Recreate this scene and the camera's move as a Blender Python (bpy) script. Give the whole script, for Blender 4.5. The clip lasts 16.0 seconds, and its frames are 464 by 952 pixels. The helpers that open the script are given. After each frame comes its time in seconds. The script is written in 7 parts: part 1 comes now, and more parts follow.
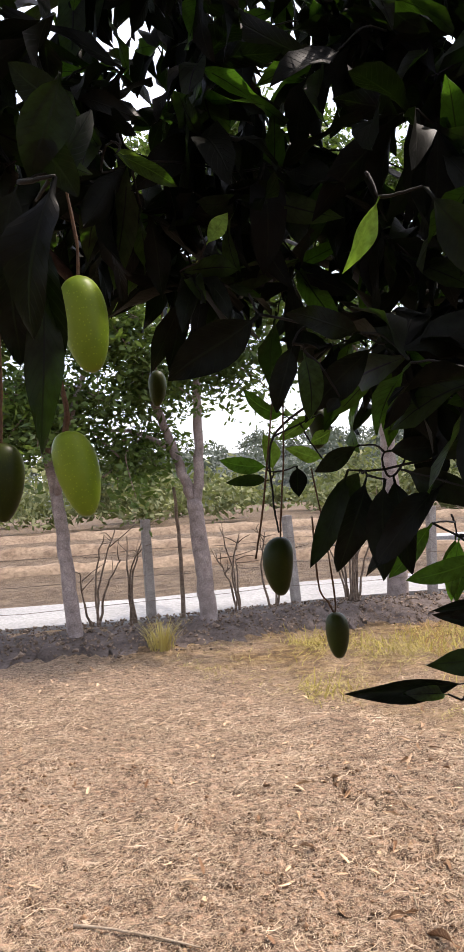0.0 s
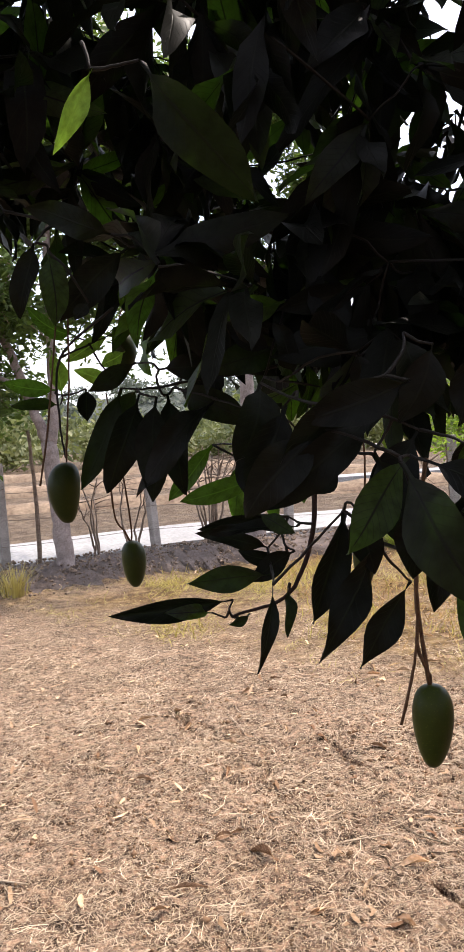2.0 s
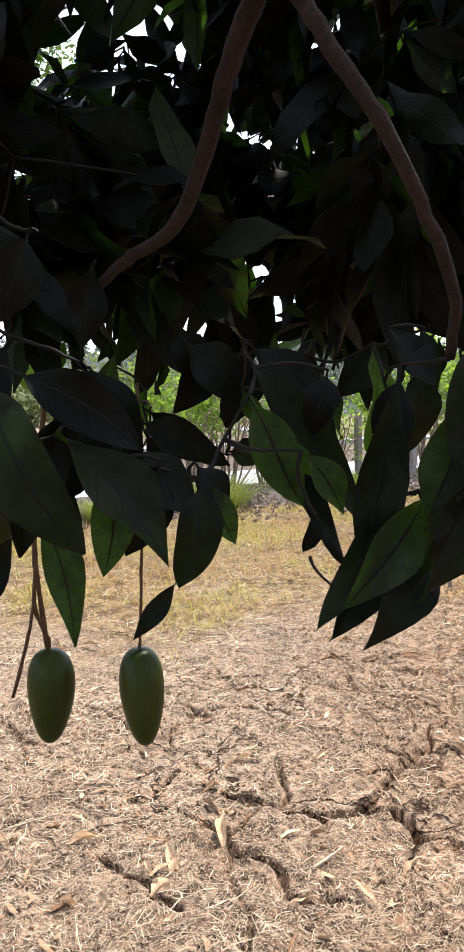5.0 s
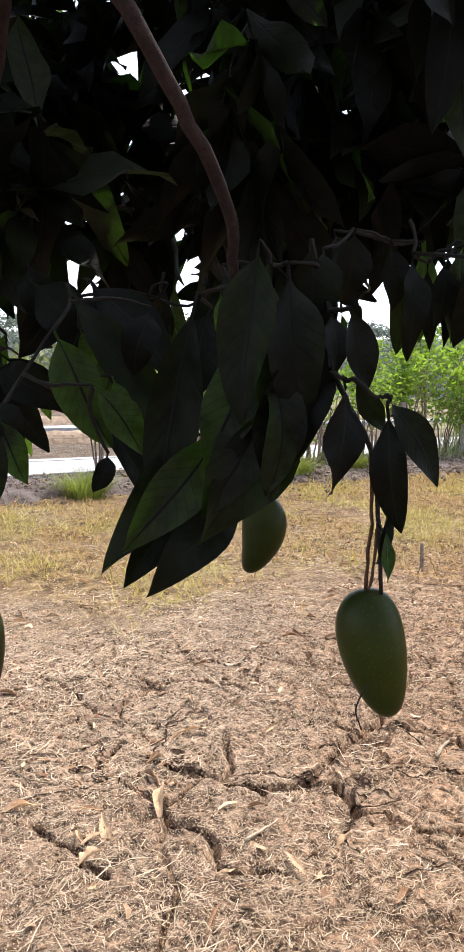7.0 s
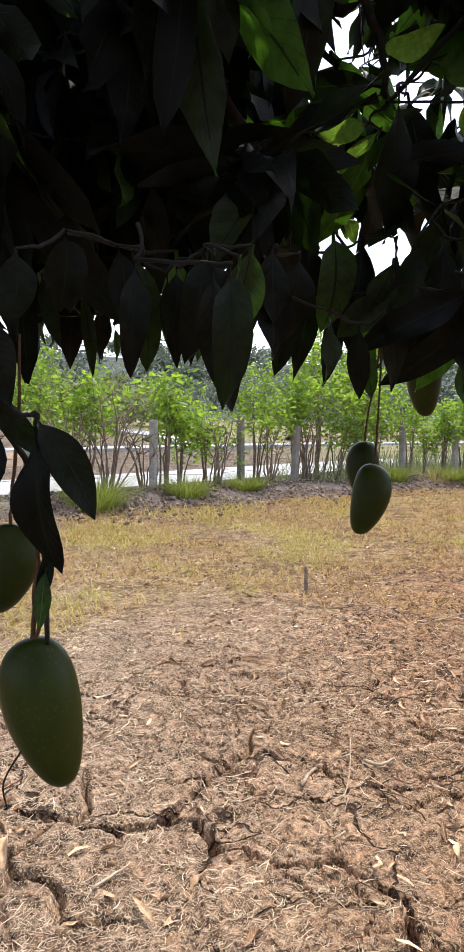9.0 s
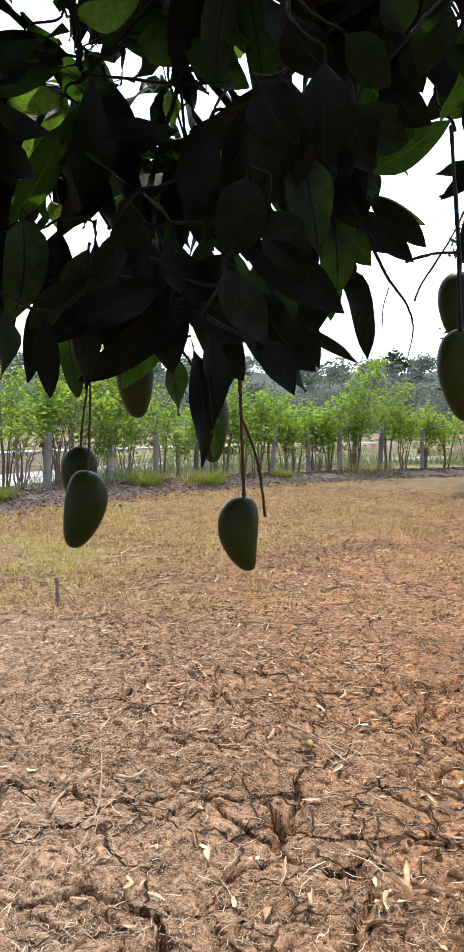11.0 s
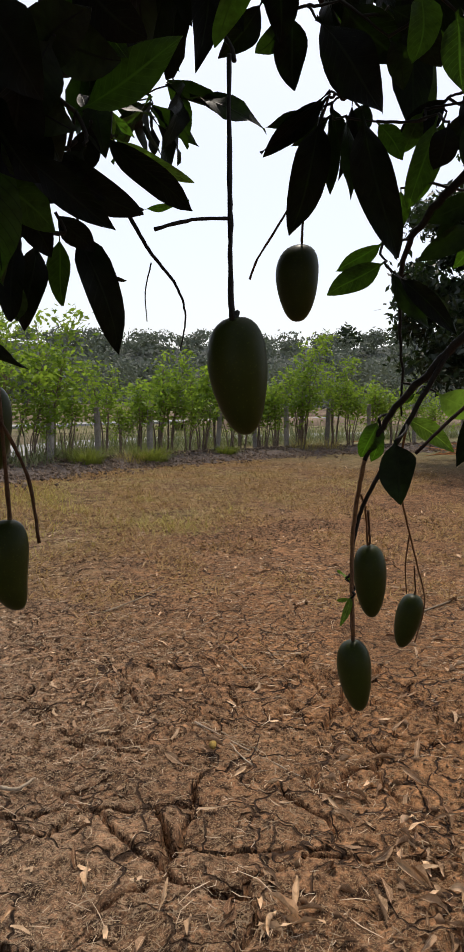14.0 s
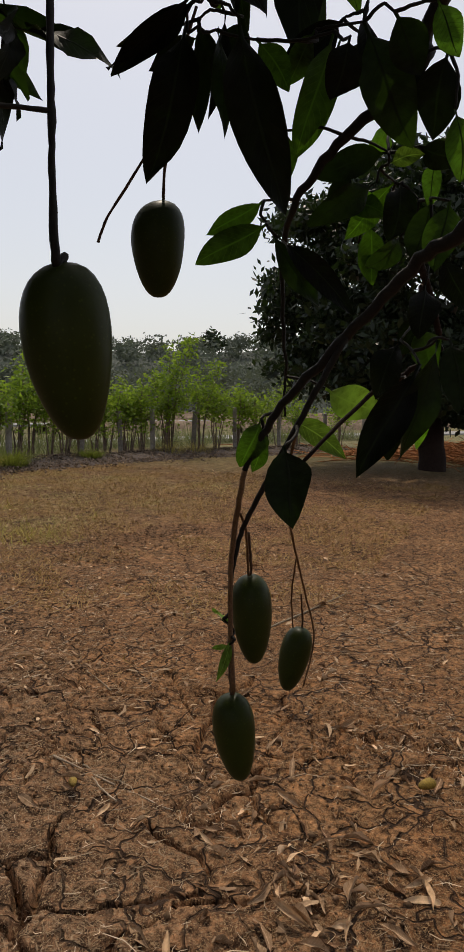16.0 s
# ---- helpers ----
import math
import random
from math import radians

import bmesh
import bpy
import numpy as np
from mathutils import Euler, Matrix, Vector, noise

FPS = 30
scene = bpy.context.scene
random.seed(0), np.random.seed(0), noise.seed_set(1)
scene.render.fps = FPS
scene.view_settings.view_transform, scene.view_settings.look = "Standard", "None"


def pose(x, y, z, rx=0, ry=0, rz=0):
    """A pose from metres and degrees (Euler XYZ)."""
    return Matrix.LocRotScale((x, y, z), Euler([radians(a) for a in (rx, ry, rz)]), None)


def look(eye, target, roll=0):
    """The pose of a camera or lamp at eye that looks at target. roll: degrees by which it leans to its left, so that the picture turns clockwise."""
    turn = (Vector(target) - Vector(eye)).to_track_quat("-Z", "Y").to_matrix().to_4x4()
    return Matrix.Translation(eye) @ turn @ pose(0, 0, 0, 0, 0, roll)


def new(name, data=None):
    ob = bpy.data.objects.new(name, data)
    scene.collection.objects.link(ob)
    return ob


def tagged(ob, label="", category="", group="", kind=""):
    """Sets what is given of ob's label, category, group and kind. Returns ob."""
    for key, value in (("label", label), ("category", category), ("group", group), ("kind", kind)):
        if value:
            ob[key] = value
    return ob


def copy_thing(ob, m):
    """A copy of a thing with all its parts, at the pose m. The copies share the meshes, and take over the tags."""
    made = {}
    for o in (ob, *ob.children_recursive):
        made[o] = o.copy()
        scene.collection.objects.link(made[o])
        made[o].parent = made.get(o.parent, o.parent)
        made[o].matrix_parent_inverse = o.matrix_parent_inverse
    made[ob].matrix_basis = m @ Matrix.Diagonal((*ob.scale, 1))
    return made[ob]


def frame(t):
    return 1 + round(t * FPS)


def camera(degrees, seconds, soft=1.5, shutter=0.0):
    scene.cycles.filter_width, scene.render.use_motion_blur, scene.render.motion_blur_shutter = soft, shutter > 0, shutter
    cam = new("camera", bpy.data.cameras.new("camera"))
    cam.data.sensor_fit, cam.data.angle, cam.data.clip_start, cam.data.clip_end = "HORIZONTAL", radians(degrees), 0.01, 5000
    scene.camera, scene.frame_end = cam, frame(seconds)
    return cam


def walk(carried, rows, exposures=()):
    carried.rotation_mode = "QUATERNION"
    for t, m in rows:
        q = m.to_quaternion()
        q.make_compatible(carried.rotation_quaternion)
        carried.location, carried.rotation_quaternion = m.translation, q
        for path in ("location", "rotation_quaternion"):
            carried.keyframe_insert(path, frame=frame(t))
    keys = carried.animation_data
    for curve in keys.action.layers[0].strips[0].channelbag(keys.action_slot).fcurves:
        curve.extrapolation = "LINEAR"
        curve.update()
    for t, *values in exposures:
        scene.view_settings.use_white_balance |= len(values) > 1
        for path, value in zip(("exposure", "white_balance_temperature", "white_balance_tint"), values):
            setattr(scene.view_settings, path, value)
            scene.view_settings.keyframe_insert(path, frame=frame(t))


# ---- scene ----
cam = camera(33.9, 16.0, soft=1.15)
PATH = [
    (0, (-0.061, 0.008, 1.508), (-0.084, 2.007, 1.555), -3.4),
    (0.5, (-0.035, 0.033, 1.48), (0.013, 2.031, 1.435), -3.5),
    (1, (-0.003, 0.048, 1.464), (0.126, 2.04, 1.349), -3.8),
    (1.5, (0.04, 0.045, 1.461), (0.256, 2.029, 1.334), -4.8),
    (2, (0.095, 0.044, 1.456), (0.396, 2.018, 1.344), -3.4),
    (2.5, (0.155, 0.047, 1.451), (0.568, 2.0, 1.328), -3),
    (3, (0.191, 0.042, 1.441), (0.676, 1.977, 1.295), -2.5),
    (3.5, (0.2, 0.059, 1.429), (0.813, 1.955, 1.263), -2),
    (4, (0.216, 0.098, 1.414), (0.967, 1.944, 1.242), -0.8),
    (4.5, (0.221, 0.114, 1.405), (1.108, 1.899, 1.235), 0.2),
    (5, (0.238, 0.135, 1.393), (1.24, 1.855, 1.202), -0.1),
    (5.2, (0.244, 0.136, 1.391), (1.264, 1.844, 1.192), -0.1),
    (7.3, (0.444, 0.075, 1.347), (1.448, 1.789, 1.109), 1.5),
    (7.5, (0.474, 0.076, 1.343), (1.475, 1.793, 1.121), 1.9),
    (8, (0.497, 0.03, 1.347), (1.517, 1.737, 1.13), 2.1),
    (8.5, (0.527, 0.024, 1.35), (1.659, 1.661, 1.149), 2.2),
    (9, (0.578, 0.049, 1.355), (1.794, 1.628, 1.181), 1.5),
    (9.5, (0.615, 0.054, 1.359), (1.945, 1.539, 1.205), 1.1),
    (10, (0.642, 0.07, 1.352), (2.07, 1.463, 1.204), 0.8),
    (10.2, (0.66, 0.081, 1.349), (2.131, 1.429, 1.208), 1),
    (12.3, (0.727, 0.027, 1.393), (2.522, 0.892, 1.223), 0.3),
    (12.5, (0.756, 0.022, 1.407), (2.546, 0.902, 1.259), 0.4),
    (13, (0.848, 0.014, 1.41), (2.605, 0.954, 1.232), 1),
    (13.5, (0.934, -0.001, 1.396), (2.641, 1.019, 1.182), 1.3),
    (14, (0.977, -0.006, 1.392), (2.684, 1.015, 1.182), 1.1),
    (14.5, (1.037, 0.031, 1.392), (2.726, 1.077, 1.163), 0.9),
    (15, (1.103, 0.063, 1.398), (2.89, 0.946, 1.229), 1.5),
    (15.5, (1.147, 0.085, 1.382), (2.976, 0.876, 1.211), 1.5),
    (16, (1.183, 0.09, 1.382), (3.044, 0.799, 1.188), 1.5),
]
walk(cam, [(t, look(eye, target, roll)) for t, eye, target, roll in PATH],
     [(0, 1.08, 6650, 17), (2, 1.2, 6600, 17), (3.5, 1.5, 6150, 10), (5, 1.47, 6150, 10.5), (7.5, 1.3, 6200, 12), (10.2, 1.16, 6150, 11), (12.5, 0.94, 5950, 10), (13.5, 0.38, 6450, 12), (14, -0.04, 6750, 12), (15, -0.46, 7050, 12), (16, -0.46, 7150, 12)])

# ---------------------------------------------------------------- world, sun
SUN_EL, SUN_X, SUN_Y = 60.0, 0.90, 0.43
world = bpy.data.worlds.new("sky")
scene.world = world
world.use_nodes = True
wn, wl = world.node_tree.nodes, world.node_tree.links
sky = wn.new("ShaderNodeTexSky")
sky.sky_type, sky.sun_disc = "NISHITA", False
sky.sun_elevation = radians(SUN_EL)
sky.sun_rotation = math.atan2(SUN_X, SUN_Y)
sky.air_density, sky.dust_density, sky.ozone_density = 1.0, 2.6, 1.0
haze = wn.new("ShaderNodeMix")
haze.data_type = "RGBA"
haze.inputs[0].default_value = 0.45
haze.inputs[7].default_value = (7.5, 8.1, 9.1, 1.0)
wl.new(sky.outputs[0], haze.inputs[6])
wl.new(haze.outputs[2], wn["Background"].inputs[0])
wn["Background"].inputs[1].default_value = 0.15
lamp = bpy.data.lights.new("sun", "SUN")
lamp.energy, lamp.angle, lamp.color = 2.55, radians(0.55), (1.0, 0.93, 0.82)
sun = new("sun", lamp)
flat = math.hypot(SUN_X, SUN_Y)
c = math.cos(radians(SUN_EL))
sun.matrix_world = look((30 * c * SUN_X / flat, 30 * c * SUN_Y / flat, 30 * math.sin(radians(SUN_EL))), (0, 0, 0))


# ---------------------------------------------------------------- materials
def material(name, rough=0.8, spec=0.3):
    m = bpy.data.materials.new(name)
    m.use_nodes = True
    b = m.node_tree.nodes["Principled BSDF"]
    b.inputs["Roughness"].default_value = rough
    b.inputs["Specular IOR Level"].default_value = spec
    return m, m.node_tree.nodes, m.node_tree.links, b


def node(nodes, kind, **values):
    n = nodes.new(kind)
    for key, value in values.items():
        n.inputs[key].default_value = value
    return n


def noise_of(nodes, links, coord, scale, detail=4.0, rough=0.55):
    n = node(nodes, "ShaderNodeTexNoise", Scale=scale, Detail=detail, Roughness=rough)
    links.new(coord, n.inputs["Vector"])
    return n.outputs["Fac"]


def ramp(nodes, links, fac, stops):
    r = nodes.new("ShaderNodeValToRGB")
    e = r.color_ramp.elements
    while len(e) < len(stops):
        e.new(0.5)
    for i, (p, col) in enumerate(stops):
        e[i].position, e[i].color = p, (*col, 1.0)
    links.new(fac, r.inputs[0])
    return r.outputs["Color"]


def mix(nodes, links, fac, a, b, kind="MIX"):
    m = nodes.new("ShaderNodeMix")
    m.data_type, m.blend_type = "RGBA", kind
    for value, slot in ((fac, 0), (a, 6), (b, 7)):
        if isinstance(value, (int, float)):
            m.inputs[slot].default_value = value
        elif isinstance(value, tuple):
            m.inputs[slot].default_value = (*value, 1.0)
        else:
            links.new(value, m.inputs[slot])
    return m.outputs[2]


def bump(nodes, links, shader, height, strength, distance):
    b = node(nodes, "ShaderNodeBump", Strength=strength, Distance=distance)
    links.new(height, b.inputs["Height"])
    links.new(b.outputs[0], shader.inputs["Normal"])


def coords(nodes, kind="Object"):
    return nodes.new("ShaderNodeTexCoord").outputs[kind]


def rough_material(name, dark, light, scale, rough=0.85, bump_by=0.4, bump_size=0.004, fine=8.0, island=False, own=False, spec=0.25):
    """A mottled matt surface with two scales of noise; island or own: a shift of tone from piece to piece."""
    m, n, l, b = material(name, rough, spec)
    co = coords(n)
    big = noise_of(n, l, co, scale)
    small = noise_of(n, l, co, scale * fine, 5.0, 0.65)
    base = ramp(n, l, big, [(0.3, dark), (0.7, light)])
    tone = ramp(n, l, small, [(0.25, (0.55, 0.55, 0.55)), (0.75, (1.25, 1.25, 1.25))])
    col = mix(n, l, 1.0, base, tone, "MULTIPLY")
    if island or own:
        src = n.new("ShaderNodeNewGeometry").outputs["Random Per Island"] if island else n.new("ShaderNodeObjectInfo").outputs["Random"]
        shift = ramp(n, l, src, [(0.0, (0.6, 0.58, 0.52)), (1.0, (1.3, 1.28, 1.25))])
        col = mix(n, l, 1.0, col, shift, "MULTIPLY")
    l.new(col, b.inputs["Base Color"])
    bump(n, l, b, small, bump_by, bump_size)
    return m


def foliage_material(name, dark, light, glow, amount, rough=0.5, spec=0.3, island=True):
    """Small leaves: a leaf surface and the light that passes through it."""
    m, n, l, b = material(name, rough, spec)
    src = n.new("ShaderNodeNewGeometry").outputs["Random Per Island"] if island else n.new("ShaderNodeObjectInfo").outputs["Random"]
    l.new(ramp(n, l, src, [(0.0, dark), (1.0, light)]), b.inputs["Base Color"])
    t = n.new("ShaderNodeBsdfTranslucent")
    l.new(ramp(n, l, src, [(0.0, tuple(g * 0.6 for g in glow)), (1.0, glow)]), t.inputs["Color"])
    s = node(n, "ShaderNodeMixShader", Fac=amount)
    l.new(b.outputs[0], s.inputs[1])
    l.new(t.outputs[0], s.inputs[2])
    l.new(s.outputs[0], n["Material Output"].inputs["Surface"])
    return m


def mango_leaf_material(name, dark, light, glow, amount, dry=False, passes=(0.014, 0.035, 0.2, 1.0)):
    """A leathery leaf; u runs across the blade from 0 to 1, v along it in widths of a vein."""
    m, n, l, b = material(name, 0.46 if not dry else 0.8, 0.10 if not dry else 0.2)
    uv = n.new("ShaderNodeSeparateXYZ")
    l.new(coords(n, "UV"), uv.inputs[0])
    across = node(n, "ShaderNodeMath")
    across.operation = "SUBTRACT"
    l.new(uv.outputs["X"], across.inputs[0])
    across.inputs[1].default_value = 0.5
    off = node(n, "ShaderNodeMath")
    off.operation = "ABSOLUTE"
    l.new(across.outputs[0], off.inputs[0])
    rib = node(n, "ShaderNodeMapRange")
    rib.inputs["From Min"].default_value, rib.inputs["From Max"].default_value = 0.012, 0.04
    rib.inputs["To Min"].default_value, rib.inputs["To Max"].default_value = 1.0, 0.0
    l.new(off.outputs[0], rib.inputs["Value"])
    slant = node(n, "ShaderNodeMath")
    slant.operation = "MULTIPLY_ADD"
    l.new(off.outputs[0], slant.inputs[0])
    slant.inputs[1].default_value = -5.0
    l.new(uv.outputs["Y"], slant.inputs[2])
    wave = node(n, "ShaderNodeMath")
    wave.operation = "FRACT"
    l.new(slant.outputs[0], wave.inputs[0])
    vein = node(n, "ShaderNodeMapRange")
    vein.inputs["From Min"].default_value, vein.inputs["From Max"].default_value = 0.0, 0.16
    vein.inputs["To Min"].default_value, vein.inputs["To Max"].default_value = 0.55, 0.0
    l.new(wave.outputs[0], vein.inputs["Value"])
    lines = node(n, "ShaderNodeMath")
    lines.operation = "MAXIMUM"
    l.new(rib.outputs[0], lines.inputs[0])
    l.new(vein.outputs[0], lines.inputs[1])
    rnd = n.new("ShaderNodeNewGeometry").outputs["Random Per Island"]
    own = n.new("ShaderNodeObjectInfo").outputs["Random"]
    both = node(n, "ShaderNodeMath")
    both.operation = "ADD"
    l.new(rnd, both.inputs[0])
    l.new(own, both.inputs[1])
    one = node(n, "ShaderNodeMath")
    one.operation = "FRACT"
    l.new(both.outputs[0], one.inputs[0])
    base = ramp(n, l, one.outputs[0], [(0.0, dark), (0.8, light), (1.0, tuple(v * 1.5 for v in light))])
    spots = noise_of(n, l, coords(n), 55.0, 3.0)
    blotch = ramp(n, l, spots, [(0.3, (0.65, 0.62, 0.55)), (0.6, (1.1, 1.1, 1.1))])
    col = mix(n, l, 1.0, base, blotch, "MULTIPLY")
    col = mix(n, l, lines.outputs[0], col, tuple(v * 1.1 + 0.0008 for v in light) if not dry else tuple(min(1.0, v * 1.3) for v in light))
    l.new(col, b.inputs["Base Color"])
    bump(n, l, b, lines.outputs[0], 0.35, 0.0015)
    t = n.new("ShaderNodeBsdfTranslucent")
    thin = ramp(n, l, one.outputs[0], [(p, tuple(g * k for g in glow)) for p, k in zip((0.0, 0.6, 0.86, 1.0), passes)])
    thin = mix(n, l, 1.0, thin, blotch, "MULTIPLY")
    veined = mix(n, l, lines.outputs[0], thin, tuple(g * 1.4 * passes[1] for g in glow))
    l.new(veined, t.inputs["Color"])
    s = node(n, "ShaderNodeMixShader", Fac=amount)
    l.new(b.outputs[0], s.inputs[1])
    l.new(t.outputs[0], s.inputs[2])
    l.new(s.outputs[0], n["Material Output"].inputs["Surface"])
    return m


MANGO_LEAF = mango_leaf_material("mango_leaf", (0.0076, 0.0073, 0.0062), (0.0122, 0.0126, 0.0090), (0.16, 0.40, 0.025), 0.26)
# brighter copy of the near-black leaf: light from behind is in its colour
BACKLIT_LEAF = mango_leaf_material("backlit_mango_leaf", (0.022, 0.036, 0.012), (0.04, 0.062, 0.018), (0.26, 0.66, 0.03), 0.40, passes=(0.12, 0.26, 0.45, 0.85))
# for young leaves, and for older ones whose sunlight is put into the colour
YOUNG_AND_LIT_LEAF = mango_leaf_material("young_and_lit_mango_leaf", (0.09, 0.16, 0.03), (0.16, 0.27, 0.05), (0.36, 0.66, 0.06), 0.42, passes=(0.25, 0.4, 0.6, 0.9))
DEAD_LEAF = mango_leaf_material("dead_leaf", (0.18, 0.085, 0.04), (0.58, 0.39, 0.235), (0.34, 0.2, 0.09), 0.16, dry=True)
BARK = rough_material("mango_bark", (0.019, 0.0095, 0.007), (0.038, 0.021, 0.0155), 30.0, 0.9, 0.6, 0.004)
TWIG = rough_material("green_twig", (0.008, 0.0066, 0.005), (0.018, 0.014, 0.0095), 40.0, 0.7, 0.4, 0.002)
STEM = rough_material("fruit_stem", (0.11, 0.05, 0.022), (0.19, 0.10, 0.042), 60.0, 0.7, 0.4, 0.002)
STALK = rough_material("fruit_stalk", (0.06, 0.028, 0.014), (0.12, 0.065, 0.03), 60.0, 0.7, 0.4, 0.002)
PALE_BARK = rough_material("pale_bark", (0.17, 0.132, 0.118), (0.36, 0.295, 0.265), 9.0, 0.9, 0.6, 0.006)
BROWN_BARK = rough_material("brown_bark", (0.12, 0.085, 0.06), (0.26, 0.19, 0.14), 16.0, 0.9, 0.5, 0.004)
CONCRETE = rough_material("post_concrete", (0.22, 0.195, 0.18), (0.37, 0.335, 0.31), 12.0, 0.9, 0.5, 0.003, own=True)
ROAD = rough_material("road_concrete", (0.27, 0.262, 0.25), (0.37, 0.36, 0.345), 0.9, 0.85, 0.3, 0.004, fine=25.0)
WIRE = rough_material("rusty_wire", (0.10, 0.07, 0.05), (0.2, 0.15, 0.12), 60.0, 0.6)
STRAW = rough_material("straw", (0.36, 0.255, 0.16), (0.72, 0.565, 0.40), 3.0, 0.8, 0.1, 0.001, island=True)
CLOD = rough_material("earth_clod", (0.12, 0.085, 0.062), (0.25, 0.185, 0.14), 7.0, 0.95, 0.8, 0.01, island=True)
# litter colour, darkened further for the tree and hedge shade on the bank
SHADED_LITTER = rough_material("shaded_bank_litter", (0.065, 0.047, 0.039), (0.16, 0.124, 0.104), 5.0, 0.95, 1.0, 0.02, fine=7.0)
CRUMB = rough_material("clay_crumb", (0.16, 0.092, 0.052), (0.31, 0.19, 0.11), 5.0, 0.95, 0.5, 0.003, island=True)
BUND = rough_material("field_bank", (0.15, 0.10, 0.065), (0.29, 0.21, 0.14), 1.2, 0.95, 0.8, 0.02)
DRY_GRASS = foliage_material("dry_grass", (0.34, 0.26, 0.09), (0.50, 0.42, 0.15), (0.40, 0.34, 0.08), 0.3, 0.7)
TURF = foliage_material("yellow_turf", (0.25, 0.195, 0.045), (0.46, 0.37, 0.10), (0.45, 0.38, 0.08), 0.35, 0.7)
BROWN_GRASS = foliage_material("brown_turf", (0.20, 0.105, 0.035), (0.46, 0.29, 0.11), (0.34, 0.22, 0.07), 0.25, 0.8)
GREEN_GRASS = foliage_material("green_grass", (0.09, 0.12, 0.02), (0.22, 0.25, 0.045), (0.28, 0.33, 0.05), 0.35, 0.6)
HEDGE_LEAF = foliage_material("hedge_leaf", (0.06, 0.115, 0.014), (0.18, 0.265, 0.034), (0.34, 0.50, 0.045), 0.5, 0.5)
TREE_LEAF = foliage_material("roadside_tree_leaf", (0.03, 0.055, 0.012), (0.09, 0.13, 0.03), (0.17, 0.27, 0.035), 0.35, 0.5)
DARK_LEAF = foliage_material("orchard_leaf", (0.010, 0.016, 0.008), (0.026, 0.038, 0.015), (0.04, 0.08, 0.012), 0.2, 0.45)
# distance haze is put into the greyed colours of far woods and hill
WOOD_LEAF = foliage_material("hazed_wood_leaf", (0.12, 0.135, 0.105), (0.17, 0.185, 0.14), (0.10, 0.13, 0.06), 0.2, 0.8)
BUSH_LEAF = foliage_material("field_bush_leaf", (0.10, 0.12, 0.05), (0.25, 0.25, 0.12), (0.2, 0.24, 0.06), 0.3, 0.7)
HILL = rough_material("hazed_hill_wood", (0.075, 0.088, 0.07), (0.11, 0.122, 0.098), 0.08, 0.95, 1.0, 1.5, fine=12.0)
BRUSH = rough_material("dry_brush", (0.30, 0.11, 0.04), (0.50, 0.22, 0.09), 2.0, 0.9, 0.2, 0.003, island=True)
STICK = rough_material("dry_stick", (0.30, 0.22, 0.15), (0.50, 0.40, 0.29), 20.0, 0.9, 0.4, 0.002, own=True)


def mango_skin(name, dark, light):
    m, n, l, b = material(name, 0.42, 0.14)
    co = coords(n)
    big = noise_of(n, l, co, 14.0, 3.0)
    base = ramp(n, l, big, [(0.3, dark), (0.7, light)])
    dots = node(n, "ShaderNodeTexVoronoi", Scale=230.0)
    l.new(co, dots.inputs["Vector"])
    speck = ramp(n, l, dots.outputs["Distance"], [(0.12, (1.6, 1.55, 1.3)), (0.25, (1.0, 1.0, 1.0))])
    own = ramp(n, l, n.new("ShaderNodeObjectInfo").outputs["Random"], [(0.0, (0.75, 0.8, 0.8)), (1.0, (1.25, 1.2, 1.0))])
    col = mix(n, l, 1.0, mix(n, l, 1.0, base, speck, "MULTIPLY"), own, "MULTIPLY")
    l.new(col, b.inputs["Base Color"])
    bump(n, l, b, noise_of(n, l, co, 160.0, 3.0), 0.15, 0.001)
    b.inputs["Subsurface Weight"].default_value = 0.0
    return m


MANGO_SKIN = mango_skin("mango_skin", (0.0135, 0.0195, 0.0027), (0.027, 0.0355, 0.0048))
# lit copy of the skin: sunshine on two fruit is put into its colour
SUNLIT_SKIN = mango_skin("sunlit_mango_skin", (0.08, 0.135, 0.010), (0.15, 0.21, 0.02))


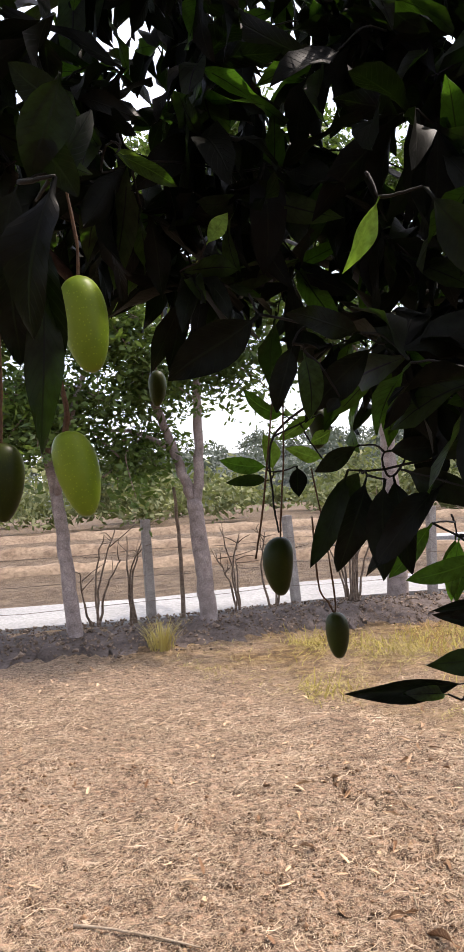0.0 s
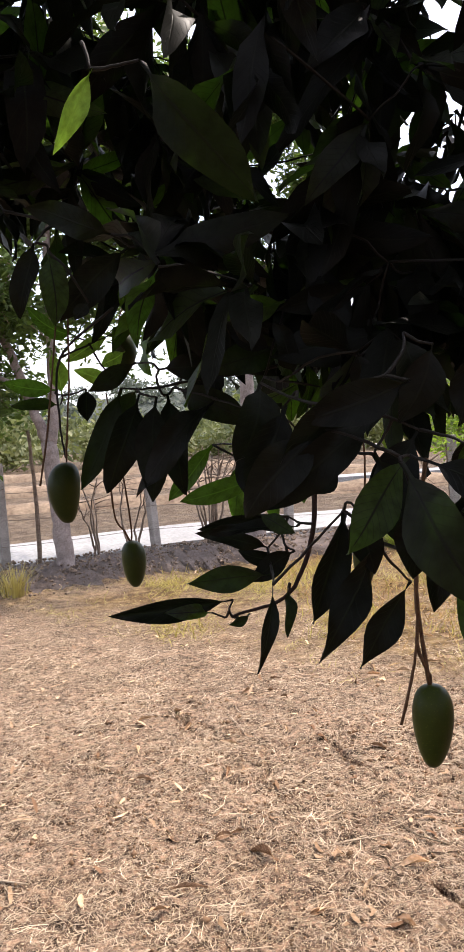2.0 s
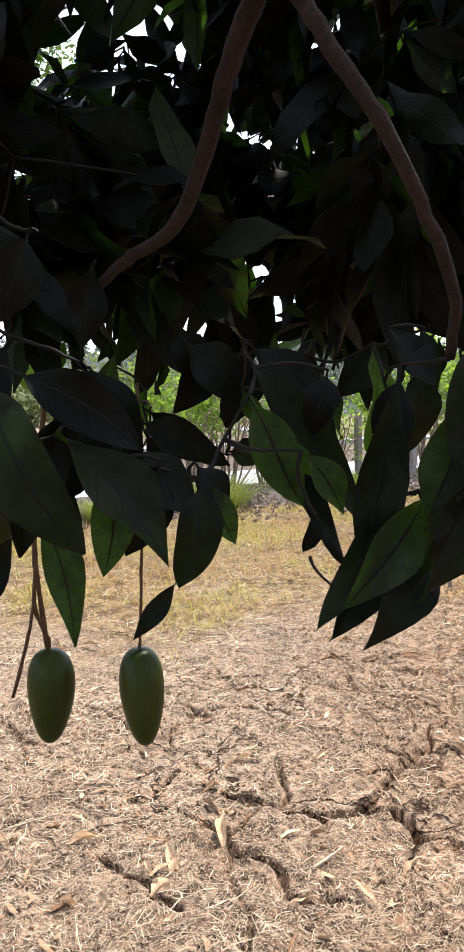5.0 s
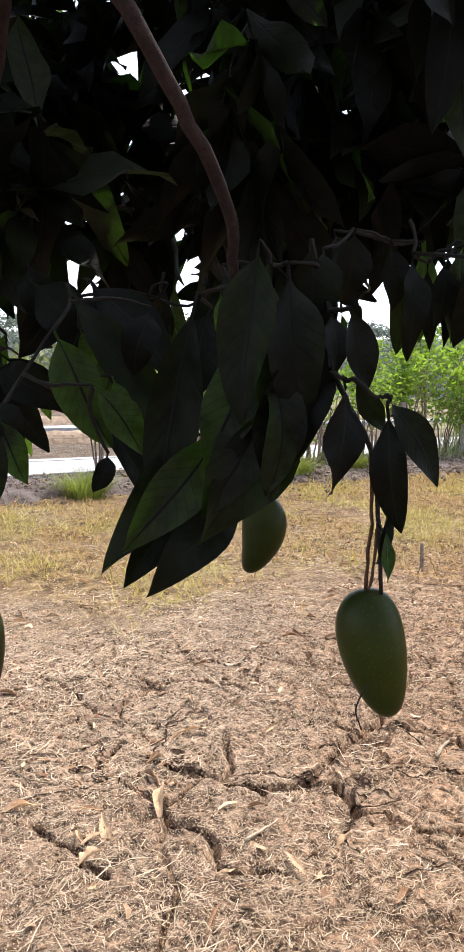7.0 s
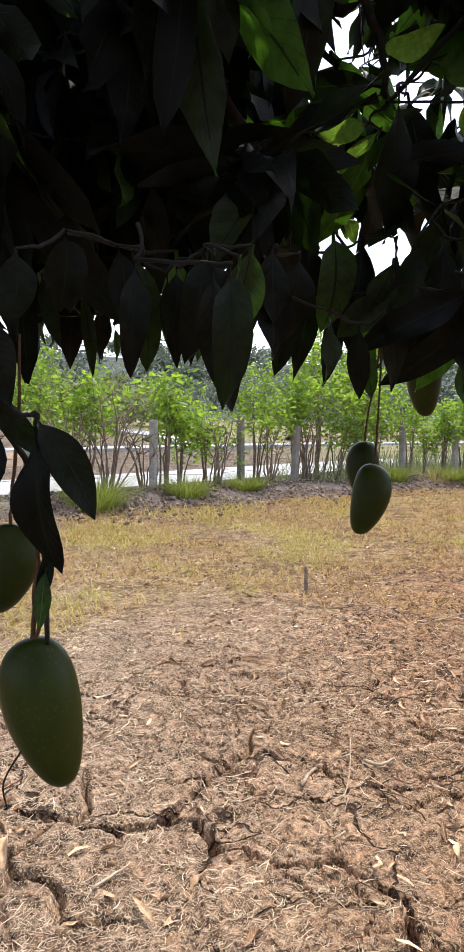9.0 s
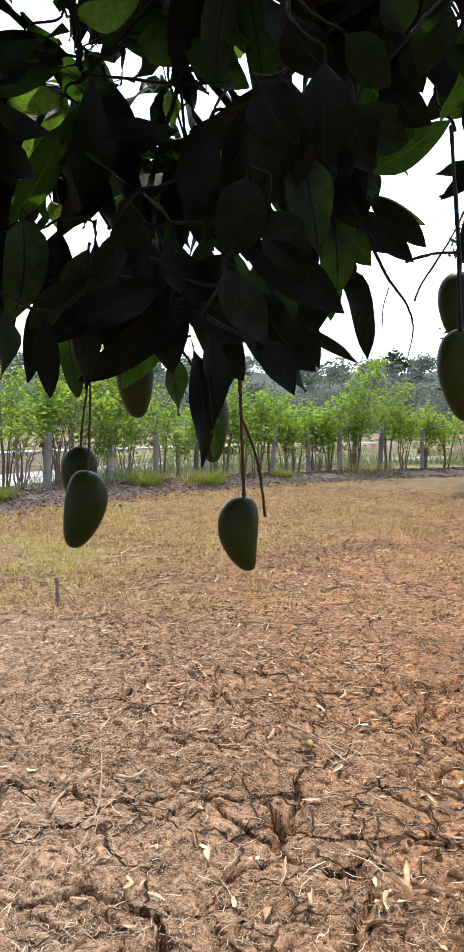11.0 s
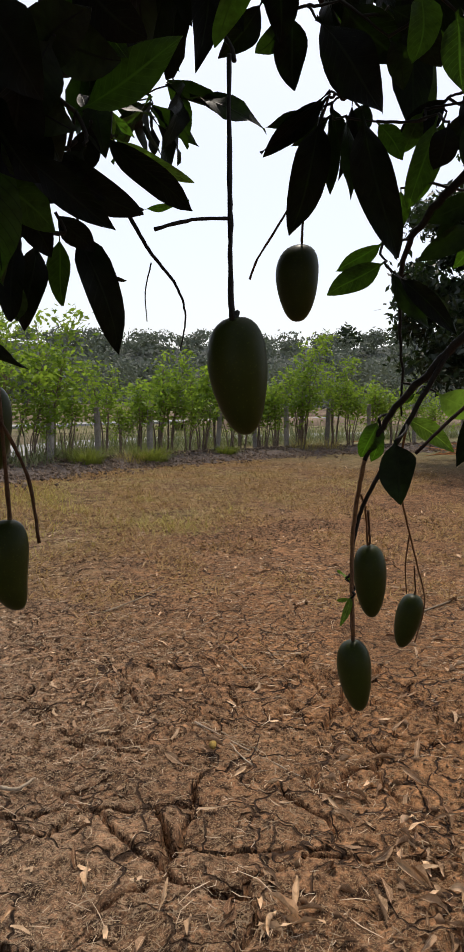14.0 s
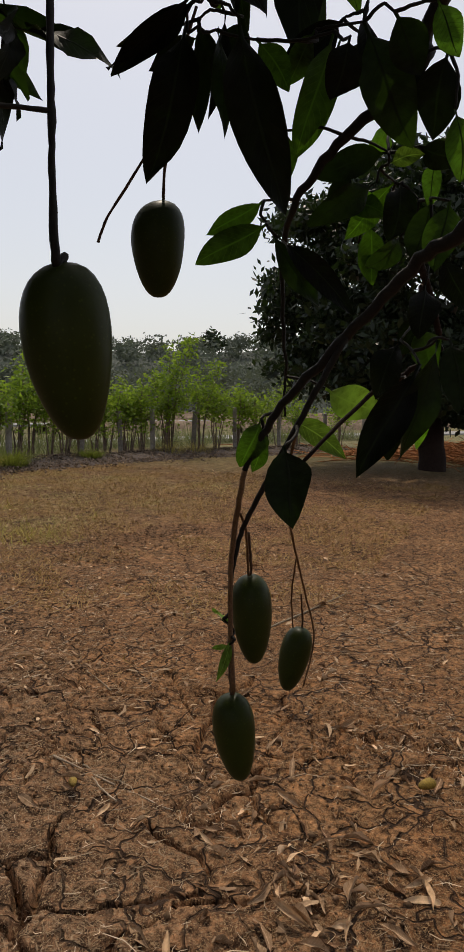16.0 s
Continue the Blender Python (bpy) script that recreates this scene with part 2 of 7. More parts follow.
def ground_material():
    """Dry clay with crushed straw near the tree, thin yellow-green turf beyond, ploughed soil across the road."""
    m, n, l, b = material("dry_clay", 0.95, 0.15)
    co = coords(n)
    patch = noise_of(n, l, co, 0.9, 6.0, 0.6)
    grain = noise_of(n, l, co, 38.0, 6.0, 0.7)
    bits = noise_of(n, l, co, 150.0, 3.0, 0.6)
    spot = n.new("ShaderNodeSeparateXYZ")
    l.new(co, spot.inputs[0])
    toward = node(n, "ShaderNodeMath")
    toward.operation = "MULTIPLY_ADD"
    l.new(spot.outputs["Y"], toward.inputs[0])
    toward.inputs[1].default_value = -0.75
    l.new(spot.outputs["X"], toward.inputs[2])
    bare = node(n, "ShaderNodeMapRange")
    bare.inputs["From Min"].default_value, bare.inputs["From Max"].default_value = -0.2, 3.2
    l.new(toward.outputs[0], bare.inputs["Value"])
    clay = ramp(n, l, patch, [(0.3, (0.125, 0.077, 0.049)), (0.5, (0.19, 0.121, 0.079)), (0.72, (0.26, 0.174, 0.117))])
    clay = mix(n, l, bare.outputs[0], clay, ramp(n, l, patch, [(0.3, (0.128, 0.058, 0.024)), (0.5, (0.205, 0.096, 0.041)), (0.72, (0.285, 0.145, 0.065))]))
    lumps = noise_of(n, l, co, 15.0, 7.0, 0.72)
    # soil mottle; its dark end is deepened for tiny shadows between clods
    tone = ramp(n, l, grain, [(0.36, (0.15, 0.13, 0.115)), (0.5, (0.9, 0.9, 0.9)), (0.64, (1.85, 1.82, 1.74))])
    tone = mix(n, l, 1.0, tone, ramp(n, l, lumps, [(0.39, (0.33, 0.30, 0.27)), (0.5, (1.0, 1.0, 1.0)), (0.63, (1.42, 1.41, 1.39))]), "MULTIPLY")
    clods = noise_of(n, l, co, 5.0, 8.0, 0.7)
    tone = mix(n, l, 1.0, tone, ramp(n, l, clods, [(0.38, (0.55, 0.52, 0.49)), (0.48, (1.0, 1.0, 1.0)), (0.64, (1.2, 1.2, 1.2))]), "MULTIPLY")
    near = mix(n, l, 1.0, clay, tone, "MULTIPLY")
    warp = node(n, "ShaderNodeTexNoise", Scale=9.0, Detail=2.0)
    l.new(co, warp.inputs["Vector"])
    bent = mix(n, l, 0.035, co, warp.outputs["Color"], "ADD")
    mat_of_straw = None
    for k, turn in enumerate((0.25, 1.05, 1.8, 2.6)):
        lay = n.new("ShaderNodeMapping")
        lay.inputs["Rotation"].default_value = (0, 0, turn)
        lay.inputs["Location"].default_value = (3.7 * k, 1.9 * k, 0)
        l.new(bent, lay.inputs["Vector"])
        long = n.new("ShaderNodeMapping")
        long.inputs["Scale"].default_value = (210.0, 20.0, 40.0)
        l.new(lay.outputs[0], long.inputs["Vector"])
        strand = noise_of(n, l, long.outputs[0], 1.0, 1.0)
        thin = ramp(n, l, strand, [(0.60, (0, 0, 0)), (0.68, (1, 1, 1))])
        mat_of_straw = thin if mat_of_straw is None else mix(n, l, 1.0, mat_of_straw, thin, "LIGHTEN")
    cover = ramp(n, l, noise_of(n, l, co, 3.2, 5.0, 0.6), [(0.36, (0.15, 0.15, 0.15)), (0.56, (0.9, 0.9, 0.9))])
    thinner = ramp(n, l, bare.outputs[0], [(0.0, (1, 1, 1)), (1.0, (0.5, 0.5, 0.5))])
    level = n.new("ShaderNodeSeparateXYZ")
    l.new(n.new("ShaderNodeNewGeometry").outputs["Normal"], level.inputs[0])
    flat_top = ramp(n, l, level.outputs["Z"], [(0.62, (0, 0, 0)), (0.85, (1, 1, 1))])
    lying = mix(n, l, 1.0, mix(n, l, 1.0, mix(n, l, 1.0, mat_of_straw, cover, "MULTIPLY"), thinner, "MULTIPLY"), flat_top, "MULTIPLY")
    near = mix(n, l, lying, near, mix(n, l, bare.outputs[0], (0.55, 0.41, 0.28), (0.40, 0.245, 0.125)))
    seam = n.new("ShaderNodeTexVoronoi")
    seam.feature = "DISTANCE_TO_EDGE"
    seam.inputs["Scale"].default_value = 4.6
    curl = node(n, "ShaderNodeTexNoise", Scale=5.0, Detail=3.0, Roughness=0.5)
    l.new(co, curl.inputs["Vector"])
    l.new(mix(n, l, 0.22, co, curl.outputs["Color"], "ADD"), seam.inputs["Vector"])
    gap = ramp(n, l, seam.outputs["Distance"], [(0.010, (1, 1, 1)), (0.024, (0, 0, 0))])
    some = ramp(n, l, noise_of(n, l, co, 1.7, 3.0), [(0.40, (0, 0, 0)), (0.52, (1, 1, 1))])
    away = node(n, "ShaderNodeMapRange")
    away.inputs["From Min"].default_value, away.inputs["From Max"].default_value = 0.3, 2.0
    l.new(toward.outputs[0], away.inputs["Value"])
    gap = mix(n, l, 1.0, mix(n, l, 1.0, gap, some, "MULTIPLY"), away.outputs[0], "MULTIPLY")
    wide_seam = n.new("ShaderNodeTexVoronoi")
    wide_seam.feature = "DISTANCE_TO_EDGE"
    wide_seam.inputs["Scale"].default_value = 2.1
    l.new(mix(n, l, 0.30, co, curl.outputs["Color"], "ADD"), wide_seam.inputs["Vector"])
    wide_gap = ramp(n, l, wide_seam.outputs["Distance"], [(0.006, (1, 1, 1)), (0.015, (0, 0, 0))])
    part_way = ramp(n, l, noise_of(n, l, co, 0.9, 4.0), [(0.46, (0, 0, 0)), (0.54, (1, 1, 1))])
    first = node(n, "ShaderNodeMapRange")
    first.inputs["From Min"].default_value, first.inputs["From Max"].default_value = -1.6, -0.4
    l.new(toward.outputs[0], first.inputs["Value"])
    wide_gap = mix(n, l, 1.0, mix(n, l, 1.0, wide_gap, part_way, "MULTIPLY"), first.outputs[0], "MULTIPLY")
    gap = mix(n, l, 1.0, gap, wide_gap, "LIGHTEN")
    fleck = ramp(n, l, bits, [(0.56, (0, 0, 0)), (0.62, (1, 1, 1))])
    near = mix(n, l, fleck, near, mix(n, l, bare.outputs[0], (0.46, 0.345, 0.215), (0.34, 0.205, 0.10)))
    # crack lines on the surface: the shade inside them is put into dark colour
    near = mix(n, l, gap, near, (0.055, 0.031, 0.018))
    turf_tone = ramp(n, l, noise_of(n, l, co, 5.5, 9.0, 0.78), [(0.3, (0.05, 0.028, 0.014)), (0.44, (0.10, 0.060, 0.026)), (0.52, (0.20, 0.125, 0.054)), (0.64, (0.40, 0.28, 0.13))])
    place = n.new("ShaderNodeSeparateXYZ")
    l.new(co, place.inputs[0])
    reach = node(n, "ShaderNodeMath")
    reach.operation = "MULTIPLY_ADD"
    capped = node(n, "ShaderNodeMath")
    capped.operation = "MINIMUM"
    l.new(place.outputs["X"], capped.inputs[0])
    capped.inputs[1].default_value = 2.0
    l.new(capped.outputs[0], reach.inputs[0])
    reach.inputs[1].default_value = 1.0
    l.new(place.outputs["Y"], reach.inputs[2])
    wobble = node(n, "ShaderNodeMath")
    wobble.operation = "MULTIPLY_ADD"
    l.new(patch, wobble.inputs[0])
    wobble.inputs[1].default_value = 3.0
    l.new(reach.outputs[0], wobble.inputs[2])
    turf = node(n, "ShaderNodeMapRange")
    turf.inputs["From Min"].default_value, turf.inputs["From Max"].default_value = 7.0, 8.3
    l.new(wobble.outputs[0], turf.inputs["Value"])
    broken = mix(n, l, 1.0, turf.outputs[0], ramp(n, l, noise_of(n, l, co, 1.1, 6.0, 0.65), [(0.38, (0.25, 0.25, 0.25)), (0.6, (1, 1, 1))]), "MULTIPLY")
    col = mix(n, l, broken, near, turf_tone)
    soil = ramp(n, l, noise_of(n, l, co, 2.6, 10.0, 0.8), [(0.3, (0.06, 0.042, 0.028)), (0.5, (0.14, 0.100, 0.066)), (0.7, (0.26, 0.195, 0.13))])
    far = node(n, "ShaderNodeMapRange")
    far.inputs["From Min"].default_value, far.inputs["From Max"].default_value = 10.6, 11.4
    l.new(place.outputs["Y"], far.inputs["Value"])
    col = mix(n, l, far.outputs[0], col, soil)
    east = node(n, "ShaderNodeMapRange")
    east.inputs["From Min"].default_value, east.inputs["From Max"].default_value = 14.0, 22.0
    l.new(place.outputs["X"], east.inputs["Value"])
    grassy = ramp(n, l, noise_of(n, l, co, 0.35, 8.0, 0.7), [(0.3, (0.13, 0.12, 0.055)), (0.7, (0.25, 0.21, 0.10))])
    col = mix(n, l, east.outputs[0], col, grassy)
    l.new(col, b.inputs["Base Color"])
    height = mix(n, l, 1.0, mix(n, l, 0.4, mix(n, l, 0.45, mix(n, l, 0.35, grain, bits), lumps), lying), gap, "SUBTRACT")
    bump(n, l, b, height, 1.0, 0.035)
    return m


GROUND = ground_material()


# ---------------------------------------------------------------- mesh helpers
def mesh_of(name, verts, faces, mat, smooth=True, uvs=None):
    me = bpy.data.meshes.new(name)
    me.from_pydata([tuple(v) for v in verts], [], [tuple(f) for f in faces])
    me.materials.append(mat)
    if smooth:
        me.polygons.foreach_set("use_smooth", [True] * len(me.polygons))
    if uvs is not None:
        layer = me.uv_layers.new(name="UVMap")
        loops = np.empty(len(me.loops), dtype=np.int32)
        me.loops.foreach_get("vertex_index", loops)
        layer.data.foreach_set("uv", np.asarray(uvs, dtype=np.float32)[loops].ravel())
    me.update()
    return me


def part(name, me, parent, label="", m=None):
    """One mesh object under a thing or a part."""
    ob = new(name, me)
    ob.parent = parent
    if m is not None:
        ob.matrix_basis = m
    return tagged(ob, label)


def thing(name, at, label, category, group="", kind=""):
    ob = new(name)
    ob.empty_display_size = 0.1
    ob.location = at
    return tagged(ob, label, category, group, kind)


class Shape:
    """Gathers vertices, faces and uvs of one mesh."""

    def __init__(self):
        self.v, self.f, self.t, self.n = [], [], [], 0

    def add(self, v, f, uv=None):
        v = np.asarray(v, dtype=float)
        self.v.append(v)
        self.f.extend([tuple(i + self.n for i in q) for q in f])
        self.t.append(np.zeros((len(v), 2)) if uv is None else np.asarray(uv))
        self.n += len(v)

    def mesh(self, name, mat, smooth=True):
        return mesh_of(name, np.concatenate(self.v), self.f, mat, smooth, np.concatenate(self.t))


def tube(points, radii, sides=6, knobs=0.0, rng=None):
    """Vertices and faces of a tapered round rod along points, closed at both ends."""
    p = np.asarray(points, dtype=float)
    r = np.asarray(radii, dtype=float)
    tan = np.gradient(p, axis=0)
    tan /= np.linalg.norm(tan, axis=1)[:, None] + 1e-9
    ref = np.array((0.31, 0.95, 0.05)) if abs(tan[0] @ np.array((0.31, 0.95, 0.05))) < 0.9 else np.array((1.0, 0.0, 0.0))
    v, f = [], []
    ang = np.arange(sides) * 2 * math.pi / sides
    for i in range(len(p)):
        a = np.cross(tan[i], ref)
        a /= np.linalg.norm(a)
        b = np.cross(tan[i], a)
        ref = np.cross(a, tan[i])
        k = 1.0 if rng is None else 1.0 + knobs * (rng.random() - 0.3)
        v.extend(p[i] + r[i] * k * (np.cos(t) * a + np.sin(t) * b) for t in ang)
    for i in range(len(p) - 1):
        for j in range(sides):
            q = (j + 1) % sides
            f.append((i * sides + j, i * sides + q, (i + 1) * sides + q, (i + 1) * sides + j))
    f.append(tuple(range(sides))[::-1])
    f.append(tuple((len(p) - 1) * sides + j for j in range(sides)))
    return np.array(v), f


def bend(points, steps=6, wobble=0.0, rng=None):
    """A smooth curve through a few points (Catmull-Rom), with a little waver."""
    p = [np.asarray(q, dtype=float) for q in points]
    p = [2 * p[0] - p[1]] + p + [2 * p[-1] - p[-2]]
    out = []
    for i in range(1, len(p) - 2):
        for k in range(steps):
            t = k / steps
            a, b, c, d = p[i - 1:i + 3]
            out.append(0.5 * (2 * b + (c - a) * t + (2 * a - 5 * b + 4 * c - d) * t * t + (3 * b - a - 3 * c + d) * t ** 3))
    out.append(p[-2])
    out = np.array(out)
    if wobble and rng is not None:
        out[1:-1] += rng.normal(0, wobble, (len(out) - 2, 3))
    return out


def rod(points, r0, r1, sides=6, steps=6, wobble=0.0, rng=None, knobs=0.0):
    c = bend(points, steps, wobble, rng)
    return tube(c, np.linspace(r0, r1, len(c)), sides, knobs, rng)


def basis(y, up=(0, 0, 1), twist=0.0):
    """A turn whose y axis runs along y and whose z axis is as near to up as can be, then twisted about y."""
    y = np.asarray(y, dtype=float)
    y = y / np.linalg.norm(y)
    x = np.cross(y, np.asarray(up, dtype=float))
    if np.linalg.norm(x) < 1e-3:
        x = np.cross(y, np.array((0.9, 0.3, 0.1)))
    x /= np.linalg.norm(x)
    z = np.cross(x, y)
    c, s = math.cos(twist), math.sin(twist)
    return np.stack([c * x + s * z, y, c * z - s * x], axis=1)


def place(at, turn, size=1.0):
    m = Matrix([[*(turn[i] * size), at[i]] for i in range(3)] + [[0, 0, 0, 1]])
    return m


def leaf_shape(length, width, droop, fold, wavy, seed, rows=10, petiole=0.12, curl=0.0, across=5):
    """A lance-shaped blade on a short stalk, from the origin along y, with its midrib low and its edges waved."""
    rng = np.random.default_rng(seed)
    v, uv, f = [], [], []
    ph = rng.random(4) * 6.28
    for i in range(rows + 1):
        s = i / rows
        if s < petiole:
            w = 0.0022
        else:
            k = (s - petiole) / (1 - petiole)
            w = max(0.0012, width * 0.5 * (math.sin(math.pi * min(1.0, k ** 0.85)) ** 0.78) * (1 - 0.12 * k))
            if i == rows:
                w = 0.0008
        bend_by = droop * s * s
        y = length * (s - 0.22 * droop * droop * s ** 3)
        z = -length * bend_by * 0.55
        side = length * 0.05 * math.sin(3.0 * s + ph[0]) * s
        for j in range(across):
            a = 2 * j / (across - 1) - 1
            edge = abs(a)
            wave = wavy * width * math.sin(9 * s + ph[1 if a < 0 else 2]) * edge * edge
            roll = curl * edge * edge * w
            v.append((side + a * w * (1 - 0.3 * fold * edge - 0.35 * curl * edge), y, z + edge * w * fold + wave + roll))
            uv.append((0.5 + a / 2, s * 13.0))
    for i in range(rows):
        for j in range(across - 1):
            q = i * across + j
            f.append((q, q + 1, q + across + 1, q + across))
    return np.array(v), f, np.array(uv)


def along(line, u):
    """The point at the share u of a polyline's length."""
    p = np.asarray(line, dtype=float)
    d = np.r_[0, np.cumsum(np.linalg.norm(np.diff(p, axis=0), axis=1))]
    return np.array([np.interp(u * d[-1], d, p[:, k]) for k in range(p.shape[1])])


FENCE = [(-9.0, 7.0), (-4.0, 8.1), (-1.17, 8.72), (0.53, 9.38), (2.2, 9.6), (5.4, 9.75), (8.5, 9.9), (11.5, 10.1), (13.8, 9.8), (15.7, 9.2), (18.2, 8.7), (20.2, 7.6), (23.0, 6.4), (27.0, 5.0)]
ROADLINE = [(-60.0, 0.5), (-25.0, 6.0), (-9.0, 8.9), (-3.2, 9.9), (-1.2, 10.15), (0.6, 10.9), (3.0, 11.3), (6.0, 11.6), (10.0, 12.3), (15.0, 13.3), (19.0, 13.4), (23.0, 11.9), (30.0, 9.4), (60.0, -4.0)]
PATHLINE = [(4.0, 20.0), (10.0, 20.4), (16.0, 21.2), (20.6, 21.7), (28.0, 21.8), (40.0, 21.0), (60.0, 19.0)]
SIDELINE = [(16.5, 22.3), (17.5, 25.0), (20.0, 32.0), (21.0, 40.0), (18.0, 55.0)]


def y_on(line, x):
    p = np.asarray(line)
    return np.interp(x, p[:, 0], p[:, 1])


# ---------------------------------------------------------------- the ground: one sheet to the horizon
def spread(lo, hi, step, reach, grow_low, grow_high):
    """Even steps from lo to hi, then ever longer ones out to the reach on both sides."""
    core = list(np.arange(lo, hi, step))
    left, right, s, a = [], [], step, lo
    while a > -reach:
        s *= grow_low
        a -= s
        left.append(a)
    s, b = step, core[-1]
    while b < reach:
        s *= grow_high
        b += s
        right.append(b)
    return np.array(left[::-1] + core + right)


def lattice(ix, iy, salt):
    h = np.sin(ix * 127.1 + iy * 311.7 + salt * 74.7) * 43758.5453
    return h - np.floor(h)


def crack_field(x, y, cell, salt):
    """How far each point lies from the nearest seam between clay plates, in metres."""
    gx, gy = np.floor(x / cell), np.floor(y / cell)
    first = np.full(x.shape, 1e9)
    second = np.full(x.shape, 1e9)
    for dx in (-1, 0, 1):
        for dy in (-1, 0, 1):
            cx, cy = gx + dx, gy + dy
            px = (cx + 0.08 + 0.84 * lattice(cx, cy, salt)) * cell
            py = (cy + 0.08 + 0.84 * lattice(cx, cy, salt + 3.3)) * cell
            d = np.hypot(px - x, py - y)
            second = np.where(d < first, first, np.minimum(second, d))
            first = np.minimum(first, d)
    return (second - first) * 0.5


def value_noise(x, y, size, salt):
    gx, gy = np.floor(x / size), np.floor(y / size)
    fx, fy = x / size - gx, y / size - gy
    fx, fy = fx * fx * (3 - 2 * fx), fy * fy * (3 - 2 * fy)
    a, b = lattice(gx, gy, salt), lattice(gx + 1, gy, salt)
    c, d = lattice(gx, gy + 1, salt), lattice(gx + 1, gy + 1, salt)
    return (a * (1 - fx) + b * fx) * (1 - fy) + (c * (1 - fx) + d * fx) * fy


def smooth(t):
    t = np.clip(t, 0, 1)
    return t * t * (3 - 2 * t)


CRACKS = [(0.011, [(1.44, 2.52), (1.53, 2.43), (1.57, 2.32), (1.65, 2.2), (1.74, 2.11), (1.88, 2.08), (2.0, 2.02)]),
          (0.015, [(1.98, 2.0), (1.92, 1.86), (2.07, 1.65), (2.21, 1.58), (2.24, 1.46), (2.22, 1.33), (2.1, 1.17)]),
          (0.009, [(2.1, 2.29), (2.29, 2.19), (2.27, 2.06), (2.42, 1.83)]), (0.009, [(2.57, 2.15), (2.57, 2.03), (2.65, 1.82), (2.76, 1.72)]),
          (0.008, [(3.19, 2.2), (3.22, 2.06), (3.31, 1.92)]), (0.008, [(3.15, 2.08), (3.19, 1.93), (3.25, 1.76)]),
          (0.012, [(3.25, 1.45), (3.07, 1.36), (2.98, 1.48), (2.82, 1.34), (2.87, 1.16), (2.99, 1.0), (3.06, 0.87)]),
          (0.010, [(2.99, 0.92), (3.05, 0.76), (3.15, 0.63), (3.29, 0.42)]), (0.009, [(2.61, 1.77), (2.64, 1.64), (2.79, 1.66), (2.98, 1.48)])]
THIN_CRACKS = [(0.008, [(0.3, 3.98), (0.39, 3.8), (0.49, 3.71), (0.68, 3.61)]), (0.010, [(0.98, 2.28), (1.07, 2.09), (1.07, 1.99), (1.11, 1.92)])]


def line_cracks(x, y):
    """Depth share (0 to 1) of the main open cracks, ragged and of uneven width."""
    wx = x + 0.06 * (value_noise(x, y, 0.09, 81) - 0.5) + 0.008 * (value_noise(x, y, 0.03, 83) - 0.5)
    wy = y + 0.06 * (value_noise(x, y, 0.09, 82) - 0.5) + 0.008 * (value_noise(x, y, 0.03, 84) - 0.5)
    width = 0.35 + 1.1 * value_noise(x, y, 0.14, 85)
    out = np.zeros(x.shape)
    for w, line in CRACKS + THIN_CRACKS:
        for (ax, ay), (bx, by) in zip(line[:-1], line[1:]):
            t = np.clip(((wx - ax) * (bx - ax) + (wy - ay) * (by - ay)) / ((bx - ax) ** 2 + (by - ay) ** 2), 0, 1)
            d = np.hypot(wx - ax - t * (bx - ax), wy - ay - t * (by - ay))
            out = np.maximum(out, smooth((w * 0.8 * width + 0.004 - d) / 0.007))
    return out


def ground_height(x, y, fine=True, step=0.0):
    x, y = np.asarray(x, dtype=float), np.asarray(y, dtype=float)
    z = 0.03 * (value_noise(x, y, 1.7, 1) - 0.5) + 0.022 * (value_noise(x, y, 0.45, 2) - 0.5)
    fence = y_on(FENCE, x)
    z = z + 0.10 * np.exp(-((y - fence + 0.25) / 0.55) ** 2) * smooth((30 - np.abs(x)) / 8)
    field = smooth((y - fence - 3.5) / 1.5) * smooth((60 - y) / 20)
    z = z + field * 0.05 * np.sin(y * 2.4 + 0.25 * x + 2 * value_noise(x, y, 4, 5))
    if fine:
        warp_x = x + 0.20 * (value_noise(x, y, 0.2, 7) - 0.5) + 0.025 * (value_noise(x, y, 0.05, 17) - 0.5)
        warp_y = y + 0.20 * (value_noise(x, y, 0.2, 8) - 0.5) + 0.025 * (value_noise(x, y, 0.05, 18) - 0.5)
        big = crack_field(warp_x, warp_y, 0.44, 11)
        small = crack_field(warp_x, warp_y, 0.17, 23)
        dry = smooth((x - 0.9) / 1.4) * smooth((4.2 + 0.12 * x - y) / 1.6) * smooth((12.0 - x) / 3.0)
        some = smooth((value_noise(x, y, 0.6, 31) - 0.30) / 0.3)
        few = smooth((value_noise(x, y, 0.7, 37) - 0.56) / 0.3)
        faint = smooth((6.0 - y) / 2.0) * (1 - dry) * smooth((value_noise(x, y, 0.8, 41) - 0.57) / 0.13)
        keep = lambda size: np.clip(1.35 - step / size, 0, 1)
        z = z - keep(0.03) * (0.055 * dry * smooth((some - 0.38) / 0.5) * smooth((value_noise(x, y, 0.33, 33) - 0.4) / 0.2) + 0.04 * faint) * np.exp(-(big / (0.0038 + 0.0048 * some)) ** 2)
        z = z - keep(0.022) * 0.026 * dry * few * np.exp(-(small / 0.005) ** 2)
        open_zone = (x > -0.2) & (x < 4.2) & (y > 0.1) & (y < 4.4)
        if open_zone.any():
            z = np.array(z)
            z[open_zone] -= 0.085 * line_cracks(x[open_zone], y[open_zone])
        rim = np.exp(-((big - 0.035) / 0.03) ** 2)
        z = z + keep(0.03) * 0.004 * dry * rim
        z = z + keep(0.07) * 0.026 * (value_noise(x, y, 0.09, 51) - 0.5) + keep(0.03) * 0.015 * (value_noise(x, y, 0.035, 52) - 0.5) + keep(0.016) * 0.007 * (value_noise(x, y, 0.017, 53) - 0.5)
    return z


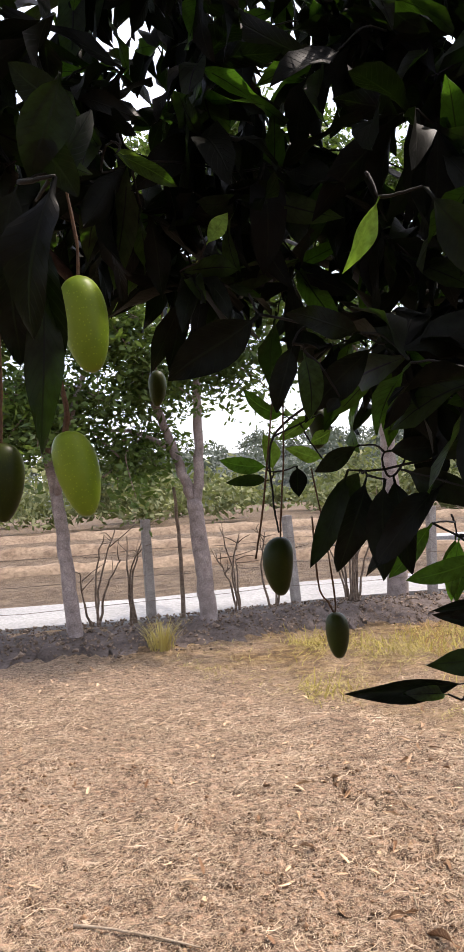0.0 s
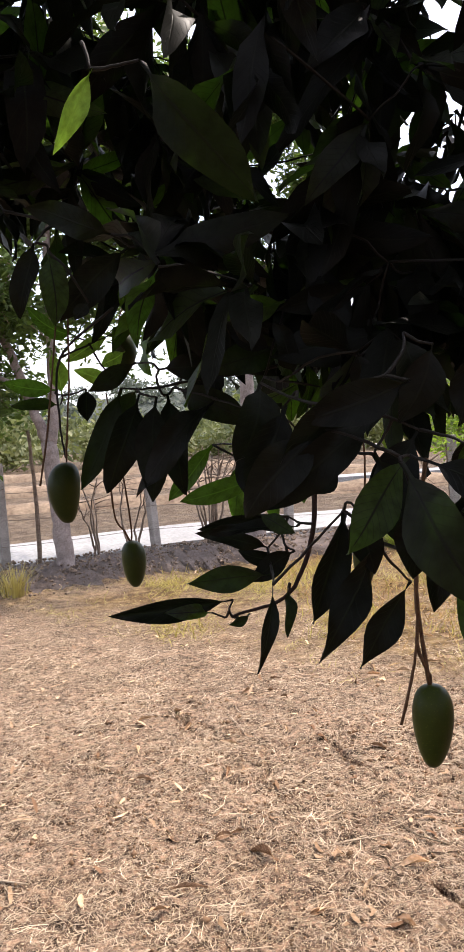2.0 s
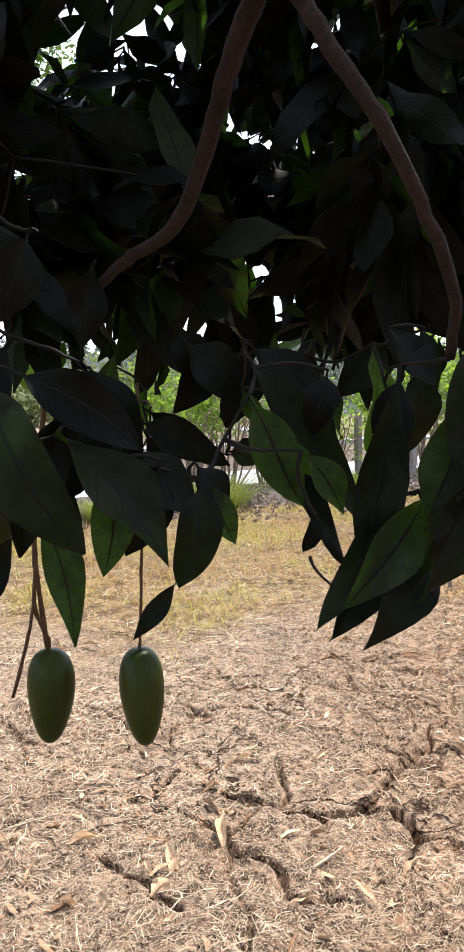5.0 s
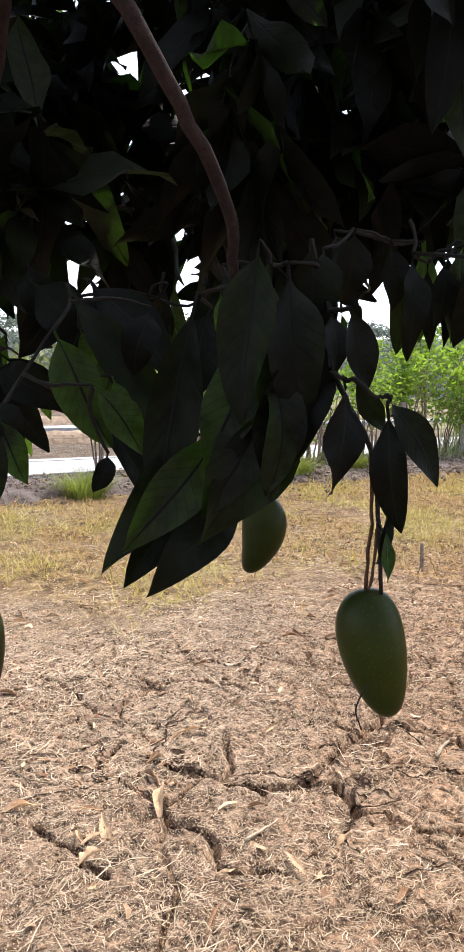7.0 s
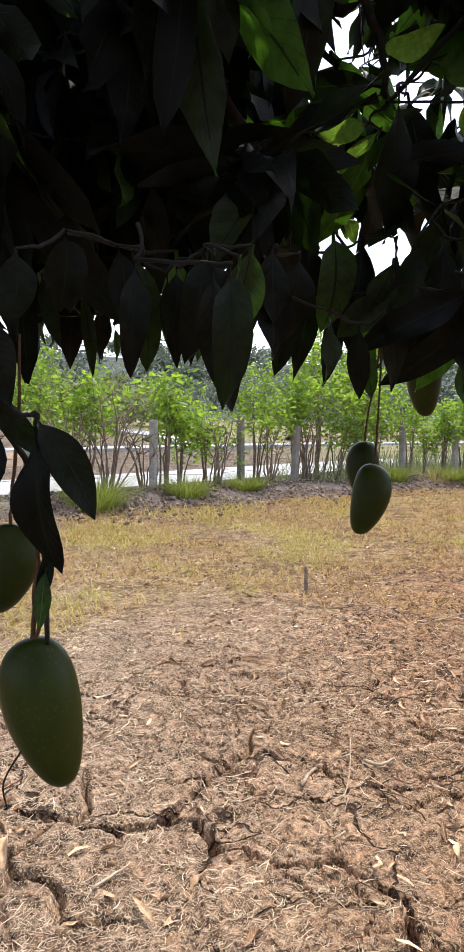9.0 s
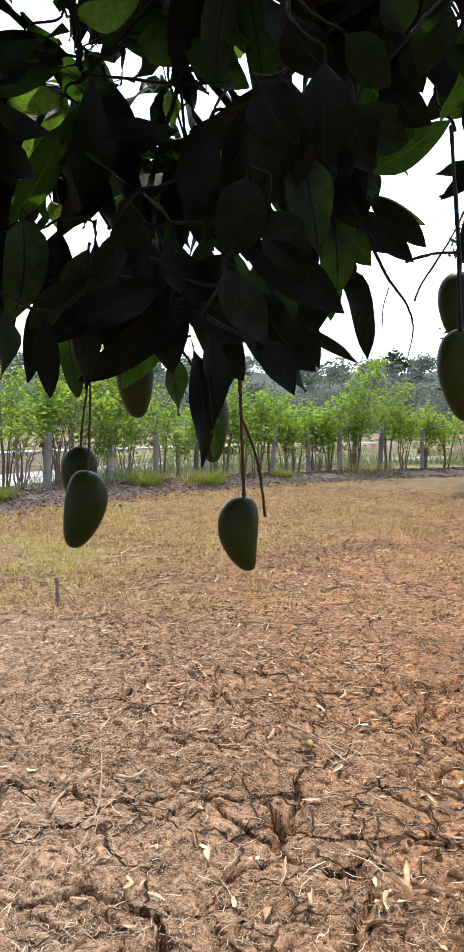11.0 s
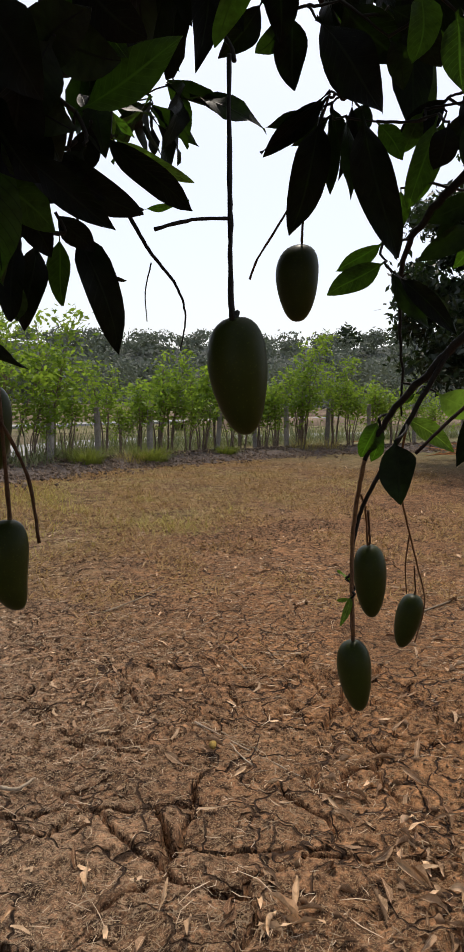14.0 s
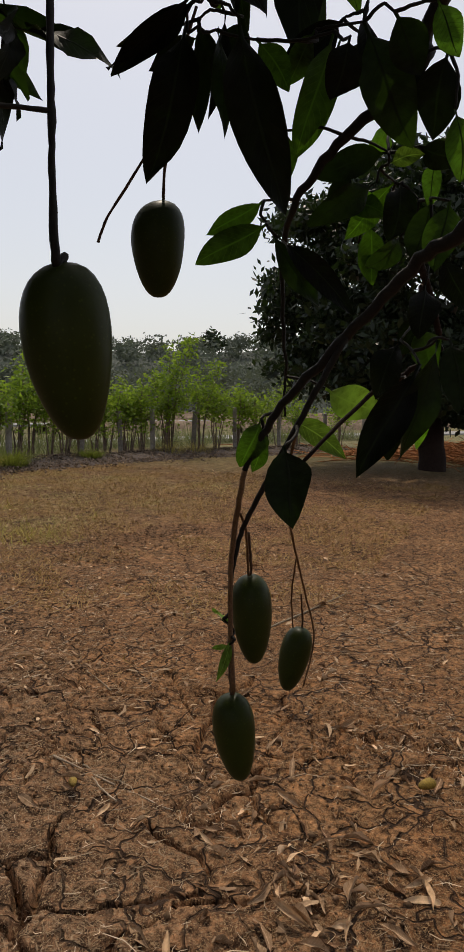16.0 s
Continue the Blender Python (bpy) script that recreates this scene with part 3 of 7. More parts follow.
gx = spread(0.2, 4.4, 0.0068, 3500.0, 1.03, 1.05)
gy = spread(0.2, 3.4, 0.0068, 3500.0, 1.12, 1.05)
mx, my = np.meshgrid(gx, gy)
near = (np.abs(mx - 3) < 14) & (np.abs(my - 4) < 12)
wide = np.maximum(*np.meshgrid(np.gradient(gx), np.gradient(gy)))
gz = np.where(near, ground_height(mx, my, True, wide), np.where(np.hypot(mx, my) < 120, ground_height(mx, my, False), 0.0))
cols, rows_n = len(gx), len(gy)
idx = np.arange(cols * rows_n).reshape(rows_n, cols)
quads = np.stack([idx[:-1, :-1], idx[:-1, 1:], idx[1:, 1:], idx[1:, :-1]], axis=-1).reshape(-1, 4)
me = bpy.data.meshes.new("ground")
me.vertices.add(cols * rows_n)
me.vertices.foreach_set("co", np.stack([mx, my, gz], axis=-1).astype(np.float32).ravel())
me.loops.add(quads.size)
me.loops.foreach_set("vertex_index", quads.astype(np.int32).ravel())
me.polygons.add(len(quads))
me.polygons.foreach_set("loop_start", np.arange(0, quads.size, 4, dtype=np.int32))
me.polygons.foreach_set("use_smooth", np.ones(len(quads), dtype=bool))
me.update(calc_edges=True)
me.materials.append(GROUND)
tagged(new("ground", me), "dry cracked clay with crushed straw and thin yellow turf", "ground", kind="structure")


def gz_at(x, y):
    return float(ground_height(np.array([x]), np.array([y]))[0])


def ribbon(name, line, width, thick, mat, label, category):
    """A slab that follows a line on the ground, with upright edges."""
    p = np.array(bend([(x, y, 0) for x, y in line], 8))[:, :2]
    tan = np.gradient(p, axis=0)
    tan /= np.linalg.norm(tan, axis=1)[:, None]
    side = np.stack([-tan[:, 1], tan[:, 0]], axis=1) * width / 2
    s = Shape()
    v, f = [], []
    for a, b in zip(p + side, p - side):
        v += [(*a, -0.1), (*a, thick), (*b, thick), (*b, -0.1)]
    for i in range(len(p) - 1):
        for j in range(3):
            f.append((4 * i + j, 4 * i + j + 1, 4 * i + j + 5, 4 * i + j + 4))
    s.add(v, f)
    return tagged(new(name, s.mesh(name, mat, False)), label, category, kind="structure")


ribbon("road", ROADLINE, 1.95, 0.075, ROAD, "pale narrow concrete farm road with low edges", "road")
ribbon("road_far_path", PATHLINE, 1.1, 0.12, ROAD, "pale concrete path across the far field", "path")
ribbon("road_side_path", SIDELINE, 1.6, 0.11, ROAD, "pale concrete track leading off through the fields", "path")


def bank(line, width, high, label, seed, mat=None):
    """A low earth bank between fields."""
    rng = np.random.default_rng(seed)
    p = np.array(bend([(x, y, 0) for x, y in line], 26))[:, :2]
    tan = np.gradient(p, axis=0)
    tan /= np.linalg.norm(tan, axis=1)[:, None]
    side = np.stack([-tan[:, 1], tan[:, 0]], axis=1)
    v, f = [], []
    for q, n in zip(p, side):
        for k, (a, h) in enumerate(((-1, -0.08), (-0.6, 0.55), (-0.2, 1.0), (0.25, 0.95), (0.65, 0.5), (1, -0.08))):
            v.append((*(q + n * a * width / 2 * rng.uniform(0.72, 1.25)), h * high * rng.uniform(0.75, 1.2) if h > 0 else -0.08))
    for i in range(len(p) - 1):
        for j in range(5):
            f.append((6 * i + j, 6 * i + j + 1, 6 * i + j + 7, 6 * i + j + 6))
    s = Shape()
    s.add(v, f)
    tagged(new("field_bank", s.mesh("field_bank", mat or BUND)), label, "earth bank", "field banks", "structure")


bank([(-30, 14.0), (-12, 15.5), (-2, 16.6), (8, 17.2)], 1.0, 0.22, "low brown earth bank across the ploughed field", 1)
bank([(-34, 20.0), (-14, 21.4), (-2, 22.2), (9, 22.6)], 1.2, 0.3, "low brown earth bank across the ploughed field", 2)
bank([(-40, 29), (-16, 31), (0, 32), (14, 33)], 1.4, 0.3, "low brown earth bank across the ploughed field", 3)
bank([(24, 26), (36, 27), (52, 25), (70, 20)], 1.2, 0.35, "grassy earth bank between far fields", 4)
bank([(26, 17.5), (38, 16), (52, 13), (66, 8)], 1.0, 0.35, "grassy earth bank between far fields", 5)
bank([(33, 12), (44, 9), (58, 4), (70, -2)], 1.0, 0.35, "grassy earth bank between far fields", 6)
bank([(36, 34), (50, 32), (66, 27), (84, 18)], 1.2, 0.4, "grassy earth bank between far fields", 7)
bank([(44, 22), (58, 18), (72, 11), (86, 2)], 1.2, 0.4, "grassy earth bank between far fields", 8)

bank([(x, y - 0.42) for x, y in FENCE[:-1]], 2.0, 0.13, "low bank of earth and litter under the fence, darkened for shade", 9, SHADED_LITTER)

# ---------------------------------------------------------------- the wooded hill
R = np.random.default_rng(5)
hv, hf = [], []
turns = np.linspace(radians(-55), radians(115), 140)
for k, a in enumerate(turns):
    rise = 1.1 + 0.35 * float(smooth((a - 0.3) / 0.5)) + 0.35 * math.sin(2.2 * a + 0.6) + 0.18 * math.sin(6.1 * a) + 0.08 * math.sin(15 * a + 1)
    for d, h in ((95, -0.3), (110, 1.5), (125, 3.6), (145, 6.2), (170, 7.6), (200, 7.2), (240, -1.0)):
        hv.append((math.sin(a) * d, math.cos(a) * d, h * max(0.6, rise) + (R.normal(0, 0.35) if h > 0 else 0)))
for k in range(len(turns) - 1):
    for j in range(6):
        q = k * 7 + j
        hf.append((q, q + 1, q + 8, q + 7))
s = Shape()
s.add(hv, hf)
tagged(new("backdrop_hill", s.mesh("backdrop_hill", HILL)), "long low wooded hill, dry-season grey-green with haze in its colour", "hill", kind="structure")


def leaf_cards(centres, size, rng, squash=0.6):
    """Small bent leaf pieces (two triangles each) at the centres, turned at random."""
    n = len(centres)
    a = rng.normal(size=(n, 3))
    a[:, 2] *= squash
    a /= np.linalg.norm(a, axis=1)[:, None]
    b = np.cross(a, rng.normal(size=(n, 3)))
    b /= np.linalg.norm(b, axis=1)[:, None]
    s = size * rng.uniform(0.6, 1.3, (n, 1))
    c = np.asarray(centres)
    v = np.stack([c - a * s, c + b * s * 0.42, c + a * s, c - b * s * 0.42], axis=1).reshape(-1, 3)
    f = np.arange(4 * n).reshape(-1, 4)
    return v, f


def cards_mesh(name, v, f, mat):
    me = bpy.data.meshes.new(name)
    me.vertices.add(len(v))
    me.vertices.foreach_set("co", np.asarray(v, dtype=np.float32).ravel())
    me.loops.add(f.size)
    me.loops.foreach_set("vertex_index", f.astype(np.int32).ravel())
    me.polygons.add(len(f))
    me.polygons.foreach_set("loop_start", np.arange(0, f.size, f.shape[1], dtype=np.int32))
    me.update(calc_edges=True)
    me.materials.append(mat)
    return me


def crown_points(count, centre, radii, rng, clumps=14, tight=0.32, core=0.35):
    """Points gathered in clumps through an uneven crown, leaving gaps."""
    c = np.asarray(centre)
    hubs = rng.normal(size=(clumps, 3))
    hubs /= np.linalg.norm(hubs, axis=1)[:, None]
    hubs *= rng.uniform(core, 0.95, (clumps, 1))
    k = rng.integers(0, clumps, count)
    p = hubs[k] + rng.normal(0, tight, (count, 3))
    return c + p * np.asarray(radii)


def far_woods(name, spots, mat, per, leaf, label):
    rng = np.random.default_rng(len(spots))
    pts = [crown_points(per, (x, y, z + 0.55 * h), (w, w, h * 0.42), rng, 9, 0.3) for x, y, z, w, h in spots]
    v, f = leaf_cards(np.concatenate(pts), leaf, rng, 0.8)
    tagged(new(name, cards_mesh(name, v, f, mat)), label, "woods", kind="stuff")


spots = []
for i in range(640):
    a, d = radians(R.uniform(-50, 110)), R.uniform(100, 178)
    rise = 1.1 + 0.35 * float(smooth((a - 0.3) / 0.5)) + 0.35 * math.sin(2.2 * a + 0.6) + 0.18 * math.sin(6.1 * a) + 0.08 * math.sin(15 * a + 1)
    z = float(np.interp(d, (95, 110, 125, 145, 170, 200), (-0.3, 1.5, 3.6, 6.2, 7.6, 7.2))) * max(0.6, rise)
    h = R.uniform(2.5, 4.6)
    spots.append((math.sin(a) * d, math.cos(a) * d, z, R.uniform(1.6, 3.2), h))
far_woods("hill_trees", spots, WOOD_LEAF, 170, 0.42, "dense far woods of dry trees on the hill, greyed for haze")
spots = []
for i in range(90):
    a, d = radians(R.uniform(-45, 34)), R.uniform(40, 62)
    h = R.uniform(1.6, 4.4)
    spots.append((math.sin(a) * d, math.cos(a) * d, 0, R.uniform(1.2, 2.6), h))
far_woods("field_bushes", spots, BUSH_LEAF, 420, 0.24, "olive and dry brown bushes along the far field edge")
spots = []
for i in range(70):
    a, d = radians(R.uniform(34, 100)), R.uniform(70, 98)
    h = R.uniform(3.0, 6.5)
    spots.append((math.sin(a) * d, math.cos(a) * d, 0, R.uniform(1.6, 3.0), h))
far_woods("field_edge_woods", spots, WOOD_LEAF, 480, 0.26, "far belt of trees at the foot of the hill, greyed for haze")


def far_tree(at, high, seed):
    """A lone crowned tree that stands over the skyline of the hill."""
    rng = np.random.default_rng(seed)
    t = thing("skyline_tree", at, "lone tall tree with a round crown on the far hill", "tree")
    part("trunk", Shape_of(*rod([(0, 0, -2.0), (0.1, 0, high * 0.4), (0, 0.1, high * 0.8)], 0.4, 0.15, 6), "skyline_trunk", BROWN_BARK), t)
    v, f = leaf_cards(crown_points(420, (0, 0, high * 0.8), (2.3, 2.3, 1.9), rng, 12, 0.25), 0.5, rng)
    part("crown", cards_mesh("skyline_crown", v, f, DARK_LEAF), t)


def Shape_of(v, f, name, mat, smooth=True):
    s = Shape()
    s.add(v, f)
    return s.mesh(name, mat, smooth)


far_tree((131.0, 54.0, 5.2), 8.5, 3)


# ---------------------------------------------------------------- the fence, its hedge and trees
def fence_post(x, y, high, lean, turn, label="weathered square concrete fence post"):
    bm = bmesh.new()
    bmesh.ops.create_cube(bm, size=1.0)
    bmesh.ops.scale(bm, vec=(0.10, 0.10, high + 0.3), verts=bm.verts)
    bmesh.ops.translate(bm, vec=(0, 0, (high + 0.3) / 2 - 0.3), verts=bm.verts)
    bmesh.ops.bevel(bm, geom=list(bm.edges), offset=0.008, segments=1, affect="EDGES")
    me = bpy.data.meshes.new("fence_post")
    bm.to_mesh(me)
    bm.free()
    me.materials.append(CONCRETE)
    ob = new("fence_post", me)
    ob.matrix_world = pose(x, y, gz_at(x, y), lean[0], lean[1], turn)
    return tagged(ob, label, "post", "fence posts")


R = np.random.default_rng(11)
post_x = [-6.4, -3.9, -1.17, 0.53, 2.25, 4.6, 6.6, 8.35, 9.6, 11.3, 12.5, 13.9, 15.7, 17.0, 18.2, 19.3, 20.6, 22.3, 24.5, 26.6]
for k, x in enumerate(post_x):
    fence_post(x, float(y_on(FENCE, x)), R.uniform(1.02, 1.2), (R.uniform(-3, 3), R.uniform(-4, 4)), R.uniform(0, 40))

fence = thing("wire_fence", (0, 0, 0), "sagging rusty fence wires strung between concrete posts", "fence")
for h in (0.30, 0.58, 0.88):
    pts = []
    for a, b in zip(post_x[:-1], post_x[1:]):
        for u in np.linspace(0, 1, 5)[:-1]:
            x = a + (b - a) * u
            pts.append((x, float(y_on(FENCE, x)) - 0.06, h - 0.10 * u * (1 - u) + 0.06 + R.normal(0, 0.006)))
    v, f = tube(pts, [0.0028] * len(pts), 4)
    part("wire", Shape_of(v, f, "wire", WIRE), fence)


def bare_bush(x, y, high, stems, seed, mat, label, spread=0.5, thick=0.018):
    rng = np.random.default_rng(seed)
    t = thing("bare_bush", (x, y, gz_at(x, y)), label, "bush", "bare bushes by the fence")
    for i in range(stems):
        a = rng.random() * 6.28
        s = Shape()
        top = np.array((math.cos(a) * spread * rng.uniform(0.3, 1), math.sin(a) * spread * rng.uniform(0.3, 1), high * rng.uniform(0.6, 1.05)))
        mid = top * np.array((0.35, 0.35, 0.5)) + rng.normal(0, 0.05, 3)
        s.add(*rod([(0.06 * math.cos(a), 0.06 * math.sin(a), -0.05), mid, top], thick, thick * 0.35, 5, 5, 0.008, rng))
        for k in range(rng.integers(2, 6)):
            u = rng.uniform(0.35, 0.95)
            p = mid + (top - mid) * u
            q = p + rng.normal(0, 1, 3) * (0.16, 0.16, 0.10) + (0, 0, 0.14)
            s.add(*rod([p, (p + q) / 2 + rng.normal(0, 0.02, 3), q], thick * 0.4, thick * 0.15, 4, 3))
        part("stem", s.mesh("stem", mat), t)
    return t


DRY = "leafless dry brown bush by the wire fence"
for k, (x, dy, h, n, sp) in enumerate([(-1.85, 0.25, 1.1, 4, 0.45), (-1.45, 0.3, 1.15, 3, 0.3), (-0.15, 0.3, 1.1, 4, 0.35), (0.25, 0.2, 1.0, 3, 0.3), (1.25, 0.15, 1.25, 13, 0.55),
                                       (4.1, 0.2, 1.0, 6, 0.4), (5.9, 0.15, 1.5, 14, 0.8), (6.6, 0.2, 1.1, 7, 0.5), (10.0, 0.1, 1.3, 10, 0.4),
                                       (5.1, -0.25, 1.2, 11, 0.5), (7.7, -0.15, 1.1, 9, 0.45), (8.8, -0.2, 1.0, 9, 0.4)]):
    bare_bush(x, float(y_on(FENCE, x)) + dy, h, n, 40 + k, BROWN_BARK, DRY, sp)
pole = new("thin_pole", Shape_of(*rod([(0, 0, -0.1), (0.01, 0, 0.7), (-0.03, 0, 1.55)], 0.03, 0.02, 6, 5, 0.004, R), "thin_pole", BROWN_BARK))
pole.location = (-0.83, 8.95, gz_at(-0.83, 8.95))
tagged(pole, "thin brown wooden pole standing by the fence", "pole")


def hedge_shrub(seed, high, wide, leaves):
    """Several crooked stems with tufts of light green leaves on top."""
    rng = np.random.default_rng(seed)
    t = thing("hedge_shrub", (0, 0, 0), "bright yellow-green shrub with several thin stems in the fence hedge", "shrub", "shrubs along the fence")
    tips = []
    for i in range(rng.integers(4, 7)):
        a = rng.random() * 6.28
        top = np.array((math.cos(a) * wide * rng.uniform(0.2, 0.9), math.sin(a) * wide * rng.uniform(0.2, 0.9), high * rng.uniform(0.6, 1.0)))
        mid = top * np.array((0.3, 0.3, 0.45)) + rng.normal(0, 0.04, 3)
        s = Shape()
        s.add(*rod([(0.07 * math.cos(a), 0.07 * math.sin(a), -0.05), mid, top], rng.uniform(0.018, 0.032), 0.006, 5, 5, 0.008, rng))
        for k in range(5):
            u = rng.uniform(0.12, 1.0)
            p = mid + (top - mid) * u
            q = p + rng.normal(0, 1, 3) * (0.2, 0.2, 0.12) + (0, 0, 0.12)
            s.add(*rod([p, q], 0.007, 0.003, 4, 3))
            tips.append(q)
        tips.append(top)
        part("stem", s.mesh("stem", BROWN_BARK), t)
    tips = np.array(tips)
    k = rng.integers(0, len(tips), leaves)
    pts = tips[k] + rng.normal(0, 1, (leaves, 3)) * (0.12, 0.12, 0.10)
    v, f = leaf_cards(pts, 0.056, rng)
    part("crown", cards_mesh("hedge_crown", v, f, HEDGE_LEAF), t)
    return t


kinds = [hedge_shrub(61, 1.85, 0.5, 1000), hedge_shrub(62, 1.6, 0.6, 950), hedge_shrub(63, 2.45, 0.65, 1250), hedge_shrub(64, 1.35, 0.5, 750)]
shrubs = [(4.8, 0.5, 2), (5.6, 0.35, 0), (7.3, 0.3, 1), (7.9, 0.4, 3), (8.9, 0.25, 2), (9.9, 0.2, 0), (10.6, 0.35, 2), (11.0, 0.2, 1), (12.0, 0.3, 0), (12.9, 0.2, 2), (13.4, 0.3, 1), (14.3, 0.2, 3),
          (15.0, 0.1, 1), (15.6, 0.3, 0), (16.3, 0.1, 3), (16.9, 0.3, 1), (17.6, 0.2, 0), (18.6, 0.1, 3), (19.0, 0.4, 2), (19.7, 0.2, 2), (20.9, 0.2, 3), (21.6, 0.1, 1), (23.4, 0.2, 3), (25.6, 0.2, 1),
          (6.9, 0.2, 0), (11.5, 0.2, 2), (13.8, 0.2, 0), (14.7, 0.3, 2), (16.0, 0.3, 2), (17.3, 0.1, 3), (18.2, 0.3, 1), (20.3, 0.3, 0), (22.5, 0.2, 2)]
used = set()
for k, (x, dy, kind) in enumerate(shrubs):
    y = float(y_on(FENCE, x)) + dy
    m = pose(x, y, gz_at(x, y), 0, 0, R.uniform(0, 360))
    if kind in used:
        ob = copy_thing(kinds[kind], m)
    else:
        ob = kinds[kind]
        ob.matrix_basis = m
        used.add(kind)
    ob.scale = [R.uniform(0.72, 1.2)] * 3


def grass_clump(seed, high, wide, blades, mat, label):
    rng = np.random.default_rng(seed)
    v, f = [], []
    for i in range(blades):
        a, r = rng.random() * 6.28, wide * math.sqrt(rng.random()) * 0.55
        base = np.array((math.cos(a) * r, math.sin(a) * r, -0.02))
        out = np.array((math.cos(a), math.sin(a), 0)) * wide * rng.uniform(0.2, 0.9)
        h = high * rng.uniform(0.5, 1.1)
        side = np.array((-math.sin(a), math.cos(a), 0)) * 0.006
        n = len(v)
        for u in (0, 0.5, 1.0):
            c = base + out * u * u + np.array((0, 0, h * u * (1 - 0.25 * u)))
            w = 1 - 0.85 * u
            v += [c - side * w, c + side * w]
        f += [(n, n + 1, n + 3, n + 2), (n + 2, n + 3, n + 5, n + 4)]
    me = mesh_of("grass_clump", v, f, mat)
    return tagged(new("grass_clump", me), label, "grass clump", "grass clumps by the fence")


for k, (x, dy, h, w, mat) in enumerate([(5.15, -0.9, 0.42, 0.45, GREEN_GRASS), (6.75, -0.7, 0.32, 0.35, GREEN_GRASS), (8.0, -0.55, 0.28, 0.3, GREEN_GRASS), (-0.95, -1.2, 0.30, 0.16, DRY_GRASS), (3.4, -1.1, 0.3, 0.3, GREEN_GRASS),
                                        (11.6, -0.6, 0.33, 0.35, GREEN_GRASS), (12.6, -0.7, 0.30, 0.35, DRY_GRASS), (13.1, -0.75, 0.36, 0.4, GREEN_GRASS),
                                        (18.1, -0.5, 0.34, 0.5, DRY_GRASS), (18.9, -0.5, 0.34, 0.45, DRY_GRASS), (15.3, -0.6, 0.24, 0.25, GREEN_GRASS)]):
    y = float(y_on(FENCE, x)) + dy
    ob = grass_clump(80 + k, h * 1.35, w * 1.5, 620 if mat is GREEN_GRASS else 150, mat, "yellow-green grass clump on the bank below the fence" if mat is GREEN_GRASS else "dry pale grass tuft on the bank")
    ob.location = (x, y, gz_at(x, y))

# clods and dead litter on the bank under the fence
v_all, f_all, n = [], [], 0
for i in range(12000):
    x = R.uniform(-7, 24)
    y = float(y_on(FENCE, x)) + R.normal(-0.65, 0.4 if x < 4 else 0.6)
    s = R.uniform(0.008, 0.022 if x < 4 else 0.034) * (1 if R.random() < 0.85 else 1.7)
    z = float(ground_height(np.array([x]), np.array([y]), False)[0]) + 0.06
    v = np.array([(1, 0, 0), (-1, 0, 0), (0, 1, 0), (0, -1, 0), (0, 0, 1), (0, 0, -1)]) * s * R.uniform(0.6, 1.2, (6, 3)) * (1, 1, 0.7)
    v = v @ basis(R.normal(size=3)).T + (x, y, z + s * 0.25)
    v_all.append(v)
    f_all += [(n + a, n + b, n + c) for a, b, c in ((0, 2, 4), (2, 1, 4), (1, 3, 4), (3, 0, 4), (2, 0, 5), (1, 2, 5), (3, 1, 5), (0, 3, 5))]
    n += 6
tagged(new("earth_clods", mesh_of("earth_clods", np.concatenate(v_all), f_all, CLOD, False)), "dark crumbly clods and litter on the bank under the fence", "clods", kind="stuff")


def roadside_tree(at, limbs, crown, leaves, seed, label, leaf=0.052):
    """Limbs are chains of points with two radii; the crown hangs in clumps on the listed hubs."""
    rng = np.random.default_rng(seed)
    t = thing("roadside_tree", (*at, gz_at(*at)), label, "tree", "trees by the fence")
    for k, (pts, r0, r1) in enumerate(limbs):
        part("trunk" if k == 0 else "limb", Shape_of(*rod(pts, r0, r1, 10, 8, 0.006, rng, 0.1), "limb", PALE_BARK), t)
    hubs = np.array(crown)
    s = Shape()
    pts = []
    for h in hubs:
        for q in range(9):
            tip = h + rng.normal(0, 1, 3) * (0.55, 0.55, 0.3)
            c = bend([h + rng.normal(0, 0.1, 3), (h + tip) / 2 + (0, 0, 0.08), tip - (0, 0, 0.1)], 5)
            s.add(*tube(c, np.linspace(0.012, 0.004, len(c)), 4))
            per = leaves // (len(hubs) * 9)
            u = rng.integers(1, len(c), per)
            pts.append(c[u] + rng.normal(0, 1, (per, 3)) * (0.16, 0.16, 0.13) - (0, 0, 0.05))
    tagged(part("twig_work", s.mesh("twig_work", BROWN_BARK), t), kind="stuff")
    v, f = leaf_cards(np.concatenate(pts), leaf, rng)
    part("crown", cards_mesh("crown", v, f, TREE_LEAF), t)
    return t


roadside_tree((-1.88, 8.0), [([(0, 0, -0.1), (-0.06, 0, 0.7), (-0.13, 0, 1.5), (-0.3, 0.1, 2.6), (-0.5, 0.2, 4.2)], 0.085, 0.04),
                             ([(-0.13, 0, 1.5), (0.1, -0.2, 2.3), (0.5, -0.3, 3.2)], 0.05, 0.02)],
              [(-0.9, 0.2, 2.4), (-0.1, -0.2, 2.5), (-0.6, 0.4, 3.4), (0.4, -0.2, 3.2), (-1.4, 0.1, 3.2), (0.1, 0.2, 4.2), (-1.0, 0.2, 4.6), (-0.4, 0.0, 2.2), (-1.8, 0.3, 2.4)],
              21000, 71, "slender roadside tree with pale bark and drooping green leaves")
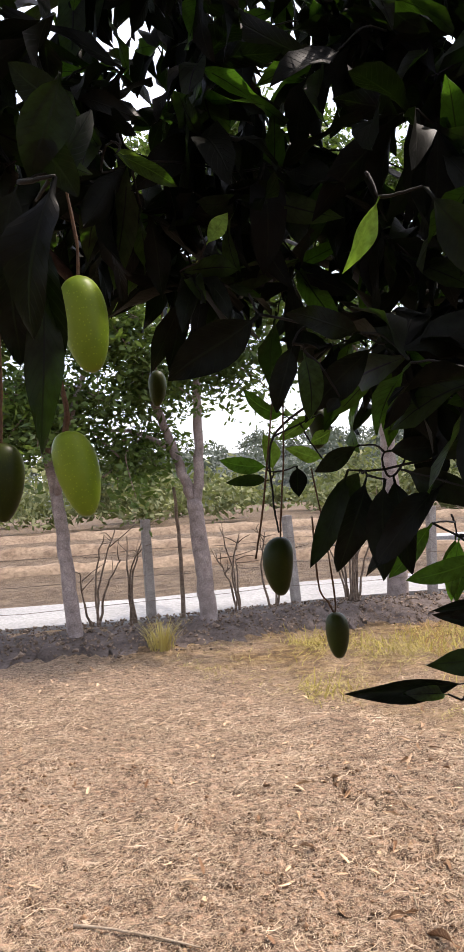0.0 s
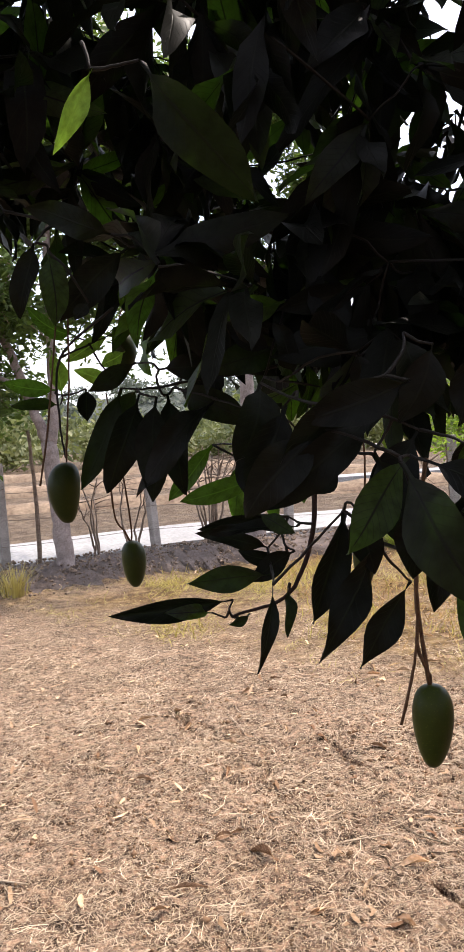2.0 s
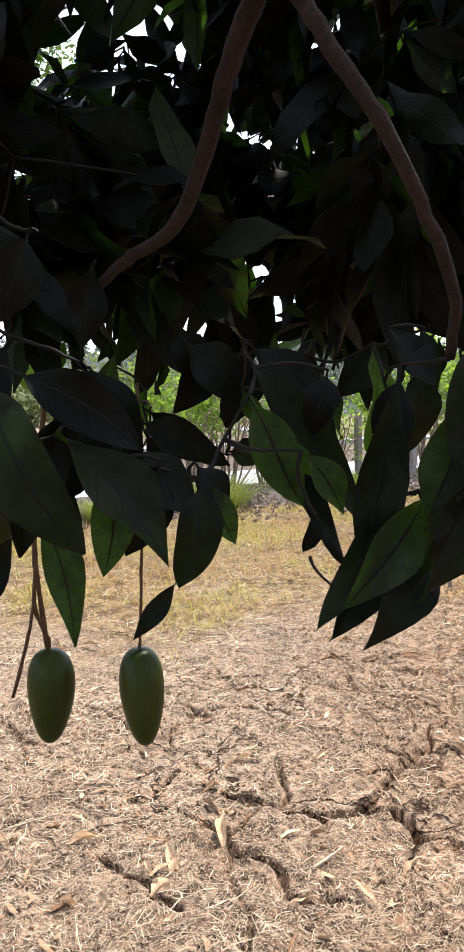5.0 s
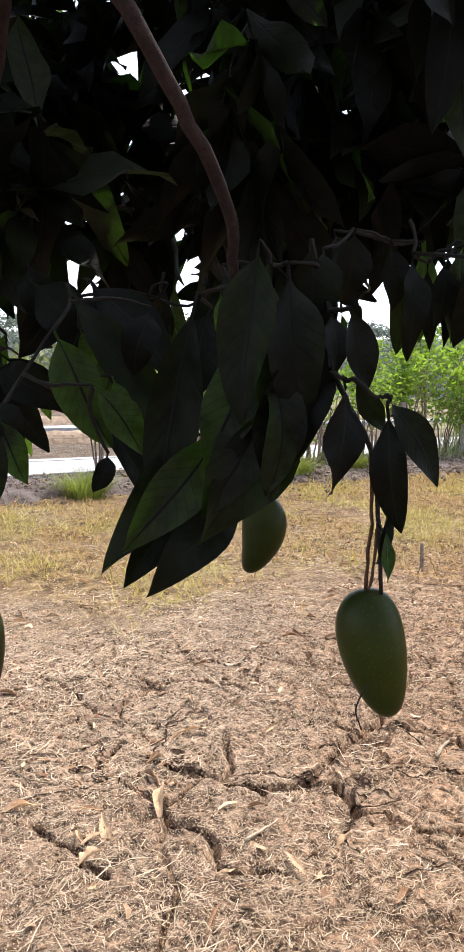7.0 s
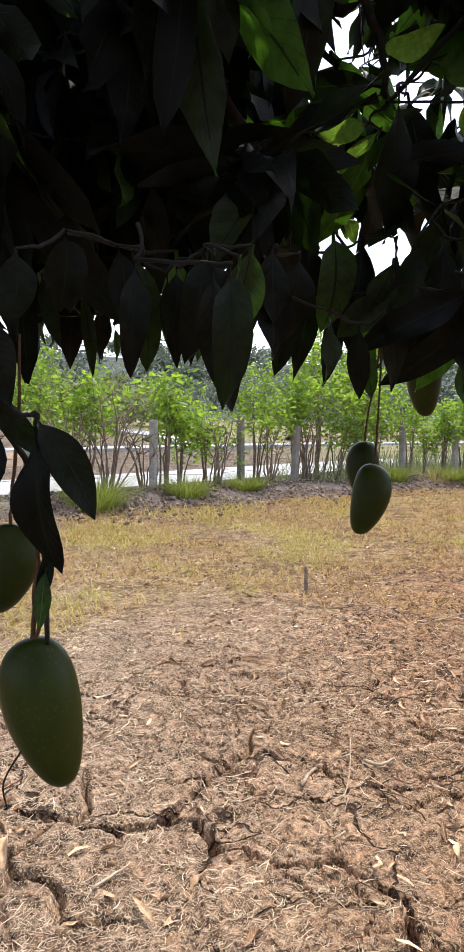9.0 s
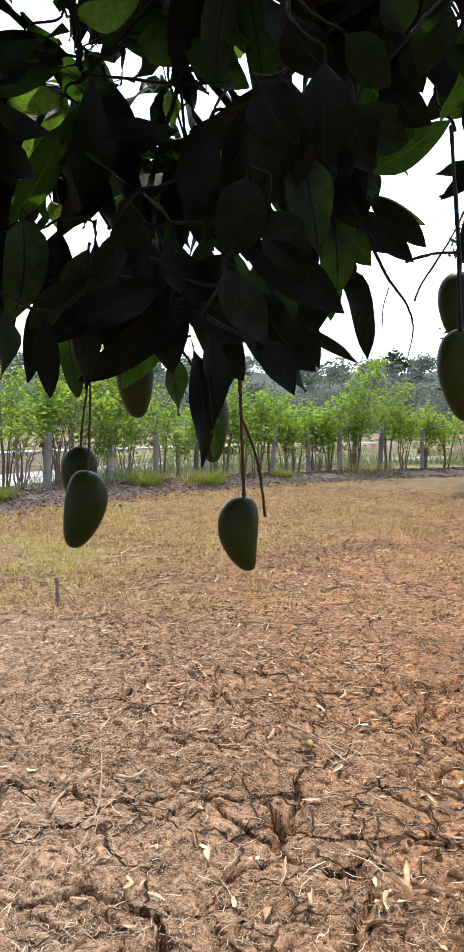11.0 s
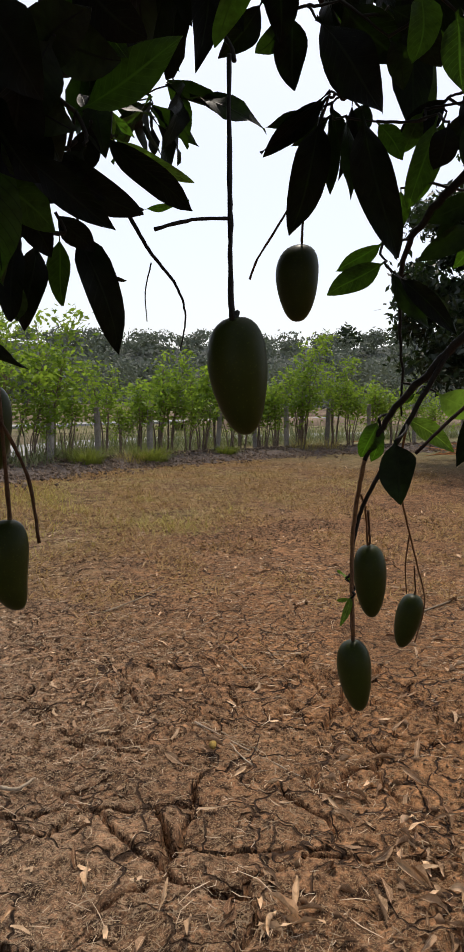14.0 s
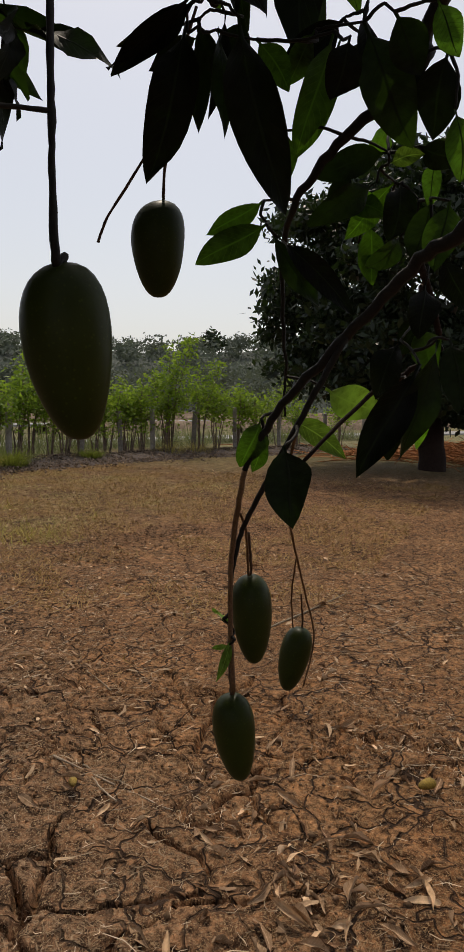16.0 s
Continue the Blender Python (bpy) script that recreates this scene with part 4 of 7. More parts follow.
roadside_tree((-0.5, 8.5), [([(0, 0, -0.1), (-0.03, 0, 0.5), (-0.10, 0, 1.38)], 0.105, 0.085),
                            ([(-0.10, 0, 1.33), (-0.28, 0, 1.9), (-0.52, 0, 2.6), (-0.85, 0.1, 3.6), (-1.0, 0.2, 4.8)], 0.062, 0.025),
                            ([(-0.08, 0, 1.33), (-0.02, 0, 1.75), (0.0, 0.02, 2.7), (0.05, 0.0, 3.8), (0.2, 0.1, 5.2)], 0.066, 0.025),
                            ([(-0.52, 0, 2.6), (-0.4, 0.1, 3.3), (-0.3, 0.2, 4.2)], 0.045, 0.02),
                            ([(-0.3, 0, 1.95), (-0.7, -0.1, 2.15), (-1.1, -0.1, 2.2)], 0.03, 0.012)],
              [(-0.9, -0.1, 2.0), (-0.6, 0.0, 2.7), (-1.2, 0.2, 3.4), (0.3, 0.1, 2.9), (0.7, 0.1, 3.5), (-0.2, 0.1, 3.8), (-0.8, 0.2, 4.4), (0.3, 0.0, 4.6), (1.0, 0.1, 4.4), (-0.3, 0.1, 5.2), (0.5, 0.2, 5.5), (-1.2, 0.1, 5.2)],
              26000, 72, "forked roadside tree with smooth pale bark and fine leaves")
roadside_tree((1.85, 9.75), [([(0, 0, -0.1), (0.0, 0, 1.2), (-0.03, 0, 2.6), (0.0, 0.1, 4.6)], 0.135, 0.05),
                             ([(-0.03, 0, 2.4), (0.5, 0, 3.3), (0.9, 0.1, 4.2)], 0.06, 0.02), ([(-0.02, 0, 2.7), (-0.5, 0, 3.5), (-0.8, 0.1, 4.4)], 0.05, 0.02)],
              [(-0.8, 0.0, 3.3), (0.7, 0.1, 3.4), (0.0, 0.1, 4.1), (-0.9, 0.2, 4.5), (1.1, 0.1, 4.5), (0.2, 0.0, 5.2), (-0.5, 0.1, 5.8), (0.9, 0.1, 5.6)],
              18000, 73, "roadside tree with a straight pale trunk and fine leaves")


# ---------------------------------------------------------------- the orchard tree and brushwood at the end of the plot
def orchard_tree(at, seed):
    rng = np.random.default_rng(seed)
    t = thing("orchard_tree", at, "broad dark mango tree with foliage hanging almost to the ground", "tree")
    part("trunk", Shape_of(*rod([(0, 0, -0.2), (0.1, 0.1, 1.0), (-0.1, 0.3, 2.2), (0.1, 0.4, 4.0)], 0.32, 0.12, 10, 8, 0.02, rng), "trunk", BARK), t)
    for q in range(6):
        a = q * 1.05 + 0.3
        part("limb", Shape_of(*rod([(0, 0.1, 1.6), (math.cos(a) * 1.2, math.sin(a) * 1.2 + 0.1, 3.0), (math.cos(a) * 2.6, math.sin(a) * 2.6, 4.4)], 0.14, 0.04, 7, 6, 0.02, rng), "limb", BROWN_BARK), t)
    pts = [crown_points(58000, (0, 0, 4.0), (4.4, 4.4, 2.9), rng, 230, 0.05, 0.5)]
    low = crown_points(16000, (0, 0, 2.3), (4.1, 4.1, 1.5), rng, 120, 0.07, 0.5)
    p = np.concatenate(pts + [low])
    p = p[p[:, 2] > 0.75]
    v, f = leaf_cards(p, 0.10, rng, 1.0)
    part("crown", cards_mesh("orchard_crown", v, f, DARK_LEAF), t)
    return t


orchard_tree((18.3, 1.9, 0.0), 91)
rng = np.random.default_rng(17)
s = Shape()
for i in range(900):
    a = np.array((rng.normal(0, 1.0), rng.normal(0, 2.2), 0))
    a[2] = 0.55 * math.exp(-(a[0] / 1.2) ** 2 - (a[1] / 2.4) ** 2) * rng.uniform(0, 1)
    d = rng.normal(size=3) * (0.35, 0.5, 0.10)
    s.add(*tube([a - d, a + (0, 0, 0.03), a + d], [0.008, 0.012, 0.006], 4))
pile = new("brushwood", s.mesh("brushwood", BRUSH))
pile.location = (22.0, 0.6, 0.03)
tagged(pile, "heap of reddish dry brushwood and leaves on the ground", "brushwood", kind="stuff")


# ---------------------------------------------------------------- the mango tree overhead
LEAVES, PLAIN = [], []
WIDE = (1.05, 1.25, 1.0, 1.4, 1.1, 1.3, 1.2, 1.05)
for k, (ln, wd, dr, fo, wv) in enumerate([(0.20, 0.052, 0.35, 0.30, 0.05), (0.18, 0.047, 0.7, 0.35, 0.07), (0.22, 0.056, 0.15, 0.20, 0.06), (0.16, 0.045, 0.5, 0.45, 0.05),
                                          (0.19, 0.055, 0.9, 0.25, 0.08), (0.145, 0.042, 0.25, 0.5, 0.04), (0.21, 0.050, 0.55, 0.15, 0.09), (0.17, 0.056, 0.1, 0.3, 0.07)]):
    LEAVES.append(leaf_shape(ln * 0.90, wd * WIDE[k], dr, fo, wv * 2.4, 200 + k))
    PLAIN.append(leaf_shape(ln * 0.90, wd * WIDE[k], dr, fo, wv * 2.4, 200 + k, 6, across=3))
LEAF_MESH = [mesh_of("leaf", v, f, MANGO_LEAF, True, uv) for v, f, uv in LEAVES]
BACKLIT_MESH = [mesh_of("backlit_leaf", v, f, BACKLIT_LEAF, True, uv) for v, f, uv in LEAVES]
YOUNG_AND_LIT_MESH = [mesh_of("young_and_lit_leaf", v, f, YOUNG_AND_LIT_LEAF, True, uv) for v, f, uv in LEAVES]
DRY_MESH = [mesh_of("dry_leaf", *[q for q in leaf_shape(0.15, 0.06, 0.8, 0.9, 0.16, 230 + k, 10, 0.1, 0.7)[:2]], DEAD_LEAF, True, leaf_shape(0.15, 0.06, 0.8, 0.9, 0.16, 230 + k, 10, 0.1, 0.7)[2]) for k in range(3)]

tree = thing("mango_tree", (-0.7, -2.3, 0.0), "leafy mango tree with low hanging branches seen from beneath", "tree")
tree_at = np.array((-0.7, -2.3, 0.0))
R = np.random.default_rng(21)


NODES = []


def limb(name, pts, r0, r1, mat=BARK, sides=8, steps=8, wobble=0.0012, label=""):
    for p, q in zip(pts[:-1], pts[1:]):
        p, q = np.asarray(p, dtype=float), np.asarray(q, dtype=float)
        for i in range(1, 1 + max(1, int(np.linalg.norm(q - p) / 0.16))):
            NODES.append(p + (q - p) * i / max(1, int(np.linalg.norm(q - p) / 0.16)))
    v, f = rod([np.asarray(p) - tree_at for p in pts], r0, r1, sides, steps, min(wobble, 0.12 * r0), R, 0.06)
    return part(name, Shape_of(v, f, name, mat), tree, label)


FORK = (0.547, 0.606, 1.701)
limb("trunk", [(-0.7, -2.3, -0.1), (-0.68, -2.25, 0.7), (-0.6, -2.1, 1.5), (-0.55, -2.0, 2.3), (-0.5, -1.9, 3.4)], 0.16, 0.07, BARK, 12)
limb("limb", [(-0.6, -2.1, 1.5), (-0.25, -1.2, 2.15), (0.25, -0.2, 2.25), (0.48, 0.35, 2.0), FORK], 0.045, 0.011)
limb("limb", [FORK, (0.550, 0.660, 1.670), (0.555, 0.718, 1.611), (0.547, 0.768, 1.551), (0.531, 0.840, 1.532), (0.522, 0.913, 1.509)], 0.0092, 0.005, BARK, 8, 8, 0.0006)
limb("limb", [FORK, (0.572, 0.571, 1.633), (0.605, 0.545, 1.568), (0.666, 0.547, 1.479), (0.684, 0.565, 1.427)], 0.0072, 0.004, BARK, 8, 8, 0.0006)
limb("limb", [(-0.55, -2.0, 2.0), (0.7, -1.0, 2.4), (1.6, -0.2, 2.05)], 0.05, 0.012)
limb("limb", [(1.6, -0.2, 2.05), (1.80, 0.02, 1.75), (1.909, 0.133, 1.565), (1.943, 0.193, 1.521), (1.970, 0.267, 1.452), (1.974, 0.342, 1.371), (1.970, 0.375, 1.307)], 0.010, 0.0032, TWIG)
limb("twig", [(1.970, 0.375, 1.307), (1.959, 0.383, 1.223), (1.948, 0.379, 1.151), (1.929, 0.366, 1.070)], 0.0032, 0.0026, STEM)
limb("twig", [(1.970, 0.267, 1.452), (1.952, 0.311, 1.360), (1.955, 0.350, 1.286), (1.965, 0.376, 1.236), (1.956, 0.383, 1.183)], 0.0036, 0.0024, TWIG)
limb("twig", [(1.963, 0.376, 1.260), (1.981, 0.375, 1.234), (2.010, 0.381, 1.178)], 0.0016, 0.0014, STEM)
limb("twig", [(1.952, 0.311, 1.360), (2.002, 0.336, 1.290), (2.082, 0.351, 1.220), (2.149, 0.351, 1.136), (2.164, 0.339, 1.067), (2.141, 0.345, 1.006)], 0.0018, 0.0010, STEM)
limb("twig", [(2.126, 0.357, 1.181), (2.142, 0.366, 1.128), (2.151, 0.365, 1.081)], 0.0012, 0.0010, STEM)
limb("limb", [(1.6, -0.2, 2.05), (1.975, 0.169, 1.802), (2.006, 0.211, 1.726), (2.032, 0.290, 1.674), (2.065, 0.353, 1.619), (2.121, 0.387, 1.560), (2.157, 0.389, 1.417)], 0.010, 0.0020, TWIG)
limb("twig", [(2.060, 0.209, 1.543), (2.124, 0.192, 1.461), (2.151, 0.237, 1.419), (2.165, 0.277, 1.396), (2.096, 0.343, 1.311)], 0.0045, 0.0025, BARK)
limb("limb", [(-0.55, -2.0, 2.3), (-0.5, -0.5, 2.75), (-0.2, 0.9, 2.8), (0.0, 1.7, 2.5), (0.1, 2.1, 2.2)], 0.04, 0.006)
limb("limb", [(-0.5, -0.5, 2.75), (0.6, 0.8, 2.65), (1.2, 1.3, 2.3), (1.5, 1.5, 2.0)], 0.035, 0.010)
limb("limb", [(0.7, -1.0, 2.4), (1.3, 0.1, 2.5), (1.55, 0.55, 2.2), (1.6, 0.75, 1.85)], 0.03, 0.008)
limb("limb", [(-0.5, -0.5, 2.75), (-0.7, 0.4, 2.5), (-0.5, 1.0, 2.1), (-0.3, 1.2, 1.85)], 0.03, 0.008)
limb("limb", [(0.48, 0.35, 2.0), (0.85, 0.75, 1.95), (1.1, 0.8, 1.75), (1.2, 0.75, 1.6)], 0.012, 0.006)
limb("limb", [(1.55, 0.55, 2.2), (1.85, 0.5, 2.05), (1.96, 0.42, 1.85), (1.897, 0.393, 1.765)], 0.010, 0.005)
limb("limb", [(-0.7, 0.4, 2.5), (-0.45, 0.65, 2.15), (-0.32, 0.74, 1.9)], 0.012, 0.005)
limb("limb", [(1.6, 0.75, 1.85), (1.58, 0.6, 1.68), (1.489, 0.467, 1.573), (1.554, 0.459, 1.561)], 0.007, 0.003, TWIG, 6, 8, 0.0004)
limb("twig", [(1.554, 0.459, 1.561), (1.572, 0.447, 1.529), (1.592, 0.429, 1.497), (1.600, 0.423, 1.469), (1.600, 0.428, 1.435)], 0.0022, 0.0006, TWIG, 5, 8, 0.0002)
limb("twig", [(1.575, 0.446, 1.517), (1.575, 0.453, 1.490), (1.578, 0.453, 1.462)], 0.0008, 0.0005, TWIG, 5, 8, 0.0002)
limb("limb", [(1.3, 0.1, 2.5), (1.298, 0.740, 1.927), (1.320, 0.760, 1.876), (1.353, 0.760, 1.830), (1.377, 0.771, 1.775)], 0.010, 0.004, TWIG)
limb("twig", [(1.434, 0.598, 1.902), (1.411, 0.677, 1.852), (1.390, 0.747, 1.791), (1.378, 0.778, 1.762)], 0.004, 0.003, TWIG)
limb("twig", [(1.378, 0.772, 1.771), (1.420, 0.653, 1.748), (1.418, 0.574, 1.732)], 0.002, 0.0014, TWIG)
limb("twig", [(1.420, 0.653, 1.748), (1.426, 0.688, 1.677), (1.430, 0.724, 1.585)], 0.0032, 0.0025, TWIG)
limb("twig", [(0.959, 0.746, 1.471), (1.024, 0.825, 1.471), (1.021, 0.943, 1.469), (0.939, 1.036, 1.472)], 0.0018, 0.0012, TWIG)
limb("limb", [(1.267, 0.411, 1.794), (1.284, 0.427, 1.731), (1.307, 0.437, 1.612), (1.313, 0.436, 1.498), (1.271, 0.462, 1.473)], 0.0055, 0.003, BARK)
limb("twig", [(0.366, 1.076, 1.457), (0.362, 1.069, 1.324), (0.323, 1.070, 1.230), (0.245, 1.103, 1.196)], 0.0042, 0.002, BARK)
limb("limb", [(0.1, 2.1, 2.2), (0.508, 1.236, 1.690), (0.435, 1.225, 1.578), (0.170, 1.234, 1.533)], 0.005, 0.002, TWIG)
limb("twig", [(0.109, 1.410, 1.688), (0.008, 1.506, 1.616), (-0.001, 1.492, 1.499), (0.006, 1.482, 1.428)], 0.0026, 0.0018, TWIG)
limb("twig", [(0.743, 0.527, 1.410), (0.745, 0.519, 1.361), (0.774, 0.512, 1.308), (0.779, 0.506, 1.253), (0.778, 0.499, 1.201)], 0.0024, 0.0016, TWIG)
limb("twig", [(1.627, 0.389, 1.708), (1.657, 0.410, 1.819), (1.52, 0.1, 2.12), (1.6, -0.2, 2.05)], 0.0022, 0.004, TWIG)
limb("twig", [(0.753, 0.480, 1.144), (0.742, 0.480, 1.127), (0.741, 0.472, 1.114)], 0.0007, 0.0005, TWIG, 5, 8, 0.0002)
for turn, rise, reach in [(100, 0.9, 2.3), (140, 1.3, 2.8), (175, 0.7, 2.9), (205, 1.5, 2.4), (235, 0.8, 2.9), (265, 1.2, 3.0), (300, 0.9, 2.8), (325, 1.5, 2.6), (350, 1.1, 2.7), (60, 1.7, 2.2), (20, 1.9, 2.3)]:
    c, n, z = math.cos(math.radians(turn)), math.sin(math.radians(turn)), 1.9 + 0.35 * rise
    foot = np.array((-0.55, -2.0, z))
    pts = [foot + (c * reach * u + R.normal(0, 0.1) * u, n * reach * u + R.normal(0, 0.1) * u, rise * (1.6 * u - 0.75 * u * u)) for u in (0, 0.3, 0.6, 1.0)]
    if turn in (100, 60, 20):
        pts = [np.maximum(p, (-9, -9, 2.35)) for p in pts]
    limb("limb", pts, 0.045, 0.008)
    for u, swing in ((0.45, 0.7), (0.65, -0.7)):
        w = math.radians(turn) + swing
        at = pts[1] + (pts[2] - pts[1]) * (u - 0.3) / 0.3 if u < 0.6 else pts[2] + (pts[3] - pts[2]) * (u - 0.6) / 0.4
        limb("limb", [at, at + (0.5 * math.cos(w), 0.5 * math.sin(w), 0.22), at + (1.05 * math.cos(w), 1.05 * math.sin(w), 0.25)], 0.016, 0.005)

joined, twigs = Shape(), Shape()


def sprig(tip, axis, n, size=1.0, spread=0.9, droop=0.45, rng=R):
    """A whorl of leaves round the end of a twig: axis is the way the twig grows, droop how much the leaves hang."""
    tip, axis = np.asarray(tip, dtype=float), np.asarray(axis, dtype=float)
    axis = axis / np.linalg.norm(axis)
    nodes = np.array(NODES)
    d = np.linalg.norm(nodes - tip, axis=1) + 1.2 * np.maximum(0, tip[2] - nodes[:, 2])
    d[d < 0.05] = 9.0
    link = nodes[int(np.argmin(d))]
    gap = np.linalg.norm(tip - link)
    mid = (tip + link) / 2 - axis * 0.05 * gap + rng.normal(0, 0.012, 3) + (0, 0, 0.05 * gap)
    v, f = rod([link - tree_at, mid - tree_at, tip - axis * 0.05 - tree_at, tip - tree_at], 0.0023 * min(1.0, size + 0.1), 0.0015 * min(1.0, size + 0.1), 3, 3, 0.001, rng, 0.2)
    twigs.add(v, f)
    NODES.append(tip - axis * 0.06)
    side = basis(axis)
    for i in range(n):
        a = i * 2.39996 + rng.uniform(-0.35, 0.35)
        b = spread * rng.uniform(0.55, 1.25)
        way = axis * math.cos(b) + (side[:, 0] * math.cos(a) + side[:, 2] * math.sin(a)) * math.sin(b)
        way = way / np.linalg.norm(way) + np.array((0, 0, -droop * rng.uniform(0.5, 1.5)))
        at = tip - axis * rng.uniform(0.0, 0.07)
        k = int(rng.integers(0, len(LEAVES)))
        turn = basis(way, (0, 0, 1), rng.normal(0, 0.8))
        grow = size * rng.uniform(0.75, 1.15)
        v, f, uv = PLAIN[k]
        joined.add((v * grow) @ turn.T + at - tree_at, f, uv)


def leaf_at(foot, end, width, k, look=""):
    """One leaf of the hanging skirt from its foot to its tip, on a thin twig from the nearest wood; its blade turns to the open side."""
    foot, end = np.asarray(foot), np.asarray(end)
    # "thin" is the backlit copy; "young" serves young and brightly lit leaves
    meshes = {"": LEAF_MESH, "thin": BACKLIT_MESH, "young": YOUNG_AND_LIT_MESH, "dry": DRY_MESH}[look]
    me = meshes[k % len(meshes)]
    co = np.empty(3 * len(me.vertices), dtype=np.float32)
    me.vertices.foreach_get("co", co)
    co = co.reshape(-1, 3)
    tip = co[np.argmax(np.linalg.norm(co, axis=1))]
    reach = float(np.linalg.norm(end - foot) / np.linalg.norm(tip))
    broad = max(0.5, min(1.9, 0.71 * width / (reach * float(np.ptp(co[:, 0])))))
    open_side = np.array((0.72 * foot[0], 0.05, 1.4)) - foot
    open_side = open_side / np.linalg.norm(open_side) + TURN.normal(0, 0.22, 3)
    turn = basis(end - foot, open_side)
    a = -math.atan2(tip[2], tip[1])
    turn = turn @ np.array(((broad, 0, 0), (0, math.cos(a), -math.sin(a)), (0, math.sin(a), math.cos(a))))
    part("leaf", me, tree, {"": "", "thin": "bright green leaf with light from behind in its colour", "young": "pale leaf, in the colour shared by young and sunlit leaves", "dry": "withered brown leaf"}[look], place(foot - tree_at, turn, reach))
    nodes = np.array(NODES)
    d = np.linalg.norm(nodes - foot, axis=1) + 0.5 * np.maximum(0, foot[2] - nodes[:, 2])
    link = nodes[int(np.argmin(d))]
    if np.linalg.norm(link - foot) > 0.16:
        link = foot + (TURN.normal(0, 0.01), 0.02, 0.035)
    if np.linalg.norm(link - foot) > 0.006:
        mid = (foot + link) / 2 + TURN.normal(0, 0.004, 3)
        twigs.add(*rod([link - tree_at, mid - tree_at, foot - tree_at], 0.0022, 0.0014, 5, 4, 0.0004, TURN))
        NODES.append(mid)
    NODES.append(foot)


TURN = np.random.default_rng(31)
# the twig of lit leaves by the far fruit, lit through their leaf colour
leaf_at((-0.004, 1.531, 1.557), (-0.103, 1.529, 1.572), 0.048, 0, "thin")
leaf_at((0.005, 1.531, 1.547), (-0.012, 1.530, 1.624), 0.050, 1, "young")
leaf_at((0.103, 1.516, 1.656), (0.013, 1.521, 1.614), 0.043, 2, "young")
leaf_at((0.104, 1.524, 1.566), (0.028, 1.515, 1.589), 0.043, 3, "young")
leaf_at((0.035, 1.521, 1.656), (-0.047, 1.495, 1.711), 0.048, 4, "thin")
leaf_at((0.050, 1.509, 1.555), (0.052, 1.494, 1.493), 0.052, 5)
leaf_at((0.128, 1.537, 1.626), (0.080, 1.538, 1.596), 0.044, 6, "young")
leaf_at((-0.002, 1.552, 1.530), (-0.092, 1.534, 1.535), 0.036, 7)
# the broad dark whorl above the low sprig
leaf_at((0.113, 1.243, 1.536), (0.047, 1.233, 1.380), 0.060, 0)
leaf_at((0.139, 1.220, 1.524), (0.082, 1.205, 1.375), 0.077, 1)
leaf_at((0.163, 1.196, 1.517), (0.137, 1.178, 1.362), 0.077, 2)
leaf_at((0.184, 1.232, 1.522), (0.207, 1.214, 1.364), 0.070, 3)
leaf_at((0.194, 1.210, 1.530), (0.306, 1.175, 1.468), 0.067, 4)
leaf_at((0.215, 1.255, 1.560), (0.297, 1.250, 1.475), 0.060, 5)
leaf_at((0.137, 1.270, 1.537), (0.089, 1.274, 1.470), 0.070, 6)
leaf_at((0.320, 1.386, 1.412), (0.299, 1.373, 1.290), 0.067, 7, "thin")
leaf_at((0.257, 1.299, 1.439), (0.182, 1.297, 1.347), 0.052, 0, "thin")
leaf_at((0.172, 1.233, 1.561), (0.275, 1.227, 1.574), 0.058, 1)
leaf_at((0.139, 1.267, 1.576), (0.058, 1.282, 1.542), 0.050, 2)
leaf_at((0.286, 1.117, 1.489), (0.322, 1.095, 1.399), 0.061, 3)
leaf_at((0.254, 1.174, 1.512), (0.124, 1.191, 1.367), 0.064, 4)
leaf_at((0.324, 1.102, 1.571), (0.258, 1.108, 1.610), 0.053, 5)
leaf_at((0.340, 1.049, 1.531), (0.307, 1.031, 1.595), 0.059, 6)
leaf_at((0.386, 1.088, 1.514), (0.417, 1.071, 1.426), 0.058, 7, "thin")
leaf_at((0.318, 1.210, 1.386), (0.192, 1.223, 1.349), 0.053, 0, "thin")
leaf_at((0.320, 1.365, 1.412), (0.301, 1.372, 1.294), 0.047, 1, "thin")
leaf_at((0.402, 1.344, 1.405), (0.406, 1.324, 1.326), 0.054, 2, "thin")
# high leaves near the start of the walk
leaf_at((0.097, 0.787, 1.804), (0.058, 0.800, 1.728), 0.030, 3, "young")
leaf_at((0.142, 0.780, 1.810), (0.258, 0.816, 1.688), 0.073, 4)
leaf_at((-0.022, 1.047, 1.751), (-0.152, 1.073, 1.667), 0.092, 5)
leaf_at((0.109, 1.011, 1.710), (0.007, 0.996, 1.734), 0.056, 6)
leaf_at((0.130, 1.013, 1.695), (0.027, 1.041, 1.615), 0.064, 7)
leaf_at((-0.200, 1.005, 1.968), (-0.123, 1.046, 1.938), 0.035, 0, "thin")
leaf_at((-0.218, 1.038, 1.995), (-0.132, 1.077, 1.961), 0.031, 1, "young")
leaf_at((-0.092, 1.112, 1.874), (-0.053, 1.117, 1.917), 0.040, 2, "young")
leaf_at((0.017, 1.007, 1.700), (-0.004, 1.017, 1.610), 0.048, 3)
leaf_at((0.032, 1.008, 1.691), (0.035, 1.015, 1.599), 0.048, 4)
leaf_at((0.076, 1.016, 1.628), (0.059, 1.013, 1.606), 0.040, 5)
leaf_at((-0.204, 0.582, 1.694), (-0.213, 0.601, 1.542), 0.040, 6)
leaf_at((-0.218, 0.557, 1.691), (-0.229, 0.589, 1.617), 0.043, 7)
leaf_at((-0.180, 0.619, 1.828), (-0.229, 0.606, 1.859), 0.050, 0)
